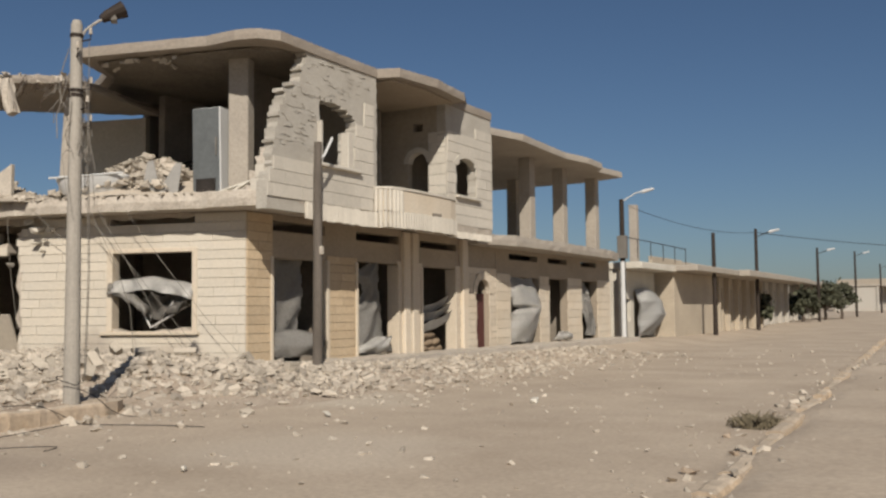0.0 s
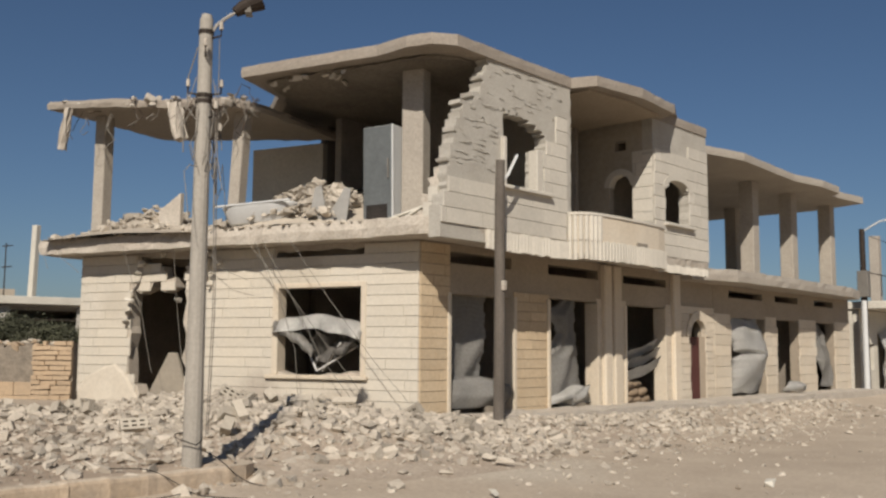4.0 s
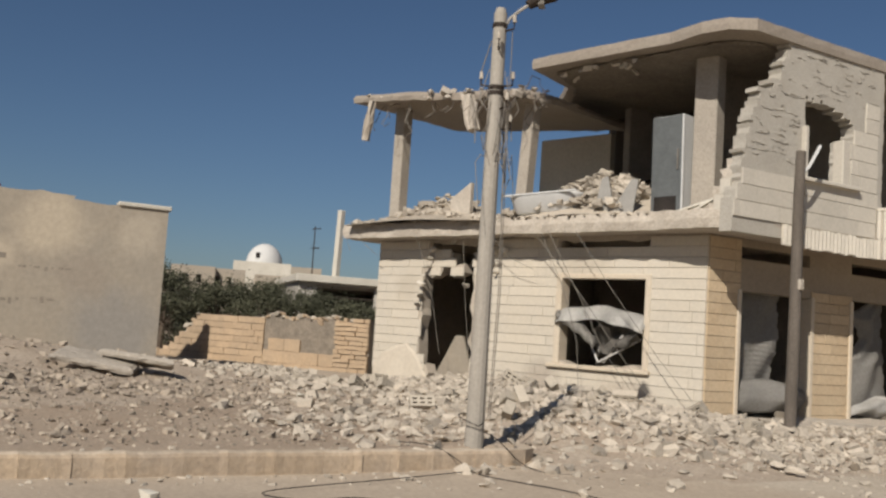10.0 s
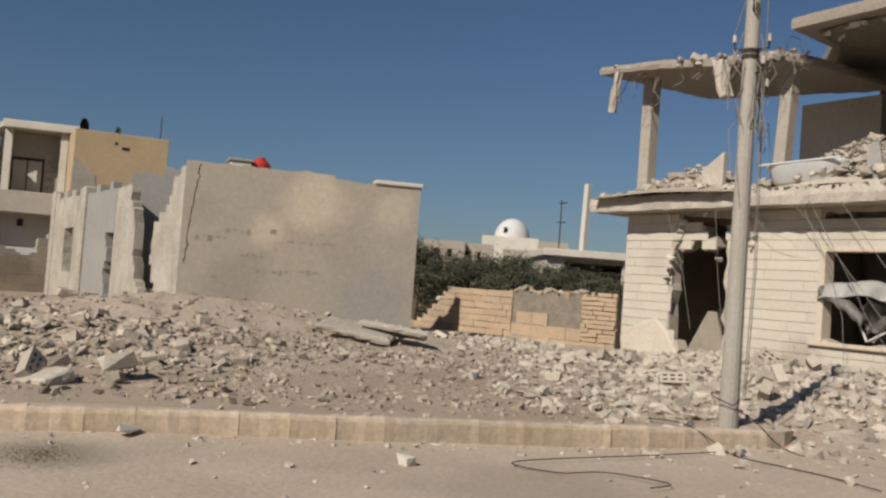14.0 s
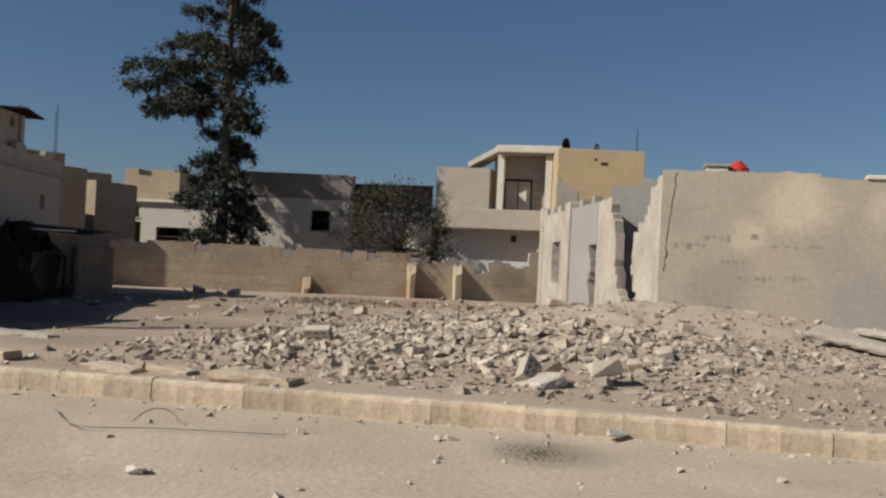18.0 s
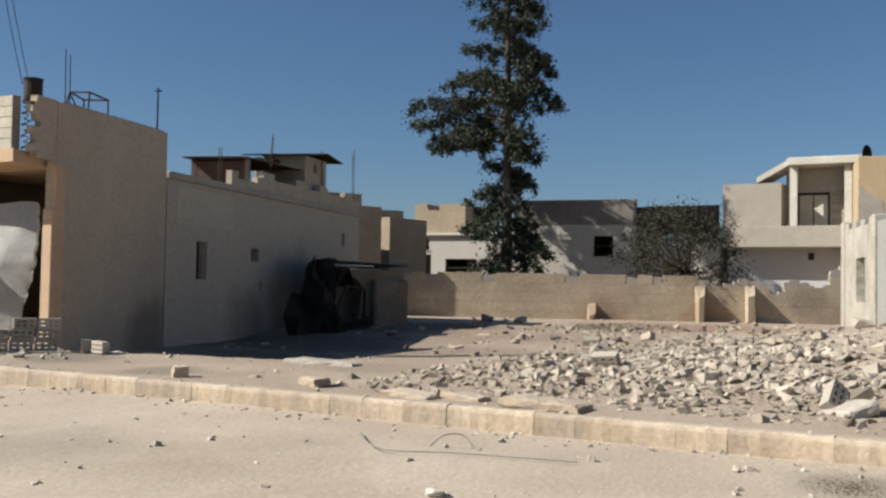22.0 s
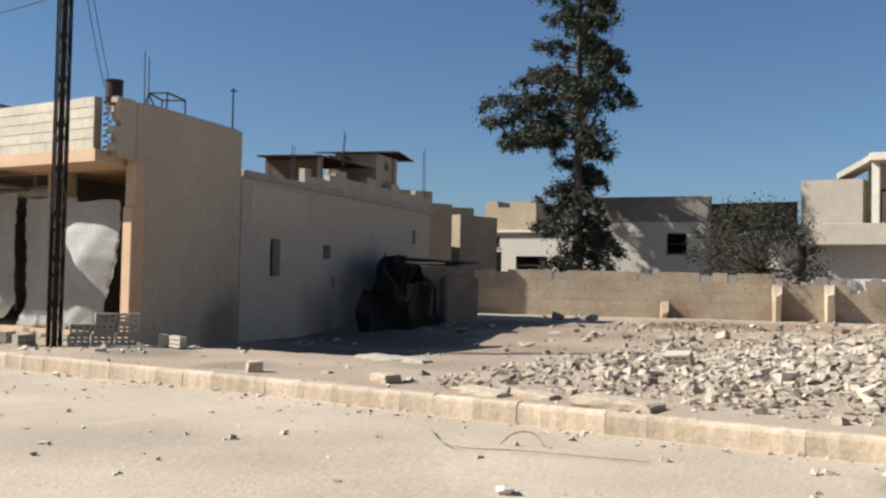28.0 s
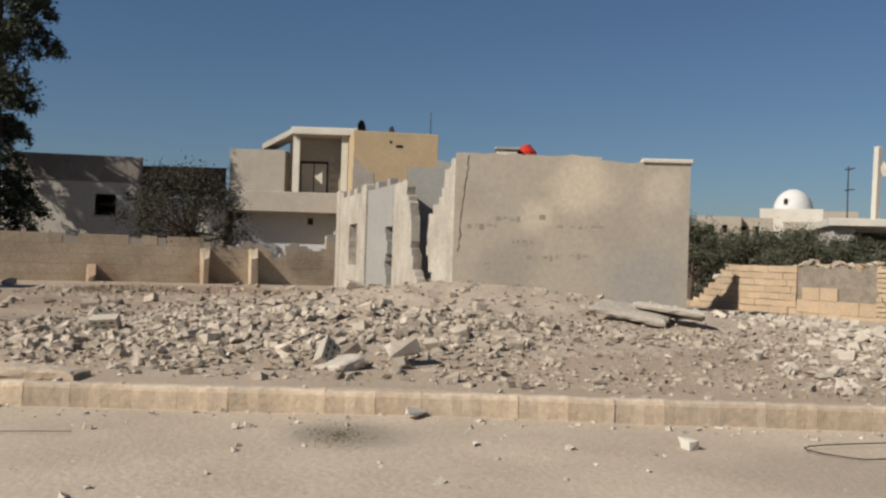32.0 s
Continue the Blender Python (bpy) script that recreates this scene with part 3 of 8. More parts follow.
for la, lb in zip(layers, layers[1:]):
    for k in range(len(hump)):
        j = (k + 1) % len(hump)
        pm.faces.new((la[k], la[j], lb[j], lb[k]))
pm.faces.new(layers[-1])
bmesh.ops.recalc_face_normals(pm, faces=pm.faces)
part("plaster_lump", pm, CREAM_PLASTER, side, "rounded lump of cream plaster at the wall's foot")

# window frame, sill and crumpled shutter
wbm = bmesh.new()
for a, b, c, d in ((1.14, 1.26, 1.12, 2.94), (3.20, 3.34, 1.12, 2.94), (1.26, 3.20, 2.84, 2.94)):
    box(wbm, a, b, -0.24, 0.05, c, d, 0.01)
frame_ob = part("window_frame", wbm, STONE, house, "cream stone window surround")
frame_ob.matrix_world = SM
sill = part("window_sill", boxm(1.08, 3.46, -0.25, 0.12, 1.04, 1.12, 0.012), STONE, house)
sill.matrix_world = SM


def crumple(w, h, amp, seed, nx=14, nz=10, fold=None, thick=0.012):
    """A sheet-metal shutter curtain, ribbed and buckled: x from 0 to w, z from 0 to h, bulging to +y."""
    rnd = random.Random(seed)
    nz = max(nz, int(h / 0.05))
    bm = bmesh.new()
    ph = [rnd.uniform(0, 6.28) for _ in range(4)]
    grid = []
    for j in range(nz + 1):
        row = []
        for i in range(nx + 1):
            u, v = i / nx, j / nz
            b = amp * (math.sin(math.pi * u) * (0.6 + 0.4 * math.sin(v * 4 + ph[0])) + 0.35 * math.sin(u * 7 + v * 3 + ph[1]) * v * (1 - v) * 4)
            b += 0.010 * (j % 2)
            x, y, z = u * w, b, v * h
            if fold:
                x, y, z = fold(u, v, x, y, z)
            row.append(bm.verts.new((x, y, z)))
        grid.append(row)
    for j in range(nz):
        for i in range(nx):
            bm.faces.new((grid[j][i + 1], grid[j][i], grid[j + 1][i], grid[j + 1][i + 1]))
    bmesh.ops.solidify(bm, geom=bm.faces[:], thickness=thick)
    for f in bm.faces:
        f.smooth = True
    return bm


def canopy_fold(u, v, x, y, z):
    # torn loose below, bent outwards into a low arch
    arch = 0.24 * math.sin(math.pi * (0.1 + 0.78 * u)) + 0.10 * u
    return x * 1.02, 0.30 * (1 - v) ** 0.6 - 0.05 + 0.03 * math.sin(u * 9) + 0.05 * math.sin(u * 23) * (1 - v), 0.84 + arch - 0.30 * (1 - v) ** 1.6 + 0.02 * math.sin(u * 15)


def roll_fold(u, v, x, y, z):
    # a strip of curtain rolled into a gutter, hanging down to the middle
    a = v * 4.6 - 0.6
    return 1.08 + 0.95 * u, 0.14 + 0.13 * math.cos(a), 0.26 + 0.62 * u ** 0.6 + 0.13 * math.sin(a) + 0.02 * math.sin(u * 21)


def heap_fold(u, v, x, y, z):
    # the crumpled remainder
    return 0.12 + 1.05 * u, 0.08 + 0.16 * math.sin(v * 5 + u * 3) + 0.05 * math.sin(u * 19), 0.46 - 0.34 * u + v * (0.38 + 0.2 * u) + 0.05 * math.sin(u * 17 + v * 7)


for fold, seed, mt in ((canopy_fold, 3, SHUTTER), (roll_fold, 7, TIN), (heap_fold, 8, SHUTTER_DARK)):
    ob = part("shutter_sheet", crumple(2.04, 1.0, 0.02, seed, 24, 12, fold), mt, house, "crumpled grey sheet-metal shutter hanging in the window")
    ob.matrix_world = SM @ pose(1.22, -0.12, 1.18)
for (a, b) in (((2.75, -0.1, 1.95), (2.25, 0.02, 1.2)), ((2.2, -0.1, 1.2), (1.7, 0.05, 1.75)), ((2.2, 0.05, 1.22), (1.35, -0.05, 1.7))):
    bm = tubem([a, b], 0.02, sides=5)
    ob = part("shutter_rail", bm, SHUTTER, house)
    ob.matrix_world = SM

def edge_at(rows, z, k):
    for p, q in zip(rows, rows[1:]):
        if p[0] <= z <= q[0]:
            return p[k] + (q[k] - p[k]) * (z - p[0]) / (q[0] - p[0])
    return rows[-1][k]


def torn_sheet(rows, seed, dent=0.05, ribs=True, nx=18, step=0.045):
    """A torn steel curtain in the local xz plane: rows of (z, one edge, other edge, bulge to +y), from its foot up."""
    rnd = random.Random(seed)
    ph = [rnd.uniform(0, 6.28) for _ in range(6)]
    nz = max(6, int((rows[-1][0] - rows[0][0]) / step))
    bm = bmesh.new()
    grid = []
    for j in range(nz + 1):
        z = rows[0][0] + (rows[-1][0] - rows[0][0]) * j / nz
        a, b, o = (edge_at(rows, z, k) for k in (1, 2, 3))
        row = []
        for i in range(nx + 1):
            u = i / nx
            rag = 0.025 * math.sin(z * 17 + ph[0]) + 0.018 * math.sin(z * 41 + ph[1])
            x = a + (b - a) * u + rag * ((1 - u) ** 6 + u ** 6)
            y = o * math.sin(math.pi * (0.08 + 0.84 * u)) + dent * math.sin(u * 5.2 + z * 2.1 + ph[2]) * math.sin(z * 2.9 + ph[3]) + dent * 0.5 * math.sin(u * 13 + z * 5 + ph[4])
            row.append(bm.verts.new((x, y + (0.005 * (j % 2) if ribs else 0.0015 * (j % 2)), z + 0.02 * math.sin(u * 9 + ph[5]))))
        grid.append(row)
    for j in range(nz):
        for i in range(nx):
            bm.faces.new((grid[j][i + 1], grid[j][i], grid[j + 1][i], grid[j + 1][i + 1]))
    bmesh.ops.solidify(bm, geom=bm.faces[:], thickness=0.008)
    for f in bm.faces:
        f.smooth = not ribs
    return bm


# ground-floor street wall with its shop openings; s runs from the far end (y = 25.0) to the corner
FY = 25.0
FM = heading(CX, FY, 180)
F_OPEN = [(13.93, 15.95, -0.3, 2.72), (17.2, 19.1, -0.3, 2.78), (20.36, 22.27, -0.3, 2.76), (23.6, 24.5, -0.3, 2.68)]
F_VENT = [(13.95, 15.9, 3.32, 3.55), (17.2, 19.2, 3.30, 3.52), (20.3, 22.4, 3.28, 3.48)]
F_ALL = [(FY - b, FY - a, c, d) for a, b, c, d in F_OPEN + F_VENT]
# darker render above the slabs paints the overhang's shade, except at the corner
street = part("wall", masonry(cuts(0, FY - CY, 0.5, *[v for h in F_ALL for v in h[:2]]), cuts(-0.2, 3.70, 0.5, *[v for h in F_ALL for v in h[2:]]), 0.32, lambda s, z: not inside(s, z, F_ALL)), LINTEL, house)
street.matrix_world = FM
ochre_bays = [(13.1, 13.93), (15.95, 17.2)]
for a, b in ochre_bays:
    cladding(street, FY - b, FY - a, 0.05, 2.85, 0.2, 1.0, lambda s, z: not inside(s, z, F_ALL), OCHRE_STONE, seed=int(a))
cladding(street, FY - 13.93, FY - 13.1, 2.85, 3.67, 0.2, 1.0, lambda s, z: not inside(s, z, F_ALL), OCHRE_STONE, seed=5)
cladding(street, 0, FY - 22.3, 0.05, 2.85, 0.2, 1.1, lambda s, z: not inside(s, z, F_ALL), STONE, seed=4)
cladding(street, FY - 20.36, FY - 19.1, 0.05, 2.85, 0.2, 1.1, lambda s, z: not inside(s, z, F_ALL), STONE, seed=9)
# pale jamb strips and engaged pilasters
for a, b in ((13.86, 13.95), (15.92, 16.02), (17.12, 17.22), (19.08, 19.18), (20.28, 20.38), (22.25, 22.35)):
    ob = part("jamb", boxm(FY - b, FY - a, -0.3, 0.06, 0.0, 2.74, 0.01), STONE, house)
    ob.matrix_world = FM
for a, b in ((19.3, 19.62), (19.72, 20.05), (22.6, 22.95)):
    ob = part("pilaster", boxm(FY - b, FY - a, -0.05, 0.13, 0.0, 3.66, 0.03), STONE, house)
    ob.matrix_world = FM

# slabs and roofs
floor_out = [sp(9.4, 0.65), sp(0.7, 0.68), (-12.0, 12.35), (-11.55, 12.55), (-11.32, 13.0), (-11.28, 14.5), (-11.28, 22.6), (-12.3, 22.75), (-12.5, 25.0), (-20.6, 25.0), sp(9.4, -8.0)]
part("floor_slab", plate(floor_out, 3.70, 4.03, 0.075, 0.19, 5), BROKEN, house, "chipped concrete floor slab with a broken edge")
roof_out = [sp(3.85, 0.62), sp(2.6, 0.66), sp(0.6, 0.70), (-12.0, 12.25), (-11.5, 12.4), (-11.22, 12.8), (-11.25, 14.0), (-11.27, 16.5), (-10.75, 16.7), (-10.55, 18.2), (-10.7, 19.9), (-11.27, 20.1), (-11.27, 22.6), (-14.0, 22.7), (-16.8, 22.7), sp(3.0, -6.5), sp(5.9, -4.6), sp(5.6, -2.6), sp(4.1, -1.0)]
part("roof_slab", plate(roof_out, 7.14, 7.36, 0.02, 0.26, 6), ROOF_C, house, "thin concrete roof slab, cracked along its edge")
# brown blotched plaster under the roof, darkened for its shade, fallen off in places
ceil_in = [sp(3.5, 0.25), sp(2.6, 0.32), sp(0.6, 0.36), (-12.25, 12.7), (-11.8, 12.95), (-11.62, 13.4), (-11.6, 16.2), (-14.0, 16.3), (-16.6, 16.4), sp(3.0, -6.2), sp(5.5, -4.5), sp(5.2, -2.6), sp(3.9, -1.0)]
part("ceiling_plaster", plate(ceil_in, 7.09, 7.136, 0.12, 0.22, 9), CEILING_DARK, house, "blotched plaster under the roof slab, darkened for its shade")
part("ceiling_plaster", plate([(-11.0, 16.75), (-10.85, 18.2), (-11.0, 19.7), (-13.6, 19.8), (-13.6, 16.6)], 7.09, 7.136, 0.01, 0.6, 9), LINTEL, house)
crn7 = random.Random(70)
for k in range(11):
    cs_, co_ = crn7.uniform(1.2, 3.6), crn7.choice((0.28, 0.18, -0.3, -0.8)) + crn7.uniform(-0.12, 0.12)
    fb_ = boxm(-0.09, 0.09, -0.03, 0.03, -crn7.uniform(0.03, 0.09), 0.0)
    rough_edge(fb_, 0.03, k)
    part("plaster_flake", fb_, WHITE_STONE, house).matrix_world = SM @ pose(cs_, co_, 7.095, crn7.uniform(-20, 20), crn7.uniform(-20, 20), crn7.uniform(0, 180))
lean = plate([sp(9.4, 0.65), sp(7.9, 0.72), sp(6.0, 0.5), sp(4.2, 0.5), sp(3.9, -0.2), sp(3.9, -3.2), sp(9.2, -3.0)], 6.95, 7.13, 0.09, 0.3, 8)
for v in lean.verts:
    s = (Vector((v.co.x, v.co.y)) - Vector((CX, CY))).dot(SU)
    v.co.z += (s - 9.4) * 0.085 + 0.12
part("sagging_roof_slab", lean, ROOF_C, house, "sagging end of the roof slab with torn edge")
for s0, s1, o0, o1, z1, z2 in ((0.08, 0.55, -0.55, -0.22, 4.0, 7.12), (8.33, 8.65, -0.42, -0.12, 4.0, 7.0), (4.36, 4.64, -0.36, -0.08, 4.0, 6.68)):
    bm = boxm(s0, s1, o0, o1, z1, z2, 0.02)
    if s0 > 4 and s0 < 5:
        for v in bm.verts:
            v.co.x += (5.3 - v.co.z) * 0.06
    ob = part("column", bm, CONCRETE, house)
    ob.matrix_world = SM

# upper street wall
UY = 22.6
UM = heading(-11.3, UY, 180)
BREAK = [(12.5, 4.2), (12.72, 5.13), (12.87, 5.8), (13.1, 6.15), (13.55, 6.38), (13.74, 7.2)]


def gone(s, z):
    y = UY - s
    lim = 12.45
    for a, b in zip(BREAK, BREAK[1:]):
        if a[1] <= z <= b[1]:
            lim = a[0] + (b[0] - a[0]) * (z // 0.22 * 0.22 + 0.11 - a[1]) / (b[1] - a[1]) + 0.03 * math.sin(z // 0.22 * 7.3) + 0.02 * math.sin(z * 51)
    if z > 7.1:
        lim = 13.75
    if y < lim:
        return True
    head = 6.22 if y < 14.75 else 6.22 - (y - 14.75) * 0.27
    if 14.22 < y < (15.3 if z < 5.62 else 15.6) and 4.78 < z < head + 0.02 * math.sin(y * 31):
        return True
    if 16.5 < y < 19.9 and z > 4.05:
        return True
    if 20.45 < y < 21.64 and 4.70 < z < 5.55 + 0.28 * math.sqrt(max(0, 1 - ((y - 21.045) / 0.6) ** 2)):
        return True
    return False


up = part("wall", masonry(cuts(0, UY - 12.45, 0.085, *[UY - v for v in (14.22, 15.3, 15.6, 16.5, 19.9, 20.45, 21.64)]), cuts(3.62, 7.30, 0.075, 4.05, 4.78, 4.70), 0.28, lambda s, z: not gone(s, z), 0.018, 12), BARE, house)
up.matrix_world = UM
for v in up.data.vertices:
    if v.co.y > -0.01:
        v.co.y += 0.006 * noise.noise(Vector((v.co.x * 3, 0, v.co.z * 4))) - 0.003


def still_clad(s, z):
    y = UY - s
    if gone(s, z) or 16.3 < y < 19.95:
        return False
    if y < 16.4:
        if y < 14.3:
            return z < 4.86
        return z < 4.8 or (y > 15.5 and z < 5.95) or (y > 15.95 and z < 6.3)
    return z < 6.3 + (0.3 if y > 21.6 else 0.0)


cladding(up, 0, UY - 12.45, 3.88, 7.28, 0.28, 1.1, still_clad, WHITE_STONE, seed=21)
# bare mortar beds where the stone fell off
brnd = random.Random(77)
for k in range(120):
    if k % 3:
        y, z = brnd.uniform(12.7, 14.15), 5.0 + 0.11 * brnd.randint(0, 12) + brnd.uniform(-0.02, 0.02)
    else:
        y, z = brnd.uniform(13.8, 16.3), 6.35 + 0.11 * brnd.randint(0, 7) + brnd.uniform(-0.02, 0.02)
    w = brnd.uniform(0.06, 0.3)
    if gone(UY - y, z) or gone(UY - y - w / 2, z) or gone(UY - y + w / 2, z) or still_clad(UY - y, z):
        continue
    bm = tubem([(-w / 2 + w * q / 5, brnd.uniform(-0.004, 0.014), brnd.uniform(-0.024, 0.024)) for q in range(6)], 0.009, 0.005, 4)
    ob = part("mortar_bed", bm, BARE, up)
    ob.location = (UY - y, 0, z)
# corner return of the upper wall, seen broken
ret = part("wall", masonry(cuts(0, 0.42, 0.105), cuts(4.0, 4.9, 0.15), 0.25, lambda s, z: s < 0.42 - (z - 4.0) * 0.40 + 0.05 * math.sin(z * 19), 0.04, 5), BROKEN, house)
ret.matrix_world = heading(-11.5, 12.62, SAZ)
cladding(ret, 0, 0.4, 4.0, 4.56, 0.28, 0.6, lambda s, z: s < 0.36 - (z - 4.0) * 0.3, WHITE_STONE, seed=8)
# fluted drip band along the bottom of the overhang
flute = bpy.data.meshes.new("flute")
bm = tubem([(0, 0, -0.18), (0, 0, 0.18)], 0.056, 0.056, 6)
bm.to_mesh(flute)
bm.free()
flute.materials.append(WHITE_STONE)
y = 13.75
while y < 16.4:
    ob = new("flute", flute)
    ob.parent = house
    ob.matrix_world = UM @ pose(UY - y, 0.03, 3.68 + krnd.uniform(-0.02, 0.01))
    y += 0.105
y = 20.0
while y < 22.5:
    ob = new("flute", flute)
    ob.parent = house
    ob.matrix_world = UM @ pose(UY - y, 0.03, 3.60 + krnd.uniform(-0.02, 0.01)) @ Matrix.Diagonal((1, 1, 0.5, 1))
    y += 0.105
# bowed balcony front, fluted along its foot
BOW = [(-11.3, 16.36), (-11.08, 16.42), (-10.92, 16.6), (-10.84, 16.95), (-10.80, 17.6), (-10.80, 18.6), (-10.84, 19.3), (-10.92, 19.7), (-11.08, 19.88), (-11.3, 19.94)]


def bow_band(t_out, t_in, z0, z1, y0=0.0, y1=99.0):
    cen = Vector((-12.2, 18.15))
    pts = [Vector(p) for p in BOW if y0 <= p[1] <= y1]
    out = [tuple(p + (p - cen).normalized() * t_out) for p in pts]
    inn = [tuple(p + (p - cen).normalized() * t_in) for p in pts]
    bm = bmesh.new()
    ring_prism(bm, out + inn[::-1], z0, z1)
    return bm


par = part("balcony_parapet", bow_band(0.0, -0.13, 3.62, 4.42), STONE, house, "low bowed balcony parapet of cream stone")
part("parapet_coping", bow_band(0.03, -0.16, 4.424, 4.48), WHITE_STONE, par)
part("balcony_slab", bow_band(-0.14, -0.9, 3.72, 3.98), CONCRETE, house)
# solid dark box; its colour stands for the shade in a square opening
part("drain_box", boxm(-10.83, -10.77, 18.25, 18.7, 3.72, 3.98, 0.01), SOFFIT, par, "dark box painted as the shade of a square opening")
for pa, pb in zip(BOW, BOW[1:]):
    pa, pb = Vector(pa), Vector(pb)
    k = max(1, round((pb - pa).length / 0.105))
    for q in range(k):
        p = pa.lerp(pb, (q + 0.5) / k)
        ob = new("flute", flute)
        ob.parent = par
        ob.matrix_world = pose(p.x, p.y, 3.70 + krnd.uniform(-0.015, 0.01)) @ Matrix.Diagonal((1, 1, 1.1, 1))
        if p.y < 17.0:
            ob = new("flute", flute)
            ob.parent = par
            ob.matrix_world = pose(p.x, p.y, 4.14) @ Matrix.Diagonal((1, 1, 1.5, 1))
# balcony recess: return wall with its arched door, back wall


def recess_gap(s, z):
    return (0.56 < s < 1.2 and 4.05 < z < 5.62 + 0.30 * math.sqrt(max(0, 1 - ((s - 0.88) / 0.32) ** 2))) or (0.75 < s < 1.05 and 6.45 < z < 6.72)


rw = part("wall", masonry(cuts(0, 2.4, 0.08, 0.56, 1.2), cuts(4.0, 7.18, 0.08), 0.2, lambda s, z: not recess_gap(s, z)), PLASTER, house)
rw.matrix_world = heading(-11.32, 19.92, 90)
cladding(rw, 0, 0.54, 4.05, 6.4, 0.28, 0.6, lambda s, z: not recess_gap(s, z), WHITE_STONE, seed=31)
part("wall", boxm(-13.9, -13.7, 16.4, 19.9, 4.0, 7.17), LINTEL, house)
part("wall", boxm(-13.7, -11.34, 16.3, 16.5, 4.0, 7.17), PLASTER, house)
for a, b, z in ((14.05, 15.72, 4.70), (20.35, 21.75, 4.62)):
    ob = part("window_sill", boxm(UY - b, UY - a, -0.2, 0.14, z, z + 0.07, 0.01), WHITE_STONE, house)
    ob.matrix_world = UM
ob = part("jamb", boxm(UY - 15.5, UY - 15.28, -0.2, 0.03, 4.78, 5.62, 0.015), WHITE_STONE, house)
ob.matrix_world = UM
ob = part("jamb", boxm(UY - 14.24, UY - 14.16, -0.05, 0.09, 4.75, 5.7, 0.01), WHITE_STONE, house)
ob.matrix_world = UM
def arch_ring(mid, half, spring, rise, wide, owner, m):
    """Dressed stone round the head of an arched opening."""
    bm = bmesh.new()
    n = 14
    rows = []
    for k in range(n + 1):
        a = math.pi * k / n
        rows.append([bm.verts.new((mid + (half + e) * math.cos(a), o, spring + (rise + e) * math.sin(a))) for e, o in ((-0.03, -0.2), (-0.03, 0.042), (wide, 0.042), (wide, 0.0))])
    for ra, rb in zip(rows, rows[1:]):
        for q in range(4):
            bm.faces.new((ra[q], ra[(q + 1) % 4], rb[(q + 1) % 4], rb[q]))
    bm.faces.new(rows[0][::-1])
    bm.faces.new(rows[-1])
    bmesh.ops.recalc_face_normals(bm, faces=bm.faces)
    part("arch", bm, WHITE_STONE, owner, "dressed stone arch").matrix_world = m


arch_ring(UY - 21.045, 0.595, 5.53, 0.28, 0.13, house, UM)
arch_ring(0.88, 0.32, 5.60, 0.30, 0.12, house, heading(-11.32, 19.92, 90))
# upstairs and ground rooms: inner walls close the shell, some added to darken openings
def room_wall(s0, s1, o0, o1, z0, z1, m=INTERIOR):
    ob = part("inner_wall", boxm(s0, s1, o0, o1, z0, z1), m, house)
    ob.matrix_world = SM
room_wall(4.5, 6.6, -3.6, -3.4, 4.03, 6.64, WHITEWASH)
room_wall(4.5, 4.7, -6.2, -3.602, 4.03, 7.08)
room_wall(-1.0, 4.5, -6.4, -6.2, 4.03, 7.08)
room_wall(-1.2, 2.2, -4.2, -4.0, 4.03, 7.08)
room_wall(0.5, 9.0, -8.0, -7.8, 4.03, 5.2)
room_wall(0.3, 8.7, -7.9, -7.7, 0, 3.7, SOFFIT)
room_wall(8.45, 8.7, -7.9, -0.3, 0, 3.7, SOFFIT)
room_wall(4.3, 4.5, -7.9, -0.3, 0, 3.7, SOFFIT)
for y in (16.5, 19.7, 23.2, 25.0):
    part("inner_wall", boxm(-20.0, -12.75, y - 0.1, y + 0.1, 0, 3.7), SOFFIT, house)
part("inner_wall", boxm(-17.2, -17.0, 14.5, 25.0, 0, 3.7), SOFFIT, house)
# walls added close behind the upper windows so no light shows through
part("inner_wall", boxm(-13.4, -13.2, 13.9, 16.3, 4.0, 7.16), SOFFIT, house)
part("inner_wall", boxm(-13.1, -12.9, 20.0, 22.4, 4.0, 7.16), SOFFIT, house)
part("inner_wall", boxm(-13.9, -11.6, 22.4, 22.6, 4.0, 7.16), INTERIOR, house)
part("inner_wall", boxm(-17.0, -16.8, 15.0, 22.6, 4.0, 7.16), INTERIOR, house)

# ---- neighbouring colonnaded building ----
house2 = thing("colonnaded_building", "unfinished building with an open columned upper floor over wrecked shops", "building")
NY = 35.6
NM = heading(-12.4, NY, 180)
N_OPEN = [(26.05, 28.4, -0.3, 2.63), (29.25, 31.0, -0.3, 2.66), (32.4, 34.1, -0.3, 2.65), (26.0, 28.3, 3.2, 3.4), (29.2, 31.0, 3.2, 3.4), (32.4, 34.1, 3.2, 3.4)]
N_ALL = [(NY - b, NY - a, c, d) for a, b, c, d in N_OPEN]
# wall colour left bare above the cream slabs paints the roof overhang's shadow
w2 = part("wall", masonry(cuts(0, NY - 25.02, 0.5, *[v for h in N_ALL for v in h[:2]]), cuts(-0.2, 3.55, 0.5, *[v for h in N_ALL for v in h[2:]]), 0.3, lambda s, z: not inside(s, z, N_ALL)), LINTEL, house2)
w2.matrix_world = NM
cladding(w2, 0, NY - 25.02, 0.05, 2.72, 0.3, 1.4, lambda s, z: not inside(s, z, N_ALL), STONE, seed=51)
part("floor_slab", plate([(-11.9, 22.9), (-11.4, 24.5), (-11.35, 28.0), (-11.5, 33.5), (-11.9, 35.4), (-20.0, 35.6), (-20.0, 25.2), (-12.6, 25.1), (-12.5, 22.9)], 3.52, 3.84, 0.05, 0.4, 15), CONCRETE, house2)
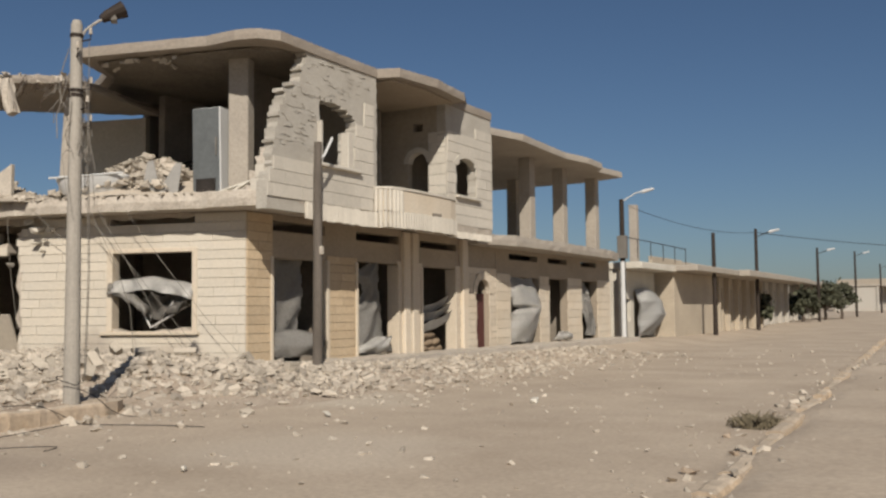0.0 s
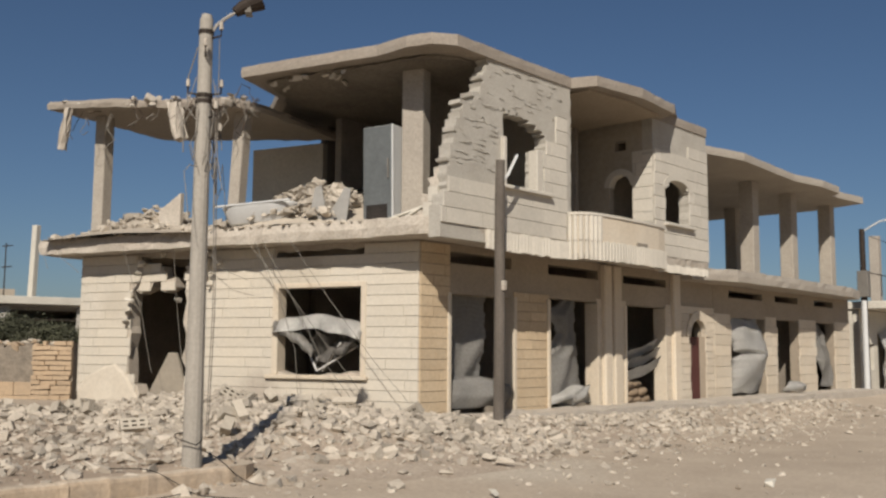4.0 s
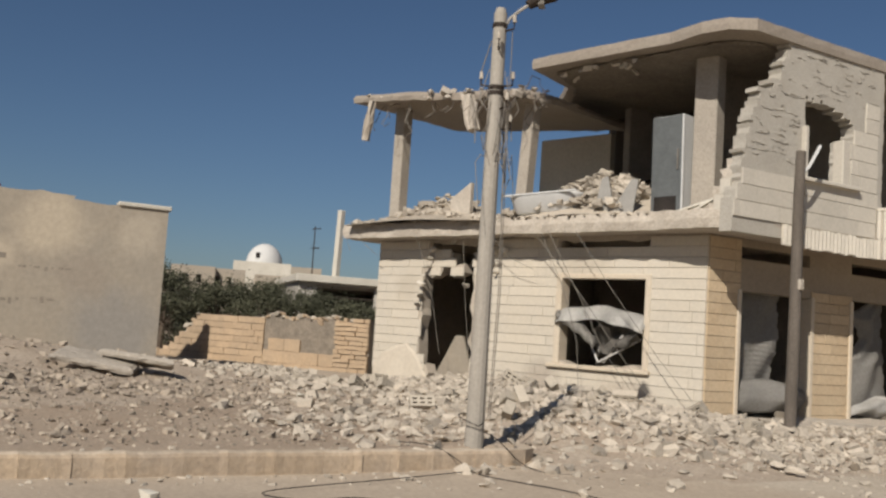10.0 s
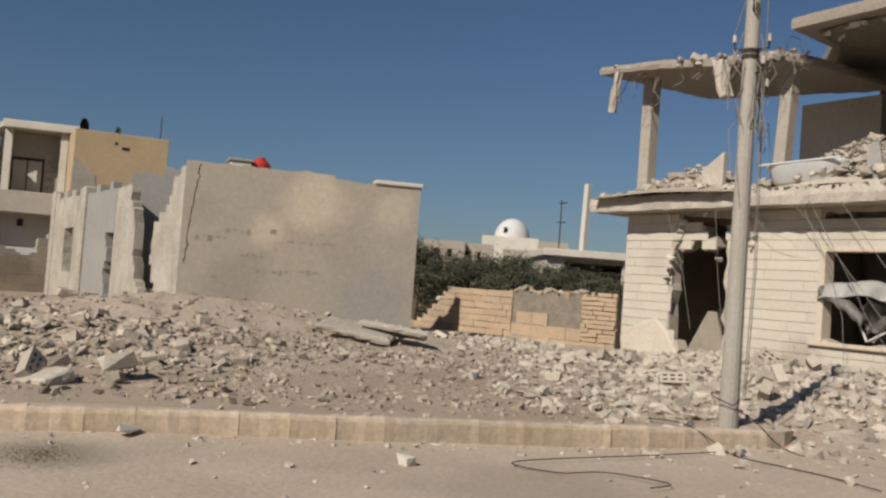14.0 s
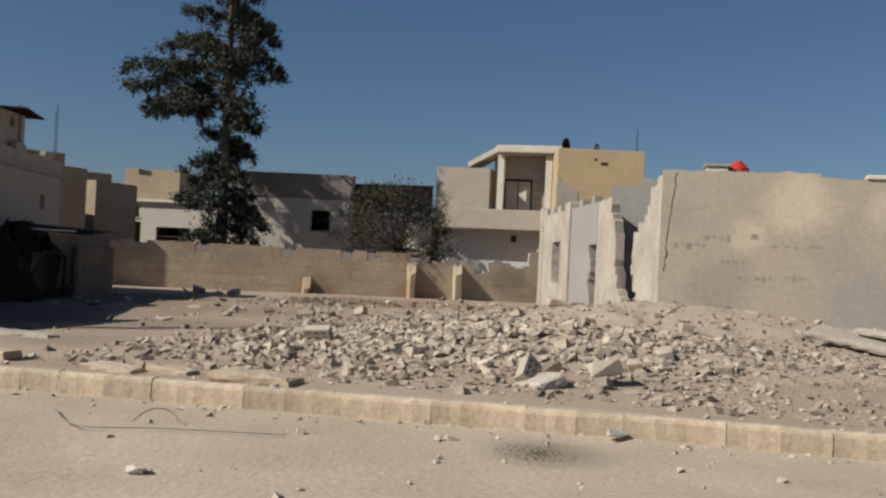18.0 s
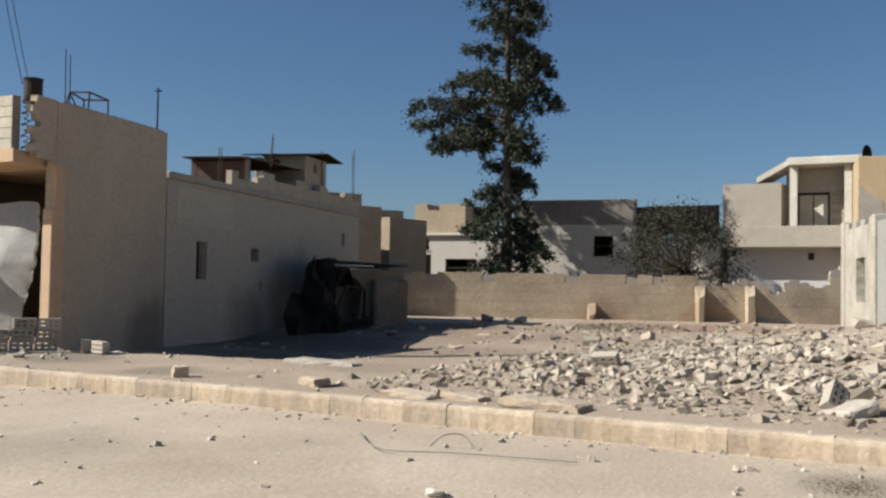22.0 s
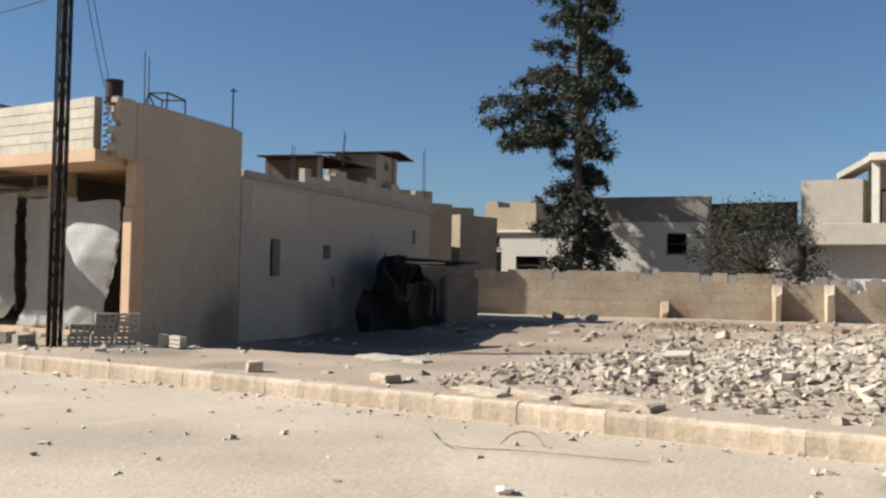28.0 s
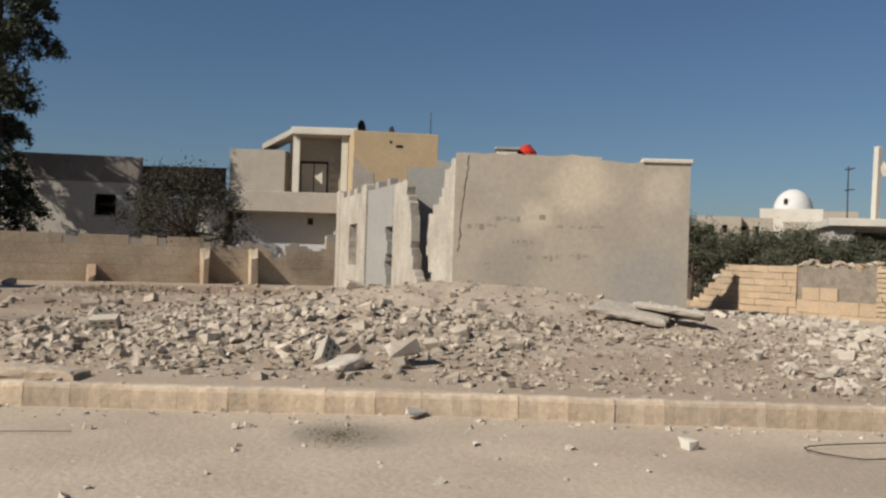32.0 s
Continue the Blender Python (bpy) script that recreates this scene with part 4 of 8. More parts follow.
roof2 = plate([(-12.2, 22.75), (-11.7, 23.4), (-11.35, 25.0), (-11.5, 27.5), (-11.55, 29.0), (-11.3, 30.6), (-11.35, 32.2), (-11.75, 32.6), (-11.5, 34.9), (-13.5, 35.6), (-20.0, 35.6), (-20.0, 23.0)], 6.90, 7.12, 0.02, 0.4, 16)
part("roof_slab", roof2, CONCRETE, house2)
for x, y in ((-12.75, 28.3), (-12.75, 31.3), (-12.75, 34.7), (-15.6, 33.2), (-18.6, 26.4), (-18.6, 29.2), (-18.6, 32.5), (-18.6, 35.2)):
    part("column", boxm(x - 0.22, x + 0.22, y - 0.22, y + 0.22, 3.82, 6.92, 0.02), CONCRETE, house2)
for y in (28.8, 31.7, 35.5):
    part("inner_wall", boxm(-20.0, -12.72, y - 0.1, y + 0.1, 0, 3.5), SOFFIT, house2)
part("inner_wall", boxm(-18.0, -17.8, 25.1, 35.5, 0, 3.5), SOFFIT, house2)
step_out = [(-11.35, 13.9), (-11.2, 16.0), (-11.25, 20.0), (-11.15, 25.0), (-11.2, 30.0), (-11.25, 36.0), (-12.36, 36.0), (-12.36, 13.9)]
tagged(link("pavement", plate(step_out, 0.0, 0.40, 0.07, 0.3, 33), BROKEN), "chipped raised pavement before the wrecked shops", "pavement", kind="structure")
# gate with arched fanlight between the two buildings
part("gate_leaf", boxm(-12.62, -12.56, 23.62, 24.48, 0.1, 2.05, 0.01), MAROON, house, "maroon metal door under an arched fanlight")
arch = part("door_arch", boxm(-12.52, -12.48, 23.4, 23.45, 2.0, 2.06), STONE, house, "carved stone arch over the door")
for k in range(13):
    gb = bmesh.new()
    a0, a1 = math.pi * k / 13, math.pi * (k + 0.96) / 13
    q = [(24.05 + r * math.cos(a), 2.05 + r * math.sin(a)) for r, a in ((0.45, a0), (0.68, a0), (0.68, a1), (0.45, a1))]
    vs = [gb.verts.new((x, yy, zz)) for x in (-12.34, -12.5) for yy, zz in q]
    for f in ((0, 1, 2, 3), (7, 6, 5, 4), (0, 4, 5, 1), (1, 5, 6, 2), (2, 6, 7, 3), (3, 7, 4, 0)):
        gb.faces.new([vs[i] for i in f])
    part("voussoir", gb, STONE, arch)


# ---- ruined single-storey house on the lot ----
ruin = thing("ruined_house", "shell of a grey rendered house with one tall wall standing", "ruin")
RL = 5.36
RM = heading(-21.8, 5.83, 175.7)


def ruin_top(s):
    return 3.87 + (0.10 if s > 1.9 else 0) + (0.10 if s > 2.7 else 0)


big = part("wall", masonry(cuts(0, RL, 0.22), cuts(-0.2, 4.15, 0.12), 0.26, lambda s, z: z < ruin_top(s), 0.03, 4), PLASTER, ruin, "tall grey rendered wall, cracked and scrawled on")
big.matrix_world = RM
cap = part("wall_cap", boxm(-0.06, 1.1, -0.32, 0.06, 3.90, 4.0, 0.02), WHITEWASH, ruin)
cap.matrix_world = RM
crack = bmesh.new()
crn = random.Random(2)
line = [(5.22 - 0.20 * (q / 40) ** 2 + 0.02 * math.sin(q * 0.7) + crn.uniform(-0.025, 0.025), 0.001, 1.75 + 2.22 * q / 40) for q in range(41)]
for q in range(0, 40, 5):
    wide = crn.uniform(0.005, 0.014)
    tube(crack, line[q:q + 6], wide, crn.uniform(0.004, 0.012), 4)
ob = part("crack", crack, NEAR_BLACK, ruin, "long dark crack down the wall")
ob.matrix_world = RM
# faded scrawls that cannot be read
srnd = random.Random(9)
FADED = mat("faded_paint_marks", (0.36, 0.31, 0.25), var=0.3, scale=4, fine=20, bump=0.2)
for s0, s1, z in ((5.05, 4.4, 2.36), (4.4, 3.9, 2.55), (3.0, 1.9, 2.4), (4.0, 3.5, 2.0), (4.62, 4.4, 1.5), (3.66, 2.9, 1.68), (2.7, 2.2, 1.72), (3.4, 3.2, 2.62)):
    s = s0
    while s > s1:
        w = srnd.uniform(0.05, 0.16)
        h = srnd.uniform(0.03, 0.12)
        ob = part("painted_mark", boxm(s - w, s, 0.0, 0.004, z - h / 2 + srnd.uniform(-0.06, 0.06), z + h / 2), FADED, big)
        s -= w + srnd.uniform(0.03, 0.10)
# cross walls at its broken end
QM = heading(-22.25, 0.5, 106)


GREY_STUB = mat("blue_grey_plaster", (0.37, 0.355, 0.325), var=0.15, scale=0.8, fine=8, bump=0.1)


def stub(name, s0, s1, keep, material, thick=0.24, zt=4.1, label="", seed=1, m=QM, cell=0.2, jag=0.05):
    ob = part(name, masonry(cuts(s0, s1, cell), cuts(-0.2, zt, 0.2), thick, keep, jag, seed), material, ruin, label)
    ob.matrix_world = m
    return ob


def course(z):
    return z // 0.26 * 0.26 + 0.13


stub("wall", 0.0, 3.0, lambda s, z: z < 3.85 and s < (0.45 + (3.8 - course(z)) * 1.2 if z > 2.2 else 1.5 + 0.4 * course(z)) + 0.12 * math.sin(course(z) * 31), DIRTY_WHITE, label="stepped white stump of a cross wall", seed=2, cell=0.1)
stub("wall", 2.6, 6.0, lambda s, z: z < 3.68 and s > 4.5 - 1.4 * max(0, (3.7 - course(z)) / 2.93) ** 1.2 + 0.16 * math.sin(course(z) * 27), DIRTY_WHITE, label="broken white wall end with stepped masonry", seed=3, cell=0.1)
stub("wall", 6.05, 9.55, lambda s, z: z < 3.72 + 0.10 * math.sin(s * 4) and not (z < 2.5 and s < 6.75 + 0.15 * math.sin(z * 6)), GREY_STUB, seed=4, cell=0.15, jag=0.012)
part("pillar", boxm(9.6, 10.1, -0.3, 0.08, 0.0, 3.92, 0.03), DIRTY_WHITE, ruin).matrix_world = QM
stub("wall", 10.1, 14.4, lambda s, z: z < 3.78 + 0.14 * math.sin(s * 5) and not (11.15 < s < 12.6 and 1.15 < z < 2.7), DIRTY_WHITE, seed=5, cell=0.12, jag=0.012)
part("pillar", boxm(14.4, 14.9, -0.3, 0.06, 0.0, 3.98, 0.03), DIRTY_WHITE, ruin).matrix_world = QM
stub("wall", 9.8, 15.0, lambda s, z: z < 3.6, GREY_STUB, m=QM @ pose(0, -2.2, 0), seed=8)
# added walls just behind the slots, so the slots stay in shade
part("inner_wall", boxm(10.7, 13.0, -0.66, -0.5, 0.0, 3.1), SOFFIT, ruin).matrix_world = QM
part("inner_wall", boxm(5.9, 7.2, -0.66, -0.5, 0.0, 2.8), SOFFIT, ruin).matrix_world = QM
stub("wall", -1.2, 6.0, lambda s, z: z < 4.3 + 0.08 * math.sin(s * 3), GREY_STUB, m=heading(-28.2, 5.2, 180), seed=6, zt=4.6)
stub("wall", 0.0, 5.2, lambda s, z: z < 3.5, PLASTER, m=heading(-22.0, 5.6, 100), seed=7)

# ---- tumbled stone wall between the ruin and the corner building ----
swall = thing("broken_stone_wall", "collapsed honey-coloured stone wall with a stepped top", "wall")
SWM = heading(-25.56, 13.08, 122.1, -0.32) @ Matrix.Diagonal((1.2, 1.2, 1.2, 1))


def sw_top(s):
    if s < 1.0:
        return 1.76 + 0.05 * math.sin(s * 9) - (0.14 if s > 0.8 else 0.0)
    if s < 3.2:
        return 1.70 + 0.06 * math.sin(s * 7)
    if s < 5.36:
        return 1.62 + 0.02 * math.sin(s * 6)
    return max(0.55, 1.62 - 0.17 * int((s - 5.30) / 0.18))


ASHLAR = mat("weathered_honey_ashlar", (0.52, 0.385, 0.25), var=0.25, scale=1.0, fine=14, bump=0.5, second=(0.42, 0.325, 0.225), amount=1.0, piece=0.07, streak=0.3)
sw = part("core", masonry(cuts(0, 7.2, 0.18), cuts(-0.3, 1.9, 0.085), 0.3, lambda s, z: z < sw_top(s) - 0.03, 0.04, 6), mat("grey_wall_core", (0.30, 0.255, 0.20), var=0.4, scale=4, fine=14, bump=1.0, second=(0.18, 0.155, 0.125), amount=0.9), swall, "dark mortared rubble core")
sw.matrix_world = SWM
crnd = random.Random(3)
for args, shift, turn in (((0.0, 1.0, 0.2, 1.78, 0.115, 0.40, lambda s, z: z < sw_top(s), ASHLAR, "stone", 0.08, 0.014, 61), 0.022, 0.06), ((3.2, 7.15, 0.1, 1.66, 0.17, 0.46, lambda s, z: z < sw_top(s), ASHLAR, "stone", 0.05, 0.008, 62), 0.014, 0.035), ((1.0, 3.2, 0.2, 1.15, 0.3, 0.6, lambda s, z: z < 0.95 + 0.25 * math.sin(s * 3.1), ASHLAR, "stone", 0.05, 0.006, 63), 0.012, 0.03)):
    before = set(sw.children)
    cladding(sw, *args[:11], seed=args[11])
    for st in [c for c in sw.children if c not in before]:
        st.location.y += crnd.uniform(-1, 1) * shift
        st.location.z += crnd.uniform(-0.3, 0.3) * shift
        st.rotation_euler = tuple(crnd.uniform(-1, 1) * turn for _ in range(3))
for k in range(70):
    s = crnd.choice((crnd.uniform(0, 3.4), crnd.uniform(0.9, 3.2), crnd.uniform(5.2, 7.0)))
    co, fc = crnd.choice(ROCKS)
    me = bpy.data.meshes.new("stone")
    sz = crnd.uniform(0.09, 0.22)
    me.from_pydata([Vector((c.x * 1.5, c.y, c.z * 0.9)) * sz for c in co], [], fc)
    me.materials.append(BLOCK if k % 2 else ASHLAR)
    ob = new("stone", me)
    ob.parent = sw
    ob.location = (s, crnd.uniform(-0.22, 0.02), sw_top(s) + 0.02)
    ob.rotation_euler = (crnd.uniform(-0.3, 0.3), crnd.uniform(-0.3, 0.3), crnd.uniform(-0.5, 0.5))

# ---- long boundary wall behind the lot ----
yard = thing("boundary_wall", "long low block wall along the back of the lot, broken at one end", "wall")
YM = heading(-42.4, -3.5, 201.8)


def yard_top(s):
    if s < 1.2:
        return 2.9 - 0.5 * (s // 0.4) * 0.5
    if s < 6.5:
        return 1.85 + 0.12 * math.sin(s * 3.1) - (0.35 if 3.0 < s < 3.6 else 0)
    return 2.06 + 0.05 * math.sin(s * 2.0) + 0.05 * math.sin(s * 5.3)


yw = part("wall", masonry(cuts(0, 24, 0.2), cuts(-0.3, 3.0, 0.1), 0.25, lambda s, z: z < yard_top(s), 0.04, 8), CONCRETE, yard)
yw.matrix_world = YM
cladding(yw, 0, 24, 0.1, 2.1, 0.4, 1.2, lambda s, z: z < yard_top(s) - 0.12, mat("boundary_block", (0.56, 0.46, 0.33), var=0.35, scale=0.6, fine=12, bump=0.6, second=(0.38, 0.30, 0.21), amount=1.0, piece=0.05, stain_shade=((-38.6, -13.0, 0.3, 1.4, (0.30, 0.19, 0.12), 0.7), (-40.2, -9.0, 0.5, 1.3, (0.34, 0.23, 0.15), 0.7), (-41.6, -5.5, 1.2, 1.0, (0.30, 0.24, 0.18), 0.6))), "block", 0.012, 0.003, seed=66)
for s, h in ((4.2, 1.75), (6.2, 1.7), (10.6, 0.9)):
    bm = bmesh.new()
    vs = ring_prism(bm, [(s, 0), (s + 0.35, 0), (s + 0.3, 0.55), (s + 0.05, 0.5)], 0.0, [h, h, h - 0.5, h - 0.4])
    rough_edge(bm, 0.04, int(s * 10))
    ob = part("buttress", bm, bpy.data.materials["boundary_block"], yard, "stump of a broken cross wall")
    ob.matrix_world = YM


# ---- houses behind ----
def simple_house(name, label, m, w, d, h, material, openings=(), parapet=0.0, roof=CONCRETE, fields=()):
    """A flat-roofed house: front along local +x at y = 0, depth to -y; openings (s0, s1, z0, z1) are real, with a dark room behind."""
    ob = thing(name, label, "house")
    ob.matrix_world = m
    f = part("wall", masonry(cuts(0, w, 1.5, *[v for o in openings for v in o[:2]]), cuts(0, h + parapet, 1.5, *[v for o in openings for v in o[2:]]), 0.22, lambda s, z: not inside(s, z, openings)), material, ob)
    bm = bmesh.new()
    box(bm, 0, 0.22, -d, -0.222, 0, h + parapet)
    part("wall", bm, material, ob)
    part("wall", boxm(w - 0.22, w, -d, -0.222, 0, h + parapet), material, ob)
    part("wall", boxm(0.222, w - 0.222, -d, -d + 0.22, 0, h + parapet), material, ob)
    part("roof", boxm(0.224, w - 0.224, -d + 0.224, -0.224, h - 0.2, h), roof, ob)
    for a, b, c, e in openings:
        part("window_sill", boxm(a - 0.08, b + 0.08, -0.1, 0.06, c - 0.07, c - 0.002, 0.01), CONCRETE, ob)
        part("window_frame", boxm(a, b, -0.16, -0.12, (c + e) / 2 - 0.03, (c + e) / 2 + 0.03), STEEL, ob)
    return ob


def at(az, dist):
    return (-math.sin(radians(az)) * dist, math.cos(radians(az)) * dist)


def facing(az0, d0, az1, d1):
    """Front line from the right-hand end (az0) to the left-hand end (az1) as seen from the street."""
    a, b = Vector(at(az0, d0)), Vector(at(az1, d1))
    dv = b - a
    return heading(a.x, a.y, math.degrees(math.atan2(-dv.x, dv.y))), dv.length


PALE = mat("pale_house_paint", (0.50, 0.47, 0.415), var=0.15, scale=0.5, fine=8, bump=0.1, second=(0.48, 0.43, 0.36), amount=0.5)
GREY_R = mat("dark_grey_render", (0.26, 0.23, 0.20), var=0.3, scale=0.6, fine=8, bump=0.1)
TAN = mat("tan_render", (0.45, 0.36, 0.25), var=0.25, scale=0.6, fine=8, bump=0.1)
RUST = mat("rusty_sheet", (0.10, 0.06, 0.04), var=0.3, scale=1.5, fine=20, rough=0.7, bump=0.1)

m, w = facing(106.9, 51.9, 113.9, 53.2)
hb = simple_house("white_house", "white single-storey house with a grey block parapet", m, w, 8, 3.0 + 1.9, PALE, [(w * 0.18, w * 0.34, 3.2, 4.3)])
part("parapet", boxm(-0.05, w + 0.05, -0.3, 0.05, 4.92, 6.25, 0.02), GREY_R, hb)
m, w = facing(102.2, 52, 107.2, 53.5)
hc = simple_house("low_house", "low house behind the bush with rusty sheet screen on top", m, w, 7, 4.3, PALE)
part("sheet_screen", boxm(0, w, -0.1, 0.0, 4.45, 5.95), RUST, hc)
for k in range(9):
    part("screen_rib", boxm(k * w / 9, k * w / 9 + 0.06, 0.0, 0.05, 4.45, 5.95), RUST, hc)
m, w = facing(113.9, 54.4, 120.1, 57.0)
hd = simple_house("white_house", "white house with a cream upper storey stepped back", m, w, 8, 4.4, PALE, [(w * 0.36, w * 0.66, 2.0, 3.05), (w * 0.80, w * 0.92, 0.4, 3.3), (w * 0.82, w * 0.91, 3.55, 4.25)])
part("upper_storey", masonry(cuts(0, w * 0.5, 0.4), cuts(4.42, 6.6, 0.3), 4.0, lambda s, z: z < 6.2 + 0.2 * math.sin(s * 2.3), 0.06, 4), TAN, hd, "tan block upper storey with a ragged top").matrix_world = m @ pose(w * 0.52, -0.7, 0)
part("eave", boxm(-0.2, w + 0.3, -0.2, 0.25, 4.4, 4.55, 0.02), WHITEWASH, hd)
m, w = facing(119.2, 46, 121.4, 44)
he = simple_house("tan_house", "narrow tan rendered gable wall", m, w, 6, 4.6, TAN)
m, w = facing(121.9, 41.5, 123.6, 40.5)
hf = simple_house("brown_house", "shaded brown rendered block with rods on the roof", m, w, 6, 4.85, TAN)
m, w = facing(120.6, 48, 122.3, 47.5)
hf2 = simple_house("brown_house", "brown rendered block behind the outhouse", m, w, 5, 5.2, TAN)
m, w = facing(123.1, 47, 126.2, 46)
hg = simple_house("tan_house", "tan house with an open upper floor", m, w, 6, 5.9, TAN, [(w * 0.15, w * 0.75, 3.3, 4.1)])

# two-storey house with ochre stair tower
hh = thing("two_storey_house", "two-storey grey house with white balcony roof and ochre tower", "house")
m, w = facing(94.9, 50, 102.0, 51)
hh.matrix_world = m
part("wall", boxm(0, w, -8, -1.3, 0, 3.7), mat("blue_white_paint", (0.52, 0.53, 0.53), var=0.12, scale=0.6, fine=8), hh)
part("balcony_slab", boxm(-0.2, w, -8, 0, 3.7, 4.75, 0.02), CONCRETE, hh, "grey balcony parapet band")
part("wall", boxm(w * 0.55, w, -8, -0.05, 4.75, 6.9), CONCRETE, hh)
part("wall", boxm(0, w * 0.55, -8, -1.5, 4.75, 7.70), PALE, hh)
part("roof_slab", boxm(-0.3, w * 0.5, -8.2, 0.25, 7.72, 8.1, 0.03), WHITEWASH, hh, "white roof slab over the balcony")
for s in (w * 0.46, 0.4):
    part("column", boxm(s - 0.17, s + 0.17, -0.4, -0.05, 4.75, 7.8), WHITEWASH, hh)
rb = boxm(w * 0.5, w * 0.74, -2.2, -0.1, 6.92, 7.2)
for v in rb.verts:
    v.co.z += (w * 0.74 - v.co.x) / (w * 0.24) * 0.85
part("raking_beam", rb, WHITEWASH, hh, "white sloping roof edge")
part("door_frame", boxm(w * 0.22, w * 0.46, -1.5, -1.47, 4.75, 6.5), STEEL, hh)
for k in range(2):
    part("balcony_door", boxm(w * (0.235 + 0.11 * k), w * (0.335 + 0.11 * k), -1.47, -1.4, 4.78, 6.36, 0.01), WHITEWASH, hh, "white balcony door leaf")
back = part("block_infill", boxm(0.02, w * 0.21, -1.5, -1.46, 4.75, 6.75), BROKEN, hh)
for k in range(9):
    for q in range(4):
        a = 0.04 + q * 0.36 + (0.18 if k % 2 else 0.0)
        if a + 0.34 < w * 0.21:
            part("block", boxm(a, a + 0.34, -1.46, -1.42, 4.78 + 0.215 * k, 4.975 + 0.215 * k, 0.01), BLOCK, back)
part("window", boxm(w * 0.33, w * 0.375, -1.3, -1.24, 3.1, 3.45), NEAR_BLACK, hh)
m2, w2_ = facing(89.8, 47.5, 94.85, 47)
tower = part("stair_tower", boxm(0, w2_, -5, 0, 0, 7.65, 0.02), OCHRE, hh, "ochre painted tower with small holes")
tower.matrix_world = m2
# black plates on the tower's face paint the shade inside small holes
for s, z, ww in ((w2_ * 0.42, 6.9, 0.35), (w2_ * 0.55, 7.1, 0.12), (w2_ * 0.2, 4.6, 0.16)):
    ob = part("hole", boxm(s, s + ww, -0.05, 0.01, z, z + 0.14), NEAR_BLACK, hh)
    ob.matrix_world = m2
bare = bmesh.new()
edge = dense([(w2_, 0.0), (w2_ * 0.62, 0.0), (w2_ * 0.62, 5.0), (w2_ - 1.1, 5.1), (w2_ - 1.0, 5.6), (w2_ - 0.45, 5.95), (w2_, 6.4)], 0.25)
ern = random.Random(12)
edge = [(a if a == w2_ else a + ern.uniform(-0.03, 0.03), c) for a, c in edge]
faces_ = [[bare.verts.new((a, o, c)) for a, c in edge] for o in (-0.05, 0.02)]
bare.faces.new(faces_[1])
for k in range(len(edge)):
    q = (k + 1) % len(edge)
    bare.faces.new((faces_[0][k], faces_[0][q], faces_[1][q], faces_[1][k]))
bmesh.ops.recalc_face_normals(bare, faces=bare.faces)
part("bare_render", bare, CONCRETE, hh, "grey render where the ochre paint has come off").matrix_world = m2
m, w = facing(79.5, 47, 88.4, 46)
hi_ = simple_house("beige_house", "beige flat-roofed house behind the ruined wall", m, w, 8, 6.35, PALE)


def dish(az, dist, z, r, material, label):
    d = thing("satellite_dish", label, "satellite dish")
    x, y = at(az, dist)
    d.matrix_world = pose(x, y, z, 0, 0, az + 60)
    bm = bmesh.new()
    rings = []
    for i in range(5):
        q = i / 4
        rings.append([bm.verts.new((r * q * math.cos(a), -0.3 * r * (1 - q * q), r * 0.7 + r * q * math.sin(a))) for a in [2 * math.pi * k / 14 for k in range(14)]])
    for a, b in zip(rings[1:], rings[2:]):
        for k in range(14):
            bm.faces.new((a[k], a[(k + 1) % 14], b[(k + 1) % 14], b[k]))
    bm.faces.new(rings[1])
    bmesh.ops.solidify(bm, geom=bm.faces[:], thickness=0.03)
    part("reflector", bm, material, d)
    part("stand", tubem([(0, 0, 0), (0, 0, r * 0.7)], 0.04), STEEL, d)
    part("feed_arm", tubem([(0, 0, r * 0.2), (0, r * 0.9, r * 0.6)], 0.02), STEEL, d)


dish(94.4, 48.5, 7.66, 0.42, STEEL, "dark satellite dish on the ochre tower")
dish(92.6, 48.5, 7.66, 0.28, TIN, "grey satellite dish on the ochre tower")
tank = thing("water_tank", "red plastic water tank on a flat roof", "water tank")
x, y = at(84.55, 47.5)
tank.matrix_world = pose(x, y, 6.36)
bm = bmesh.new()
tube(bm, [(0, 0, 0.0), (0, 0, 0.55)], 0.5, 0.5, 14)
part("tank_body", bm, RED, tank)
part("tank_dome", tubem([(0, 0, 0.55), (0, 0, 0.82)], 0.5, 0.26, 14), RED, tank)
part("tank_lid", tubem([(0, 0, 0.82), (0, 0, 0.9)], 0.2, 0.2, 12), RED, tank)
tk = thing("roof_hut", "small white hut on the flat roof", "hut")
x, y = at(85.75, 47.5)
tk.matrix_world = pose(x, y, 6.36)
part("body", boxm(-0.8, 0.8, -0.5, 0.5, 0, 0.55, 0.04), WHITEWASH, tk)
part("lid", boxm(-0.9, 0.9, -0.6, 0.6, 0.55, 0.68, 0.03), TIN, tk)


x, y = at(90.3, 48.6)
ra = thing("roof_aerial", "thin bare aerial rod on the ochre tower", "aerial", pose(x, y, 7.65))
part("mast", tubem([(0, 0, 0), (0.03, 0, 1.25)], 0.03, 0.02, 5), STEEL, ra)
part("foot", boxm(-0.1, 0.1, -0.1, 0.1, 0, 0.08, 0.01), CONCRETE, ra)


# ---- roof, column and dome beyond the trees ----
m, w = facing(61.0, 45, 67.3, 44)
hj = simple_house("low_white_house", "low house with a broad white eave", m, w, 7, 3.43, PALE, [(1.46, 4.16, 2.3, 3.36)])
part("eave", boxm(-0.3, w + 0.2, -7, 0.4, 3.45, 3.78, 0.02), WHITEWASH, hj, "white concrete eave")
x, y = at(65.2, 45.5)
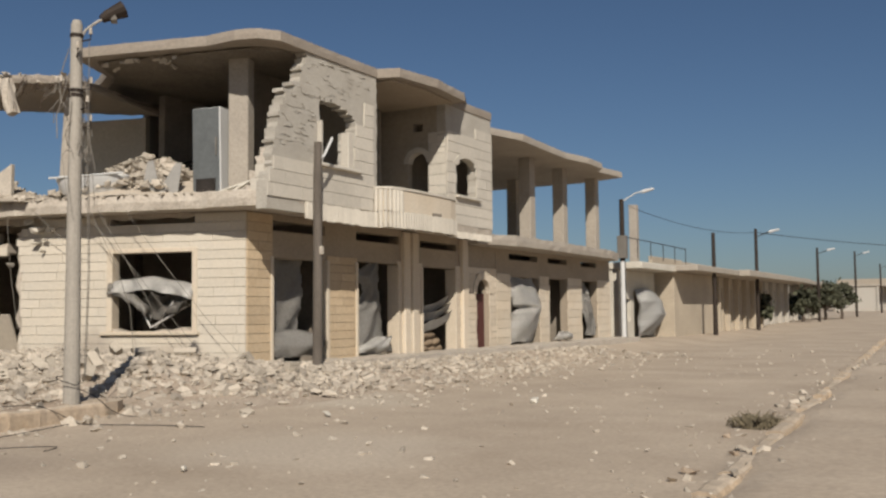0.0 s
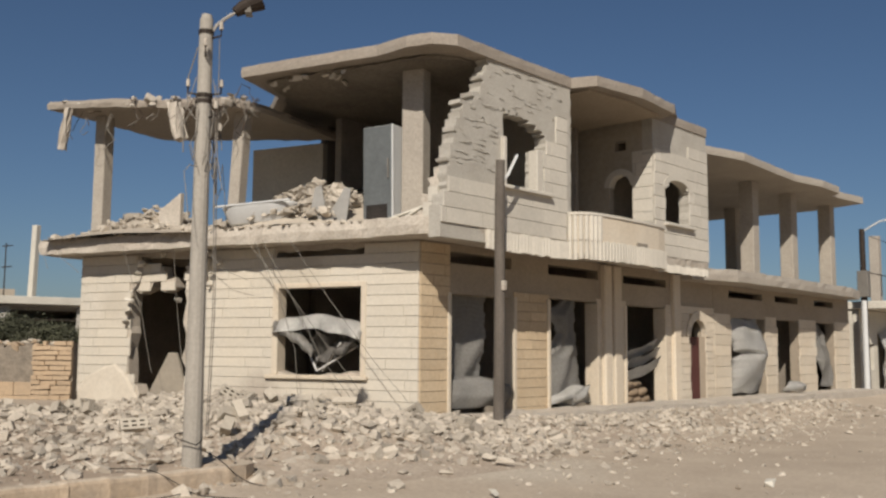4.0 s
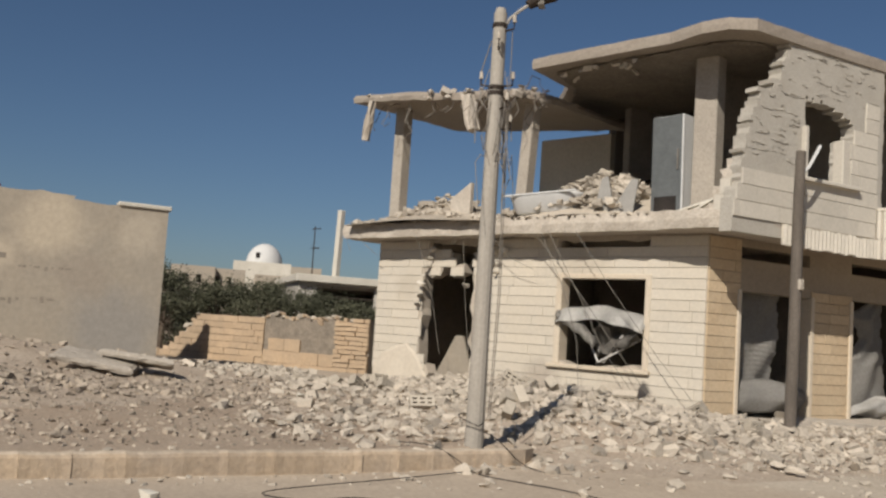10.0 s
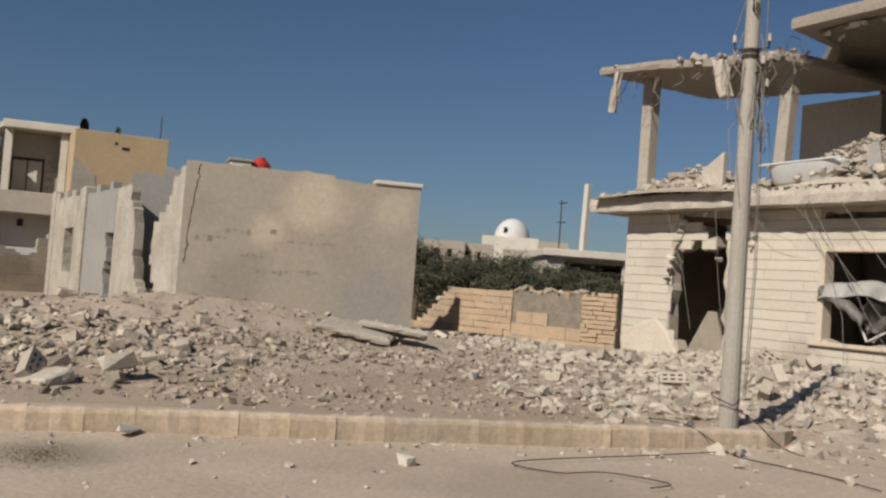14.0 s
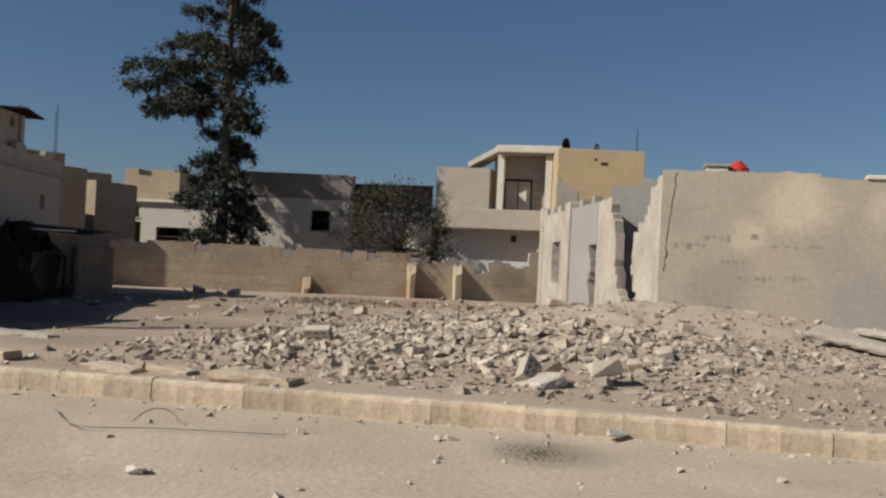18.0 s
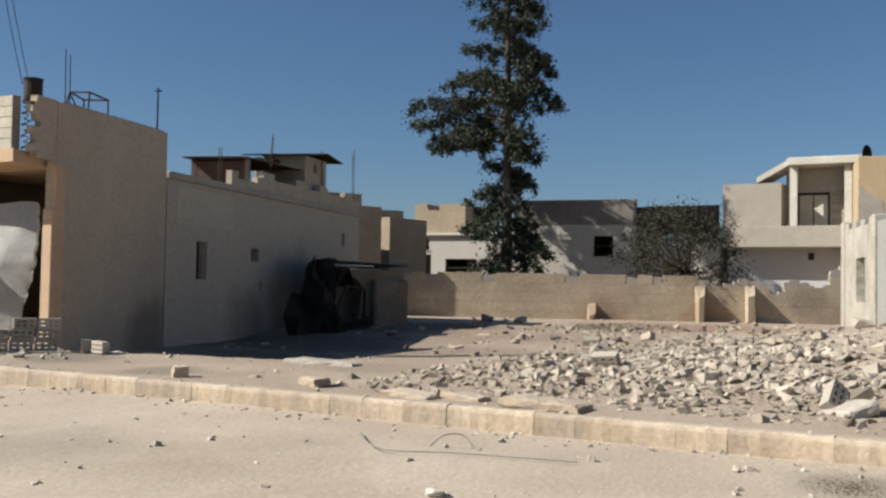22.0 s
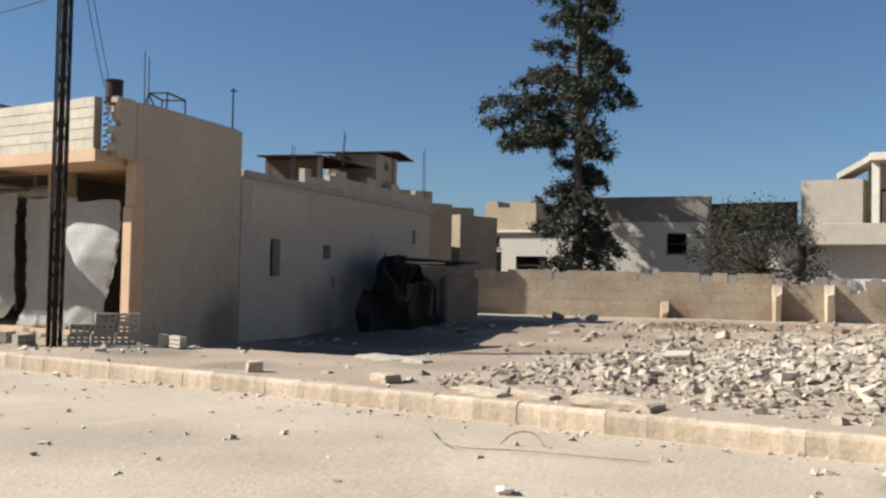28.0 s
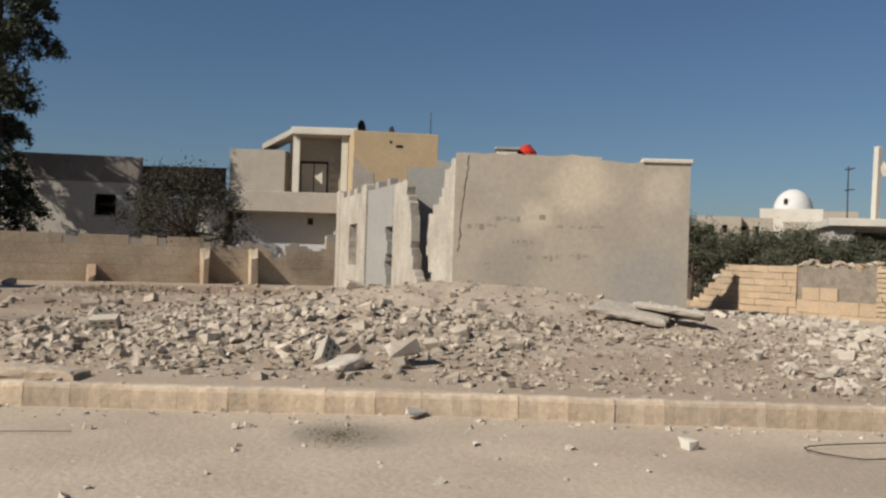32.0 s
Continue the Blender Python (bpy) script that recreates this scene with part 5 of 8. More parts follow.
bm = boxm(-0.135, 0.135, -0.135, 0.135, 0, 3.2, 0.02)
for v in bm.verts:
    v.co.x += v.co.z * 0.03
ob = tagged(link("concrete_post", bm, WHITEWASH), "pale unfinished concrete column standing on a roof", "column")
ob.matrix_world = pose(x, y, 3.77, 0, 0, 20)
mosque = thing("domed_house", "white domed building far beyond the olive trees", "building")
x, y = at(69.4, 100)
mosque.matrix_world = pose(x, y, 0, 0, 0, 70)
part("hall", boxm(-3.0, 2.6, -4, 2, 0, 7.2), WHITEWASH, mosque)
part("annex", boxm(2.6, 5.6, -4, 2, 0, 7.0), PLASTER, mosque)
bm = bmesh.new()
rings = [[bm.verts.new((1.85 * math.cos(e) * math.cos(a), 1.85 * math.cos(e) * math.sin(a), 7.2 + 2.15 * math.sin(e))) for a in [2 * math.pi * k / 24 for k in range(24)]] for e in [math.pi / 2 * i / 8 for i in range(8)]]
for a, b in zip(rings, rings[1:]):
    for k in range(24):
        bm.faces.new((a[k], a[(k + 1) % 24], b[(k + 1) % 24], b[k]))
bm.faces.new(rings[-1])
for f in bm.faces:
    f.smooth = True
part("dome", bm, mat("white_dome_paint", (0.66, 0.65, 0.62), var=0.10, scale=1, fine=8, bump=0.05), mosque, "smooth white dome")
part("dome_window", boxm(-0.9, -0.55, -1.75, -1.35, 7.8, 8.3), NEAR_BLACK, mosque)
for az, dist, h, wd in ((73.4, 95, 6.35, 5), (76.5, 90, 5.6, 8), (67.0, 92, 5.7, 4), (71.6, 96, 6.3, 5), (68.9, 94, 5.9, 4), (79.5, 95, 5.5, 7)):
    m, w = facing(az - wd / 4, dist, az + wd / 4, dist)
    simple_house("far_house", "grey flat-roofed house in the distance", m, w, 8, h, PLASTER, [(w * 0.3, w * 0.42, h - 1.6, h - 0.8), (w * 0.6, w * 0.72, h - 1.6, h - 0.8)])
x, y = at(66.6, 70)
mast = thing("aerial_mast", "thin roof aerial against the sky", "aerial")
mast.matrix_world = pose(x, y, 0)
part("mast", tubem([(0, 0, 0), (0, 0, 8.6)], 0.06, 0.04), STEEL, mast)
for z in (7.0, 8.4):
    part("crossbar", tubem([(-0.5, 0, z), (0.5, 0.2, z)], 0.04), STEEL, mast)


# ---- trees ----
def leaf_cloud(name, centres, per, spread, size, material, parent, seed, label="", drop=0.0):
    """A crown: small bent leaves gathered round the ends of the twigs."""
    rng = np.random.default_rng(seed)
    n = len(centres) * per
    base = np.repeat(np.array(centres)[:, :3], per, axis=0)
    rad = np.repeat(np.array(centres)[:, 3], per)[:, None]
    off = rng.normal(0, 1, (n, 3))
    off /= np.maximum(np.linalg.norm(off, axis=1), 1e-6)[:, None]
    off *= np.abs(rng.normal(0, 0.55, (n, 1))) ** 0.8 * rad * spread
    off[:, 2] *= 0.8
    c = base + off
    c[:, 2] -= drop * rng.random(n)
    a = rng.normal(0, 1, (n, 3))
    a /= np.linalg.norm(a, axis=1)[:, None]
    b = np.cross(a, rng.normal(0, 1, (n, 3)))
    b /= np.linalg.norm(b, axis=1)[:, None]
    s = size * (0.6 + 0.8 * rng.random((n, 1)))
    v = np.stack([c - a * s, c + b * s * 0.45, c + a * s, c - b * s * 0.45], 1).reshape(-1, 3)
    me = bpy.data.meshes.new(name)
    me.from_pydata(v.tolist(), [], np.arange(4 * n).reshape(-1, 4).tolist())
    me.materials.append(material)
    ob = new(name, me)
    ob.parent = parent
    return tagged(ob, label)


def tall_tree():
    t = thing("conifer", "tall dark conifer with drooping ragged boughs behind the boundary wall", "tree")
    x, y = at(114.5, 50)
    t.matrix_world = pose(x, y, 0.0) @ Matrix.Scale(1.13, 4)
    rnd = random.Random(12)
    bm = bmesh.new()
    tube(bm, [(0, 0, 0), (0.05, 0.1, 3), (-0.1, 0.0, 7), (0.1, 0.05, 12), (0.0, 0.0, 18.5)], 0.34, 0.05, 9)
    part("trunk", bm, BARK, t)
    # the crown leans out to one side: height, reach on the full side, reach on the other
    shape = ((2.2, 1.7, 1.3), (3.2, 2.2, 1.9), (4.4, 2.1, 1.7), (5.4, 1.5, 1.2), (6.4, 2.3, 1.1), (7.6, 3.2, 1.5), (8.7, 3.8, 2.2), (9.7, 4.2, 2.4), (11.2, 3.1, 2.3), (12.2, 1.9, 2.1), (14.5, 1.8, 1.7), (18.6, 0.5, 0.5))
    full = Vector((0.4115, -0.911))

    def reach_at(z, k):
        for p, q in zip(shape, shape[1:]):
            if p[0] <= z <= q[0]:
                f = (z - p[0]) / (q[0] - p[0])
                lo, hi = p[2] + (q[2] - p[2]) * f, p[1] + (q[1] - p[1]) * f
                return lo + (hi - lo) * (0.5 + 0.5 * k)
        return 0.5
    cs = []
    z = 2.0
    limb = bmesh.new()
    while z < 18.3:
        a = rnd.uniform(0, 6.28)
        d = Vector((math.cos(a), math.sin(a)))
        reach = reach_at(max(2.2, z), d.dot(full)) * rnd.choice((0.6, 0.85, 1.0, 1.08))
        droop = rnd.uniform(-0.55, 0.3) if z > 6 else rnd.uniform(-0.9, -0.2)
        tip = Vector((d.x * reach, d.y * reach, z + droop))
        mid = Vector((d.x * reach * 0.5, d.y * reach * 0.5, z + 0.25 + droop * 0.3))
        root = Vector((0, 0, z))
        tube(limb, [root, mid, tip], 0.06, 0.015, 4)
        side_d = Vector((-d.y, d.x, 0))
        n = max(3, int(reach / 0.32))
        for q in range(n):
            f = 0.2 + 0.8 * (q + 1) / n
            p = root.lerp(mid, f * 2) if f < 0.5 else mid.lerp(tip, f * 2 - 1)
            for sgn in (-1, 0, 1):
                if rnd.random() < (0.62 if sgn else 0.85):
                    w = sgn * rnd.uniform(0.25, 0.7) * min(1, reach / 2)
                    c = p + side_d * w + Vector((0, 0, rnd.uniform(-0.35, 0.12)))
                    cs.append((c.x, c.y, c.z, rnd.uniform(0.22, 0.5)))
        z += rnd.uniform(0.10, 0.26)
    part("branchwork", limb, BARK, t)
    leaf_cloud("crown", cs, 84, 1.0, 0.075, PINE, t, 3, "dark needled crown with gaps", drop=0.28)


def small_tree(name, label, az, dist, h, r, seed, material=LEAF, leaf=0.11, n=60, per=60, base=0.2, low=-0.15, fork_at=0.3):
    t = thing(name, label, "tree")
    x, y = at(az, dist)
    t.matrix_world = pose(x, y, base)
    rnd = random.Random(seed)
    bm = bmesh.new()
    fork = h * fork_at
    tube(bm, [(0, 0, 0), (0.06, 0.03, fork * 0.6), (0.0, 0.1, fork)], 0.16, 0.11, 7)
    part("trunk", bm, BARK, t)
    limb = bmesh.new()
    cs = []
    for k in range(n):
        a, e = rnd.uniform(0, 6.28), rnd.uniform(low, 1.5)
        q = rnd.uniform(0.55, 1.0)
        tip = Vector((math.cos(a) * math.cos(e) * r * q, math.sin(a) * math.cos(e) * r * q, fork + (h - fork) * (0.25 + 0.75 * math.sin(max(e, 0.0)) * q) + min(e, 0) * 2))
        if k % 3 == 0:
            tube(limb, [(0, 0.1, fork), tip * 0.55 + Vector((0, 0, fork * 0.3)), tip], 0.05, 0.012, 4)
        cs.append((*tip, rnd.uniform(0.35, 0.6) * r * 0.45 + 0.15))
    part("branchwork", limb, BARK, t)
    leaf_cloud("crown", cs, per, 1.0, leaf, material, t, seed)


tall_tree()
small_tree("bush", "dusty dark shrub growing over the boundary wall", 104.3, 43.6, 4.7, 3.0, 21, mat("dusty_shrub_leaf", (0.06, 0.058, 0.036), rough=0.8, var=0.4, scale=0.8, fine=6, bump=0, island=0.35), 0.06, 170, 75, 0.4, -0.55, 0.42)
for k, (az, dist, h, r) in enumerate(((74.9, 36, 3.0, 2.0), (71.6, 36, 2.55, 2.2), (68.8, 35, 2.5, 2.1), (66.2, 36, 2.3, 2.0), (63.9, 34, 2.0, 1.6), (76.8, 37, 3.9, 2.2), (70.0, 41, 2.75, 2.3))):
    small_tree("olive_tree", "dense grey-green olive tree behind the tumbled wall", az, dist * 1.1, h + 0.42, r, 30 + k, LEAF, 0.05, 95, 190, 0.0, -0.9, 0.35)


# ---- row of shops past the lot ----
shop = thing("corner_shop", "flat-roofed corner shop with blast-bulged shutters and a block parapet", "shop")
SX, SY = -13.6, -16.35
HM = heading(SX, SY, 180)
HS = heading(SX, SY, 103)
B_OPEN = [(0.3, 6.98, 0.3, 3.84), (7.8, 9.5, 0.3, 2.68), (10.2, 11.5, 0.3, 2.70)]
fw = part("wall", masonry(cuts(0, 12.0, 0.8, *[v for o in B_OPEN for v in o[:2]]), cuts(-0.1, 3.88, 0.8, *[v for o in B_OPEN for v in o[2:]]), 0.25, lambda s, z: not inside(s, z, B_OPEN)), PEACH, shop)
fw.matrix_world = HM
ow = part("render_field", boxm(7.05, 11.75, 0.002, 0.03, 2.72, 3.74), ORANGE, shop, "orange rendered fascia over the doors")
ow.matrix_world = HM
part("roof_slab", plate([(-12.6, -16.4), (-12.55, -23.3), (-19.0, -23.3), (-19.0, -18.0), (-13.6, -16.65)], 3.86, 4.12, 0.01, 0.8, 3), PEACH, shop, "peach painted slab edge")
pw = part("parapet", masonry(cuts(0, 6.75, 0.6), [4.125, 4.5, 5.2], 0.18, lambda s, z: True), JOINT, shop)
pw.matrix_world = heading(-12.68, -16.55, 180)
cladding(pw, 0, 6.75, 4.125, 5.2, 0.215, 0.42, lambda s, z: True, mat("pale_block", (0.62, 0.56, 0.45), var=0.2, scale=1.2, fine=20, bump=0.3, piece=0.08), "block", 0.012, 0.01, seed=71)
SIDE_R = mat("tan_side_render", (0.55, 0.465, 0.35), var=0.22, scale=0.6, fine=10, bump=0.25, second=(0.47, 0.39, 0.295), amount=0.9, streak=0.5, stain_shade=((-25.2, -19.0, 0.9, 2.4, (0.10, 0.09, 0.075), 0.6), (-22.0, -18.2, 0.3, 1.6, (0.15, 0.125, 0.10), 0.55), (-17.0, -17.1, 0.2, 1.3, (0.17, 0.14, 0.11), 0.7)))
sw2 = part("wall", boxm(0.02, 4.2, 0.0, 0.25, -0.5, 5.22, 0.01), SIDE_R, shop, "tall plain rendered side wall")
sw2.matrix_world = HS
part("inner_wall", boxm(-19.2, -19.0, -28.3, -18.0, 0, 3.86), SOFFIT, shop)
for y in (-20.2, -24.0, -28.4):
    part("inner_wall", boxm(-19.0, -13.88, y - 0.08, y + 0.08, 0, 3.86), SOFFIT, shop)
part("shop_floor", boxm(-19.0, -13.86, -28.3, -18.0, -0.1, 0.32), CONCRETE, shop)
part("parapet_corner", masonry(cuts(0, 0.95, 0.12), cuts(4.0, 5.24, 0.12), 0.16, lambda s, z: s < 0.62 + 0.1 * math.sin(z * 17), 0.03, 6), SIDE_R, shop, "broken chamfer of the parapet").matrix_world = heading(-13.6, -16.37, 281.6)


def shop_sheet(owner, rows, deep, seed, material, label, dent=0.022, ribs=False):
    part("roller_shutter", torn_sheet(rows, seed, dent, ribs, 22, 0.06), material, owner, label).matrix_world = HM @ pose(0, deep, 0)


shop_sheet(shop, [(0.42, 1.4, 2.6, 0.06), (0.75, 0.98, 2.6, 0.14), (1.3, 0.80, 2.55, 0.22), (1.9, 0.55, 2.5, 0.28), (2.5, 0.52, 2.45, 0.22), (3.16, 0.57, 2.4, 0.08)], -0.10, 5, SHUTTER, "bulging pale roller shutter torn along one edge")
shop_sheet(shop, [(0.32, 2.4, 4.3, 0.10), (0.9, 2.3, 3.92, 0.06), (1.6, 2.3, 3.98, 0.06), (2.4, 2.25, 4.05, 0.04), (3.3, 2.2, 4.1, 0.02)], -0.24, 6, SHUTTER, "dented grey roller shutter set back in the opening")
shop_sheet(shop, [(0.45, 4.65, 6.9, 0.16), (0.85, 4.12, 6.92, 0.26), (1.3, 4.22, 6.94, 0.30), (1.9, 4.14, 6.95, 0.28), (2.5, 4.25, 6.96, 0.20), (3.4, 4.25, 6.96, 0.05)], -0.14, 8, SHUTTER, "wide pale roller shutter bellied out by the blast")
flap = bmesh.new()
flap.faces.new([flap.verts.new(v) for v in ((3.22, -0.16, 2.92), (2.62, -0.14, 2.85), (2.72, 0.14, 2.42))])
bmesh.ops.solidify(flap, geom=flap.faces[:], thickness=0.01)
part("torn_flap", flap, SHUTTER, shop, "bent flap of shutter steel").matrix_world = HM
for z0, z1, s0 in ((0.7, 1.35, 4.06), (1.2, 2.1, 4.12), (1.9, 2.5, 4.16)):
    part("curled_edge", tubem([(s0, -0.06, z0), (s0 - 0.09, 0.02, (z0 + z1) / 2), (s0 + 0.03, -0.05, z1)], 0.035, 0.015, 6), STEEL, shop, "rusty curled shutter edge").matrix_world = HM
for s, w in ((7.85, 1.6), (10.22, 1.26)):
    d = part("door_leaf", boxm(s, s + w, -0.18, -0.12, 0.32, 2.6, 0.01), STEEL, shop, "dark metal shop door")
    d.matrix_world = HM
    for k in range(3):
        ob = part("door_panel", boxm(s + 0.12 + k * w / 3, s + k * w / 3 + 0.36, -0.12, -0.09, 0.6, 2.3, 0.01), NEAR_BLACK, d)
        ob.matrix_world = HM
part("pier", boxm(9.55, 10.15, -0.1, 0.06, 0.2, 2.70, 0.02), PEACH, shop).matrix_world = HM
part("pier", boxm(7.0, 7.78, -0.1, 0.06, 0.2, 2.70, 0.02), PEACH, shop).matrix_world = HM
part("pier", boxm(-0.02, 0.28, -0.1, 0.08, 0.2, 3.0, 0.02), PEACH, shop).matrix_world = HM
part("beam", boxm(2.35, 3.0, -0.34, -0.02, 3.30, 3.85, 0.02), LINTEL, shop).matrix_world = HM
part("shutter_drum", tubem([(3.05, -0.25, 3.45), (5.0, -0.25, 3.47), (6.9, -0.25, 3.52)], 0.14, 0.15, 10), SHUTTER_DARK, shop).matrix_world = HM
# hanging plaster and a broken chamfer at the parapet corner
for k in range(9):
    z = 4.15 + k * 0.115
    zig = tubem([(0.08 + 0.05 * (k % 2), 0.02, z), (0.30 - 0.05 * (k % 3), 0.04, z + 0.10), (0.12, 0.03, z + 0.14)], 0.026, 0.02, 4)
    part("exposed_bar", zig, BROKEN if k % 2 else REBAR, shop, "exposed bar at the broken parapet corner").matrix_world = heading(-12.72, -16.42, 75)
part("parapet_side", boxm(0.45, 4.15, 0.06, 0.25, 4.13, 5.27, 0.01), SIDE_R, shop).matrix_world = HS @ pose(0, 0.02, 0)


def corrugated(name, w, d, parent, material, m, label="", wave=0.09, depth=0.02, bend=0.0):
    bm = bmesh.new()
    n = int(w / wave * 2)
    rows = []
    for j in range(5):
        rows.append([bm.verts.new((i * wave / 2, d * j / 4, depth * (1 if i % 2 else -1) - bend * (j / 4) ** 2)) for i in range(n + 1)])
    for a, b in zip(rows, rows[1:]):
        for i in range(n):
            bm.faces.new((a[i], a[i + 1], b[i + 1], b[i]))
    bmesh.ops.solidify(bm, geom=bm.faces[:], thickness=0.006)
    ob = part(name, bm, material, parent, label)
    ob.matrix_world = m
    return ob


canopy = thing("tin_canopy", "sagging corrugated tin canopy on thin posts before the shop", "canopy")
for k in range(3):
    corrugated("tin_sheet", 1.36, 2.05, canopy, TIN, HM @ pose(3.62 + k * 1.28, 0.08, 3.50 + 0.035 * k + 0.02 * (k % 2), 1.5 - 1.5 * (k % 2), -1.5, 1 - k), bend=-0.03 * (k % 2), depth=0.014)
corrugated("tin_sheet", 0.9, 1.2, canopy, TIN, HM @ pose(7.3, 0.1, 3.60, 2, 4, -6), bend=0.08, depth=0.014)
corrugated("tin_sheet", 1.5, 0.8, canopy, TIN, HM @ pose(5.2, 1.0, 3.66, 3, -5, 8), bend=0.05, depth=0.014)
part("rail", tubem([(3.5, 2.1, 3.50), (5.5, 2.12, 3.53), (7.5, 2.1, 3.58)], 0.025, 0.025, 5), STEEL, canopy).matrix_world = HM
part("rail", tubem([(3.6, 0.05, 3.47), (7.4, 0.05, 3.55)], 0.025, 0.025, 5), STEEL, canopy).matrix_world = HM
for s, o in ((3.5, 2.1), (3.62, 2.1), (6.5, 2.1), (6.6, 2.08)):
    part("post", tubem([(s, o, 0.15), (s, o, 3.50)], 0.022, 0.022, 5), STEEL, canopy).matrix_world = HM
part("junction_box", boxm(3.42, 3.62, 2.1, 2.2, 3.22, 3.40, 0.01), WHITE_METAL, canopy).matrix_world = HM

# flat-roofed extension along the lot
WING_R = mat("grey_wing_render", (0.50, 0.445, 0.36), var=0.25, scale=0.6, fine=10, bump=0.25, second=(0.48, 0.42, 0.34), amount=0.9, streak=0.5, stain_shade=((-25.2, -19.0, 0.9, 2.2, (0.13, 0.115, 0.10), 0.6), (-22.0, -18.2, 0.3, 1.5, (0.20, 0.17, 0.14), 0.5)))
wing = thing("rear_wing", "low rendered wing behind the shop, shaded, with small dark windows", "building")
WL = 18.0
wa, wb_ = radians(103), None
WX, WYY = SX - math.sin(wa) * WL, SY + math.cos(wa) * WL
WM = heading(WX, WYY, 283)
W_OPEN = [(WL - 6.3, WL - 5.75, 1.6, 2.6), (WL - 9.4, WL - 8.9, 2.15, 2.55), (WL - 16.5, WL - 16.2, 2.9, 3.4), (WL - 9.7, WL - 9.5, 1.3, 1.6)]
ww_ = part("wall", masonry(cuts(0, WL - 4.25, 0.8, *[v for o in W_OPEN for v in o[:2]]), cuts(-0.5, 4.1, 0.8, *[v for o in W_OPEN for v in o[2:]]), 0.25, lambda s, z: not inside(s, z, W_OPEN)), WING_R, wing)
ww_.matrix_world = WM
part("pale_patch", boxm(WL - 7.8, WL - 4.7, 0.002, 0.012, 3.0, 3.95), mat("newer_grey_render", (0.58, 0.515, 0.41), var=0.25, scale=0.9, fine=12, bump=0.2, second=(0.48, 0.42, 0.33), amount=0.8), wing, "pale square of newer render").matrix_world = WM
part("roof_slab", boxm(-0.1, WL - 4.3, -6.0, 0.08, 4.1, 4.28, 0.02), CONCRETE, wing).matrix_world = WM
part("end_wall", boxm(-0.02, 0.22, -6.0, -0.26, -0.2, 4.1), WING_R, wing).matrix_world = WM
part("inner_wall", boxm(0.2, WL - 4.4, -5.9, -5.7, 0, 4.1), SOFFIT, wing).matrix_world = WM
SHED_STONE = mat("pale_shed_stone", (0.54, 0.47, 0.36), var=0.3, scale=1.6, fine=14, bump=0.5, second=(0.42, 0.35, 0.26), amount=0.8)
pp = part("roof_parapet", masonry(cuts(0, 10.4, 0.4), cuts(4.29, 5.1, 0.2), 0.18, lambda s, z: z < 4.72 + (0.2 if int(s * 1.3) % 3 == 1 else 0) - (0.25 if s > 8.8 else 0), 0.02, 3), SHED_STONE, wing, "half-built block parapet")
pp.matrix_world = WM
shed = thing("roof_shed", "rooftop block shed with a sagging sheet roof and shell holes", "shed")
part("wall", masonry(cuts(0, 1.9, 0.12), cuts(4.29, 5.9, 0.12), 0.2, lambda s, z: math.hypot(s - 1.0, z - 5.55) > 0.2 + 0.03 * math.sin(s * 25), 0.03, 5), SHED_STONE, shed, "pale stone wall with a shell hole").matrix_world = WM @ pose(2.7, -0.3, 0)
part("end_wall", masonry(cuts(0.2, 1.8, 0.12), cuts(4.29, 5.9, 0.12), 0.2, lambda s, z: math.hypot(s - 1.2, z - 5.6) > 0.24 + 0.04 * math.sin(s * 21) and not (s > 1.5 and z > 5.75), 0.03, 7), SHED_STONE, shed, "sunlit stone wall with a shell hole").matrix_world = WM @ pose(4.6, -0.3, 0, 0, 0, -90)
part("end_wall", boxm(2.7, 2.9, -2.1, -0.52, 4.29, 5.9), SHED_STONE, shed).matrix_world = WM
part("back_wall", boxm(2.7, 4.4, -2.3, -2.12, 4.29, 5.9), SHED_STONE, shed).matrix_world = WM
# dark colour stands in for the shaded inside; end wall added to block sun
part("back_wall", boxm(4.62, 8.3, -2.5, -2.32, 4.29, 5.3), RUST, shed, "sheet wall coloured dark for the shaded open shelter").matrix_world = WM
part("side_wall", boxm(8.2, 8.3, -2.3, -0.7, 4.29, 5.25), RUST, shed).matrix_world = WM
part("post", boxm(8.18, 8.32, -0.68, -0.54, 4.29, 5.32, 0.01), SOFFIT, shed).matrix_world = WM
corrugated("roof_sheet", 1.5, 2.6, shed, RUST, WM @ pose(2.2, -2.45, 5.93, 0, -6, 0), bend=0.03)
corrugated("roof_sheet", 1.5, 2.6, shed, RUST, WM @ pose(3.6, -2.45, 6.08, 0, 7, 0), bend=0.05)
corrugated("roof_sheet", 4.2, 2.2, shed, RUST, WM @ pose(4.5, -2.6, 5.42, 0, 1.2, 0), bend=0.03)
rods = thing("starter_bars", "bent steel starter bars sticking out of the roofs", "rebar")
for s, z0, h, dx in ((7.6, 4.3, 1.9, -0.2), (7.45, 4.3, 1.8, -0.1), (10.8, 4.3, 1.0, 0.0), (10.65, 4.3, 1.0, 0.0), (3.4, 4.3, 1.9, 0), (3.25, 4.3, 1.8, 0.02), (0.1, 4.3, 2.4, 0.05), (0.3, 4.3, 2.2, 0.0)):
    part("bar", tubem([(s, -0.2, z0), (s + dx * 0.4, -0.2, z0 + h * 0.6), (s + dx, -0.2, z0 + h)], 0.016, 0.014, 4), REBAR, rods).matrix_world = WM
for s, h in ((0.35, 1.2), (0.5, 1.1)):
    part("bar", tubem([(s, 0.1, 5.2), (s, 0.12, 5.2 + h)], 0.015, 0.013, 4), REBAR, rods).matrix_world = HS

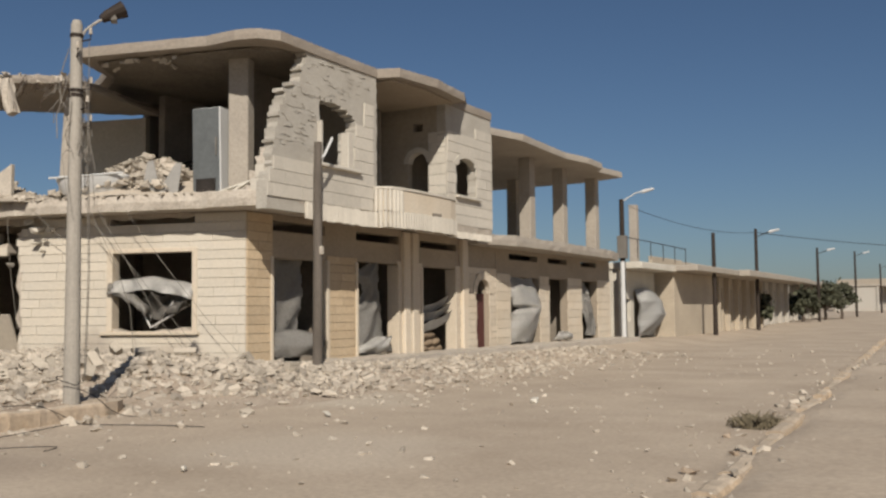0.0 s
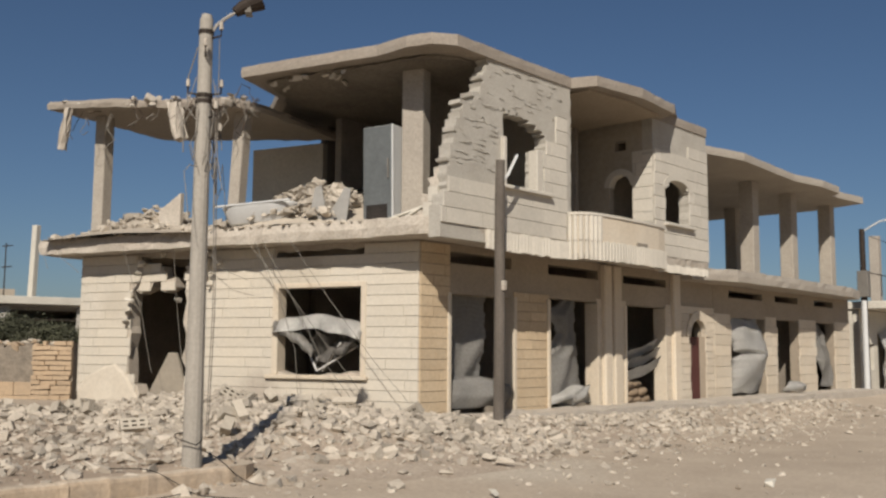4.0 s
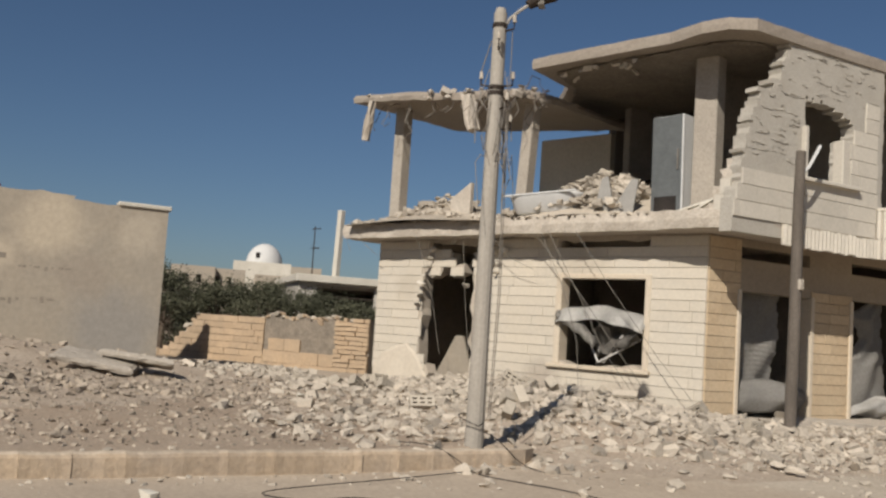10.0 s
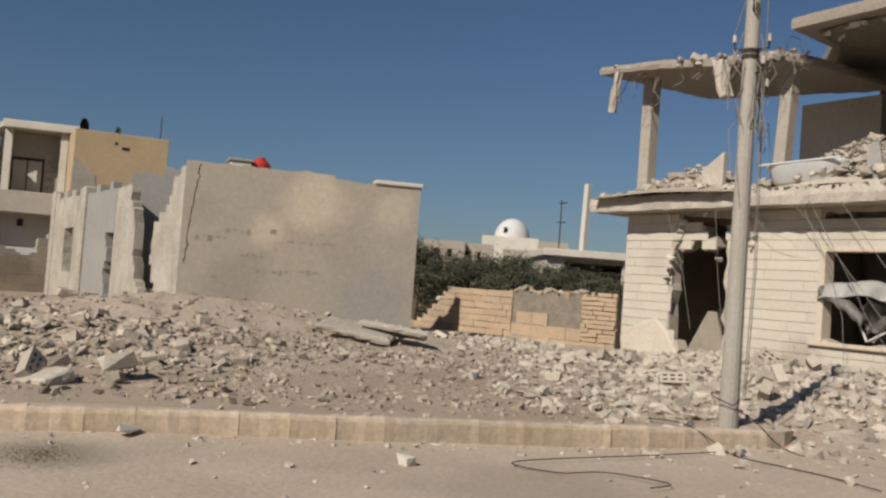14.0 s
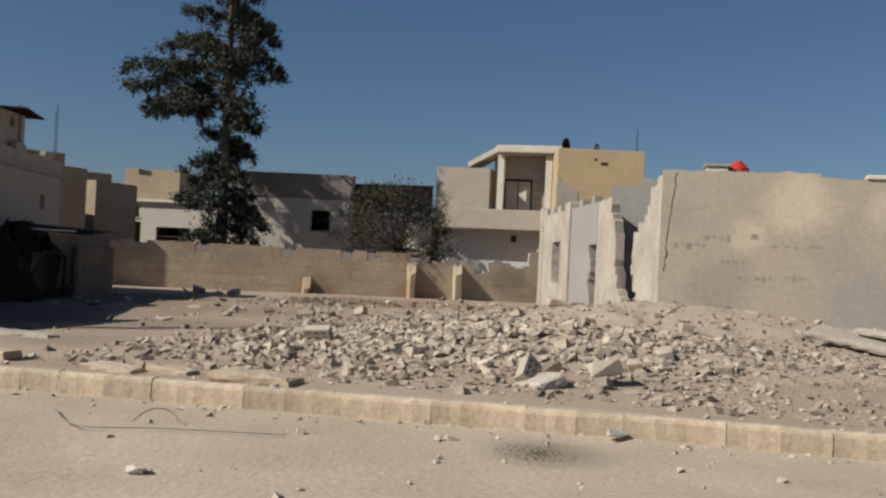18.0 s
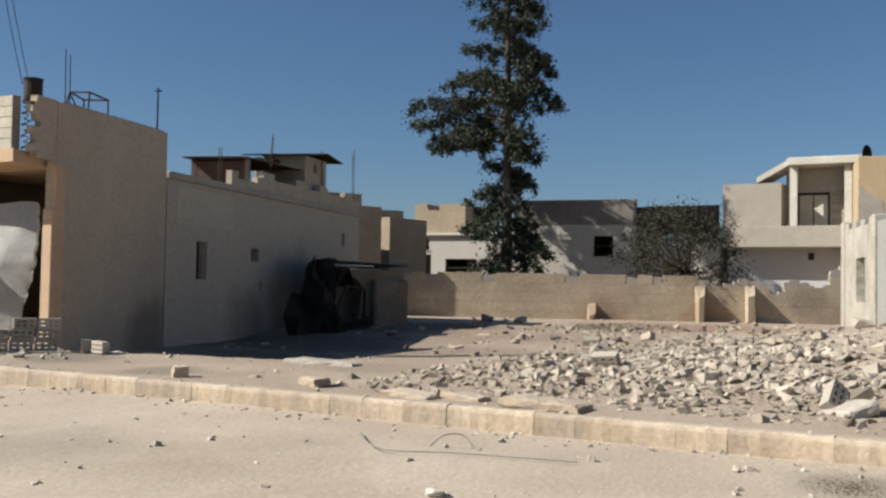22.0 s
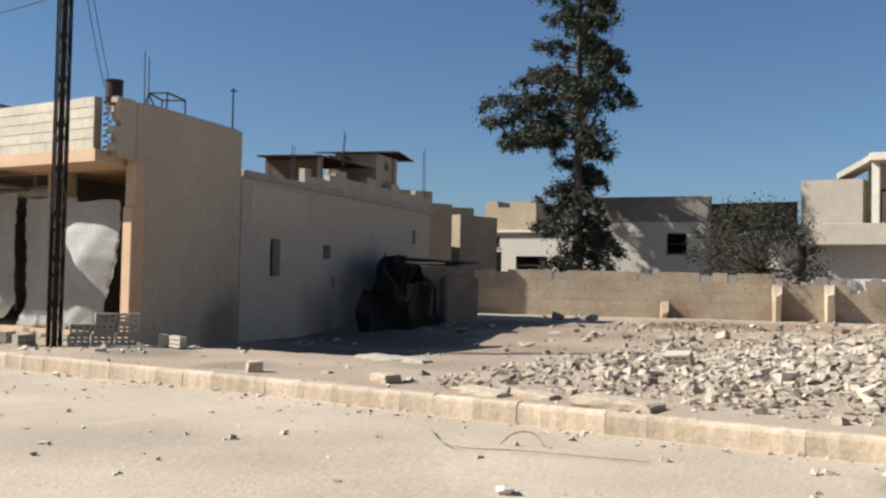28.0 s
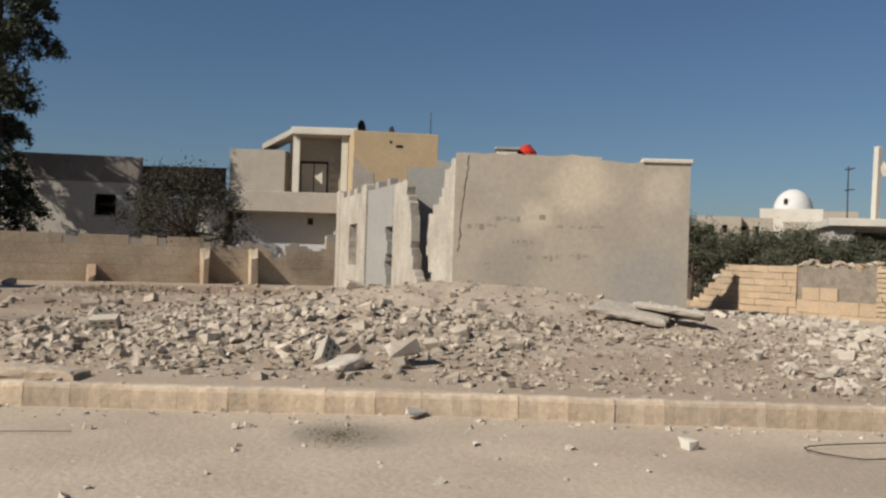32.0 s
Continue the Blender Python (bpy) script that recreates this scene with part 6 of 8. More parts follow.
# burnt tarpaulin shelter and lean-to against the wing
tarp = thing("collapsed_shelter", "blackened collapsed shelter heaped against the shaded wall", "shelter")
bm = bmesh.new()
trnd = random.Random(8)
grid = []
for i in range(15):
    row = []
    for j in range(9):
        a, e = math.pi * i / 14, math.pi / 2 * j / 8
        r = 1.0 + 0.18 * math.sin(i * 1.7 + j) + trnd.uniform(-0.06, 0.06)
        row.append(bm.verts.new((2.0 * r * math.cos(a) * math.cos(e * 0.98), 1.5 * r * math.sin(a) * math.cos(e), 2.15 * r * math.sin(e) ** 0.8)))
    grid.append(row)
for i in range(14):
    for j in range(8):
        if 5 <= i <= 8 and 1 <= j <= 4:
            continue
        bm.faces.new((grid[i][j], grid[i + 1][j], grid[i + 1][j + 1], grid[i][j + 1]))
bmesh.ops.solidify(bm, geom=bm.faces[:], thickness=0.03)
part("cover", bm, mat("sooty_canvas", (0.085, 0.07, 0.058), rough=0.9, var=0.5, scale=2.5, fine=18, bump=0.8), tarp).matrix_world = WM @ pose(WL - 11.2, 1.1, -0.12)
part("rib", tubem([(-1.7, 1.0, 0.0), (-0.8, 1.35, 1.5), (0.7, 1.3, 1.6), (1.6, 1.0, 0.0)], 0.05, 0.05, 6), STEEL, tarp).matrix_world = WM @ pose(WL - 11.2, 1.1, -0.12)
lean_to = thing("outhouse", "small shaded outhouse with a loose tin roof", "shed")
m, w = facing(120.5, 32.0, 124.6, 31.0)
lean_to.matrix_world = m
# darker brown than the tan render of the houses behind
OUT_R = mat("dark_outhouse_render", (0.30, 0.24, 0.175), var=0.35, scale=1.2, fine=12, bump=0.5, second=(0.19, 0.155, 0.115), amount=0.9)
part("wall", boxm(0, w, -2.6, 0, -0.1, 2.0, 0.02), OUT_R, lean_to)
part("wall", boxm(0.002, w * 0.5, 0.0, 0.4, -0.1, 1.7, 0.08), OUT_R, lean_to)
corrugated("roof_sheet", w + 0.2, 2.8, lean_to, TIN, m @ pose(-0.1, -2.6, 2.08, 3, -2, 0), bend=0.05)
part("loose_plank", boxm(w * 0.5, w + 0.3, 0.1, 0.3, 2.1, 2.15), WHITEWASH, lean_to)

# roof clutter of the shops
rt = thing("roof_barrel", "dark round barrel on the shop roof", "barrel")
part("barrel", tubem([(0, 0, 0), (0, 0, 0.25), (0, 0, 0.55), (0, 0, 0.8)], 0.3, 0.3, 14), STEEL, rt)
part("rim", tubem([(0, 0, 0.8), (0, 0, 0.84)], 0.32, 0.32, 14), STEEL, rt)
rt.matrix_world = pose(-13.5, -17.0, 5.2, 0, 0, 0) @ Matrix.Scale(0.62, 4)
cg = thing("roof_cage", "bent wire cage frame on the shop roof", "cage")
for a, b in (((0, 0, 0), (0, 0, 0.6)), ((0.9, 0, 0), (0.8, 0.1, 0.62)), ((0, 0.6, 0), (0, 0.6, 0.58)), ((0.9, 0.6, 0), (0.85, 0.6, 0.6)), ((0, 0, 0.6), (0.8, 0.1, 0.62)), ((0, 0.6, 0.58), (0.85, 0.6, 0.6)), ((0, 0, 0.6), (0, 0.6, 0.58)), ((0.8, 0.1, 0.62), (0.85, 0.6, 0.6)), ((0, 0, 0.1), (0.8, 0.1, 0.6))):
    part("bar", tubem([a, b], 0.022, 0.022, 4), STEEL, cg)
cg.matrix_world = pose(-15.6, -17.9, 5.12, 0, 0, 20)
part("pedestal", boxm(-0.2, 1.1, -0.1, 0.8, -0.95, 0.0, 0.02), BLOCK, cg)
an = thing("roof_aerial", "small roof aerial on a thin mast", "aerial")
part("mast", tubem([(0, 0, 0), (0, 0, 1.1)], 0.025, 0.02, 5), STEEL, an)
part("crossbar", tubem([(-0.12, 0, 1.0), (0.16, 0, 1.05)], 0.02, 0.02, 5), STEEL, an)
an.matrix_world = HS @ pose(3.95, 0.15, 5.2)

# shops farther along
row2 = thing("block_walled_house", "shop house with bare block walls above sagging fronts", "house")
u2 = part("upper_wall", masonry(cuts(0, 8.0, 0.8, 5.1, 5.45), [4.1, 5.0, 5.8, 6.55], 0.2, lambda s, z: True), JOINT, row2)
u2.matrix_world = heading(-12.6, -25.4, 180)
cladding(u2, 0, 8.0, 4.35, 6.5, 0.215, 0.42, lambda s, z: not 5.1 < s < 5.45, bpy.data.materials["pale_block"], "block", 0.012, 0.01, seed=81)
part("fascia", boxm(-12.9, -12.55, -33.4, -25.4, 4.0, 4.34, 0.02), WHITEWASH, row2)
r2 = part("return_wall", boxm(0, 6.0, 0, 0.2, 4.1, 6.45), mat("bare_block_return", (0.42, 0.37, 0.29), var=0.2, scale=1.0, fine=16), row2)
r2.matrix_world = heading(-12.62, -25.38, 100)
part("return_window", boxm(1.6, 2.3, -0.02, 0.1, 4.5, 5.6), NEAR_BLACK, row2).matrix_world = heading(-12.62, -25.38, 100)
for k in range(7):
    part("window_bar", boxm(1.65 + k * 0.1, 1.67 + k * 0.1, -0.04, -0.02, 4.5, 5.6), STEEL, row2).matrix_world = heading(-12.62, -25.38, 100)
corrugated("roof_sheet", 5.0, 3.6, row2, RUST, heading(-12.9, -25.4, 100) @ pose(0.4, -0.1, 6.5, 0, 1, 0), bend=0.0)
for x, y in ((-14.0, -25.9), (-14.3, -26.7), (-14.0, -27.5)):
    q = thing("roof_barrel", "rusty drum on the roof edge", "barrel", pose(x, y, 6.5))
    part("barrel", tubem([(0, 0, 0), (0, 0, 0.45)], 0.22, 0.22, 12), RUST, q)
    part("rim", tubem([(0, 0, 0.45), (0, 0, 0.48)], 0.235, 0.235, 12), RUST, q)
part("side_body", boxm(-19.0, -13.6, -33.4, -28.5, 0, 4.05), PLASTER, row2)
part("slab", boxm(-14.5, -12.6, -41.9, -23.4, 3.86, 4.04, 0.02), CONCRETE, row2)
shop_sheet(row2, [(0.32, 12.0, 14.9, 0.25), (0.8, 11.62, 14.85, 0.5), (1.6, 11.4, 14.6, 0.6), (2.4, 11.55, 13.8, 0.42), (3.25, 11.62, 13.5, 0.08)], 0.02, 9, SHUTTER, "pale shutter bellied out by the blast", 0.05, False)
BLUE_SH = mat("light_blue_shutter", (0.42, 0.52, 0.56), rough=0.55, var=0.2, scale=1.5, fine=15, metal=0.1)
shop_sheet(row2, [(0.4, 14.7, 17.1, 0.10), (1.6, 14.75, 17.15, 0.08), (3.3, 14.7, 17.2, 0.04)], -0.05, 10, BLUE_SH, "light blue roller shutter")
shop_sheet(row2, [(0.4, 17.25, 19.0, 0.10), (3.3, 17.25, 19.0, 0.04)], -0.05, 11, SHUTTER, "dented grey shutter")
for s in (12.05, 16.9, 19.05, 21.6):
    part("pier", boxm(s, s + 0.28, -0.2, 0.1, 0.1, 3.86, 0.02), PLASTER, row2).matrix_world = HM
row3 = thing("low_shop", "low shop with a block upstand and a stone pier", "shop")
u3 = part("upstand", masonry(cuts(0, 10.0, 0.8), [4.4, 5.0, 5.75], 0.2, lambda s, z: True), JOINT, row3)
u3.matrix_world = heading(-12.6, -34.0, 180)
cladding(u3, 0, 10.0, 4.4, 5.7, 0.215, 0.45, lambda s, z: True, bpy.data.materials["pale_block"], "block", 0.012, 0.01, seed=83)
part("return_wall", boxm(0, 3.0, 0, 0.2, 4.4, 5.7), SIDE_R, row3).matrix_world = heading(-12.62, -33.98, 100)
part("slab", boxm(-18.0, -12.6, -50.0, -42.0, 4.1, 4.38), CONCRETE, row3)
part("body", boxm(-18.0, -14.2, -52.0, -33.6, 0, 4.05), PLASTER, row3)
shop_sheet(row3, [(0.4, 22.2, 24.0, 0.2), (1.2, 21.95, 24.2, 0.5), (2.2, 21.95, 24.25, 0.45), (3.2, 22.0, 24.3, 0.1)], 0.1, 12, SHUTTER, "rounded pale shutter pushed outwards")
part("sign_box", boxm(19.3, 21.3, 0.2, 0.5, 3.0, 3.95, 0.02), WHITE_METAL, row3, "blank white sign box").matrix_world = HM
sp_ = part("stone_pier", boxm(24.6, 33.0, -0.3, 0.4, 0.0, 2.9, 0.03), JOINT, row3)
sp_.matrix_world = HM
cladding(sp_, 24.6, 33.0, 0.05, 2.9, 0.3, 0.6, lambda s, z: True, STONE, "stone", 0.05, 0.015, seed=85, face=0.4)
m, w = (heading(-16.5, -36.0, 180), 14)
simple_house("grey_house", "shaded grey house behind the low shops", m, w, 7, 6.9, GREY_R)


# ---- poles, lamps and wires ----
def ring(bm, z, r, h=0.06):
    tube(bm, [(0, 0, z), (0, 0, z + h)], r, r, 12)


lamp = thing("street_lamp", "grey concrete street lamp with clamps and torn wires", "street lamp", pose(-9.86, 6.56, 0.2))
part("pole", tubem([(0, 0, 0), (0, 0, 1.5), (0, 0, 3.6), (0, 0, 5.44)], 0.118, 0.082, 14), POLE_GREY, lamp)
part("cap", tubem([(0, 0, 5.44), (0, 0, 5.5)], 0.075, 0.06, 12), POLE_GREY, lamp)
for z, r in ((5.25, 0.095), (4.45, 0.102), (4.38, 0.1)):
    bm = bmesh.new()
    ring(bm, z, r, 0.05)
    part("clamp", bm, STEEL, lamp)
for z, a in ((5.2, 0.5), (4.95, -0.6), (4.5, 0.9), (4.5, -2.4), (4.2, 0.2), (3.95, 0.8)):
    bm = tubem([(0.08 * math.cos(a), 0.08 * math.sin(a), z), (0.2 * math.cos(a), 0.2 * math.sin(a), z + 0.02), (0.2 * math.cos(a), 0.2 * math.sin(a), z + 0.1)], 0.014, 0.014, 5)
    part("hook", bm, STEEL, lamp)
    part("insulator", tubem([(0.2 * math.cos(a), 0.2 * math.sin(a), z + 0.1), (0.2 * math.cos(a), 0.2 * math.sin(a), z + 0.19)], 0.026, 0.02, 8), BROKEN, lamp)
arm = part("arm", tubem([(0.02, 0.05, 5.25), (0.07, 0.10, 5.38), (0.14, 0.21, 5.50), (0.21, 0.31, 5.58)], 0.022, 0.02, 7), TIN, lamp)
bm = bmesh.new()
tube(bm, [(0.19, 0.28, 5.56), (0.23, 0.34, 5.62), (0.30, 0.44, 5.69), (0.36, 0.53, 5.75)], 0.06, 0.13, 12)
part("lamp_head", bm, STEEL, lamp, "dark drooping lamp head")
part("bulb_glass", tubem([(0.25, 0.38, 5.59), (0.30, 0.44, 5.61)], 0.07, 0.09, 10), SHUTTER_DARK, lamp)
wr = random.Random(4)
for k in range(16):
    a = wr.uniform(-2.5, 2.5)
    z0 = wr.uniform(3.9, 5.2)
    pts = [(0.1 * math.cos(a), 0.1 * math.sin(a), z0)]
    drift = wr.uniform(0.1, 0.45)
    for q in range(1, 6):
        pts.append((0.1 * math.cos(a) + drift * q / 5 * math.cos(a + 0.5) + wr.uniform(-0.05, 0.05), 0.1 * math.sin(a) + drift * math.sin(a) * q / 5 + wr.uniform(-0.05, 0.05), z0 - (wr.uniform(0.1, 0.28)) * q))
    part("loose_wire", tubem(pts, 0.006, 0.006, 4), PALE_WIRE, lamp)
for dx, dy, zt in ((0.14, 0.10, 5.2), (0.17, 0.05, 4.6)):
    part("down_wire", tubem([(dx, dy, zt), (dx + 0.03, dy, 3.5), (dx + 0.05, dy + 0.02, 1.9), (dx + 0.02, dy, 0.4)], 0.006, 0.006, 5), PALE_WIRE, lamp)
for pts in ([(-0.09, -0.05, 5.1), (-0.22, -0.1, 4.7), (-0.2, -0.1, 4.35), (-0.1, -0.05, 4.2)], [(-0.1, -0.03, 4.4), (-0.28, -0.1, 4.15), (-0.26, -0.1, 3.8)]):
    part("loose_wire", tubem(pts, 0.008, 0.008, 4), PALE_WIRE, lamp)
pole2 = thing("timber_pole", "dark weathered pole standing before the corner shop", "pole", pose(-10.9, 13.6, 0.1))
part("pole", tubem([(0, 0, 0), (0.02, 0, 2.5), (0.0, 0.02, 4.2), (0.02, 0.02, 5.0)], 0.105, 0.085, 12), mat("grey_timber", (0.17, 0.145, 0.12), var=0.35, scale=3, fine=30, streak=0.8, bump=0.4), pole2)
part("bracket", tubem([(0.02, 0.05, 4.6), (0.05, 0.2, 4.75), (0.1, 0.42, 5.15)], 0.03, 0.03, 5), WHITE_METAL, pole2)
part("box", boxm(0.07, 0.15, -0.05, 0.05, 2.6, 2.78, 0.01), BROKEN, pole2)
lat = thing("lattice_pole", "dark steel lattice power pole on the pavement", "pole", pose(-11.3, -15.7, 0.15, 0, 0, 35))
for sx in (-0.14, 0.14):
    for sy in (-0.06, 0.06):
        leg = bmesh.new()
        ring_prism(leg, [(sx - 0.035, sy - 0.03), (sx + 0.035, sy - 0.03), (sx + 0.035, sy - 0.018), (sx - 0.022, sy - 0.018), (sx - 0.022, sy + 0.03), (sx - 0.035, sy + 0.03)], 0, 9.6)
        part("leg", leg, STEEL, lat)
part("web", boxm(-0.138, 0.138, -0.008, 0.008, 0, 9.6), STEEL, lat)
for k in range(22):
    z = 0.3 + k * 0.42
    a, b = (-0.14, 0.14) if k % 2 else (0.14, -0.14)
    part("brace", tubem([(a, -0.08, z), (b, -0.08, z + 0.42)], 0.016, 0.016, 4), STEEL, lat)
    part("brace", tubem([(b, 0.08, z), (a, 0.08, z + 0.42)], 0.011, 0.011, 4), PALE_WIRE, lat)
for z in (6.55, 6.95, 7.4):
    part("insulator_arm", tubem([(-0.14, -0.1, z), (-0.32, -0.12, z), (-0.32, -0.12, z + 0.12)], 0.02, 0.02, 5), STEEL, lat)
    part("insulator", tubem([(-0.32, -0.12, z + 0.1), (-0.32, -0.12, z + 0.24)], 0.045, 0.03, 8), BROKEN, lat)
for dx in (0.25, 0.31):
    part("down_wire", tubem([(dx, 0, 9.2), (dx + 0.06, 0.02, 6.0), (dx + 0.0, 0, 2.5)], 0.01, 0.01, 4), BLACK, lat)
conc = thing("concrete_pole", "leaning slotted concrete power pole", "pole", pose(-12.3, -33.4, 0.1, 0, -2.2, 0) @ pose(0, 0, 0, 0, 0, 10))
part("pole", boxm(-0.16, 0.16, -0.14, 0.14, 0, 8.3, 0.02), POLE_GREY, conc)
part("cap", boxm(-0.18, 0.18, -0.16, 0.16, 8.3, 8.4, 0.01), POLE_GREY, conc)
for z in (7.2, 7.6, 8.0):
    part("insulator", tubem([(0.18, 0, z), (0.3, 0, z + 0.12)], 0.03, 0.03, 6), BROKEN, conc)
wires = thing("power_wires", "thin black overhead power wires", "wires")
for k, z in enumerate((6.9, 7.3, 7.75, 9.0)):
    part("wire", tubem(sag((-11.45, -15.9, z), (-11.6, -33.4, z + 0.5), 0.35, 14), 0.012, 0.012, 4), BLACK, wires)
part("wire", tubem(sag((-11.3, -15.6, 8.6), (-13.4, -17.2, 5.6), 0.2, 8), 0.01, 0.01, 4), BLACK, wires)
part("wire", tubem(sag((-11.3, -15.6, 9.0), (-13.7, -17.4, 5.7), 0.1, 8), 0.01, 0.01, 4), BLACK, wires)
for a, b in (((-12.4, -26.0, 3.6), (-12.4, -34.0, 3.1)), ((-12.4, -27.0, 3.45), (-12.5, -35.0, 3.35)), ((-12.5, -34, 5.1), (-12.5, -41, 5.0))):
    part("wire", tubem(sag(a, b, 0.25, 10), 0.018, 0.018, 4), BLACK, wires)
part("wire", tubem(sag((-12.1, 37.3, 6.0), (-11.0, 58.0, 6.2), 0.4, 12), 0.012, 0.012, 4), BLACK, wires)
part("wire", tubem(sag((-11.0, 58.0, 6.2), (10.0, 120.0, 8.5), 0.9, 14), 0.02, 0.02, 4), BLACK, wires)

# ---- hanging wreckage on the corner building ----
hang = thing("hanging_wires", "steel bars and wires dangling down the side wall", "wires")
for pts in ([(3.55, 0.62, 3.72), (2.6, 0.5, 2.7), (1.4, 0.45, 1.3), (0.35, 0.75, 0.35)], [(2.5, 0.66, 3.72), (1.7, 0.5, 2.6), (0.7, 0.45, 1.4), (-0.1, 0.6, 0.7)], [(3.35, 0.66, 3.72), (2.9, 0.4, 2.6), (2.55, 0.35, 1.6), (2.5, 0.3, 0.75), (2.2, 0.4, 0.45)], [(3.15, 0.66, 3.72), (2.4, 0.5, 2.4), (1.9, 0.45, 1.5), (0.9, 0.6, 0.5)], [(4.7, 0.7, 3.75), (4.2, 0.5, 3.2), (3.7, 0.4, 3.0)], [(6.9, 0.6, 3.72), (6.6, 0.3, 2.4), (6.35, 0.2, 1.1)], [(5.5, 0.6, 3.72), (5.6, 0.3, 2.4), (5.4, 0.3, 1.2)], [(8.9, 0.65, 3.75), (8.4, 0.4, 3.3)], [(9.25, 0.66, 3.72), (9.15, 0.6, 3.4)]):
    part("wire", tubem(pts, 0.007, 0.006, 4), PALE_WIRE, hang).matrix_world = SM


def broken_beam(m, h, w, label, seed):
    bm = boxm(-w / 2, w / 2, -w / 2, w / 2, -h, 0)
    bmesh.ops.subdivide_edges(bm, edges=bm.edges[:], cuts=3, use_grid_fill=True)
    rough_edge(bm, 0.03, seed)
    ob = tagged(link("hanging_beam", bm, BROKEN), label, "concrete beam")
    ob.matrix_world = m


x, y = sp(8.62, 0.7)
broken_beam(pose(x, y, 7.0, 0, 9, 20), 0.95, 0.13, "snapped concrete beam hanging from the sagging slab", 1)
x, y = sp(5.5, 0.72)
broken_beam(pose(x, y, 6.75, 0, -14, 20), 0.8, 0.22, "snapped concrete beam end hanging by its bars", 2)
tang = thing("bent_bars", "tangle of bent reinforcing bars along the torn slab", "rebar")
trn = random.Random(15)
for k in range(34):
    s = trn.choice((trn.uniform(3.6, 5.2), trn.uniform(3.7, 4.6), trn.uniform(5.2, 8.5)))
    z = 6.7 if s < 5.5 else 7.0 - (9.4 - s) * 0.07
    pts = [(s, 0.45, z)]
    for q in range(4):
        p = pts[-1]
        pts.append((p[0] + trn.uniform(-0.22, 0.22), p[1] + trn.uniform(-0.05, 0.15), p[2] + trn.uniform(-0.32, 0.16)))
    part("bar", tubem(pts, 0.009, 0.009, 4), PALE_WIRE if k % 2 else REBAR, tang).matrix_world = SM
chunks = []
for k in range(60):
    s = trn.uniform(3.9, 8.8)
    x, y = sp(s, trn.uniform(0.3, 0.7))
    chunks.append((x, y, 7.05 - (9.4 - s) * 0.085 + 0.12 + trn.uniform(-0.1, 0.1), trn.uniform(0.06, 0.18), trn.uniform(1, 1.8)))
lumps("slab_crumbs", chunks, BROKEN, "crumbled concrete along the torn roof edge", "rubble")
# stone pieces dangling round the shell hole
drn = random.Random(31)
for s, o, z, sz in ((6.78, 0.2, 3.45, 0.24), (6.88, 0.18, 3.25, 0.18), (6.98, 0.16, 3.06, 0.22), (7.05, 0.15, 2.86, 0.16), (7.12, 0.14, 2.68, 0.2), (7.18, 0.13, 2.42, 0.22), (7.22, 0.12, 2.2, 0.2), (5.02, 0.15, 3.42, 0.26), (4.85, 0.15, 3.2, 0.2), (5.08, 0.15, 3.12, 0.22), (4.72, 0.12, 3.42, 0.18), (4.95, 0.1, 2.96, 0.18), (5.2, 0.3, 3.6, 0.26), (5.85, 0.0, 2.66, 0.24), (6.4, 0.3, 3.7, 0.22), (6.1, 0.25, 3.62, 0.2)):
    x, y = sp(s, o)
    ob = rock_thing("stone_block", x, y, z, sz, WHITE_STONE, "loose pale stone block caught at the edge of the shell hole", "stone block", "loose stones", seed=drn.randint(0, 99))
bm = boxm(-0.6, 0.6, -0.03, 0.03, 0, 1.0, 0.01)
for v in bm.verts:
    if v.co.z > 0.5:
        v.co.x = v.co.x * 0.2 - 0.3
x, y = sp(6.5, -0.5)
ob = tagged(link("leaning_panel", bm, PLASTER), "torn panel leaning inside the shell hole", "panel")
ob.matrix_world = pose(x, y, 0.55, -12, 0, SAZ + 90)

# ---- upstairs: refrigerator, bathtub and boards among the rubble ----
fr = thing("refrigerator", "tall grey-fronted refrigerator standing at the slab's edge", "refrigerator", SM @ pose(0.66, -0.16, 4.05, 0, 1.0, -2))
part("body", boxm(0, 0.7, -0.58, 0.0, 0.05, 1.98, 0.02), WHITE_METAL, fr, "white enamel cabinet")
part("door", boxm(0.02, 0.68, 0.003, 0.05, 0.1, 1.96, 0.012), FRIDGE_GREY, fr, "grey dented door")
part("side_trim", boxm(-0.012, 0.02, 0.0, 0.06, 0.06, 1.97, 0.006), WHITE_METAL, fr)
part("handle", boxm(0.08, 0.11, 0.05, 0.09, 0.9, 1.3, 0.008), SHUTTER_DARK, fr)
part("plinth", boxm(0.05, 0.65, -0.6, 0.02, 0.0, 0.1), NEAR_BLACK, fr)
part("compressor_cover", boxm(0.12, 0.6, 0.05, 0.06, 0.1, 0.4), NEAR_BLACK, fr)
tub = thing("bathtub", "white enamel bathtub lying on the slab's edge", "bathtub", SM @ pose(3.66, 0.05, 4.14, 0, 2, 3))
bm = bmesh.new()
prof = [(0.62, 0.0, 0.16), (0.74, 0.06, 0.27), (0.84, 0.34, 0.33), (0.86, 0.38, 0.36), (0.86, 0.42, 0.36), (0.80, 0.40, 0.31), (0.68, 0.12, 0.24), (0.58, 0.08, 0.14)]
rings = []
for hx, z, hy in prof:
    rg = []
    for k in range(24):
        a = 2 * math.pi * k / 24
        c, s = math.cos(a), math.sin(a)
        rg.append(bm.verts.new((hx * math.copysign(abs(c) ** 0.5, c), hy * math.copysign(abs(s) ** 0.6, s), z)))
    rings.append(rg)
for a, b in zip(rings, rings[1:]):
    for k in range(24):
        bm.faces.new((a[k], a[(k + 1) % 24], b[(k + 1) % 24], b[k]))
bm.faces.new(rings[0][::-1])
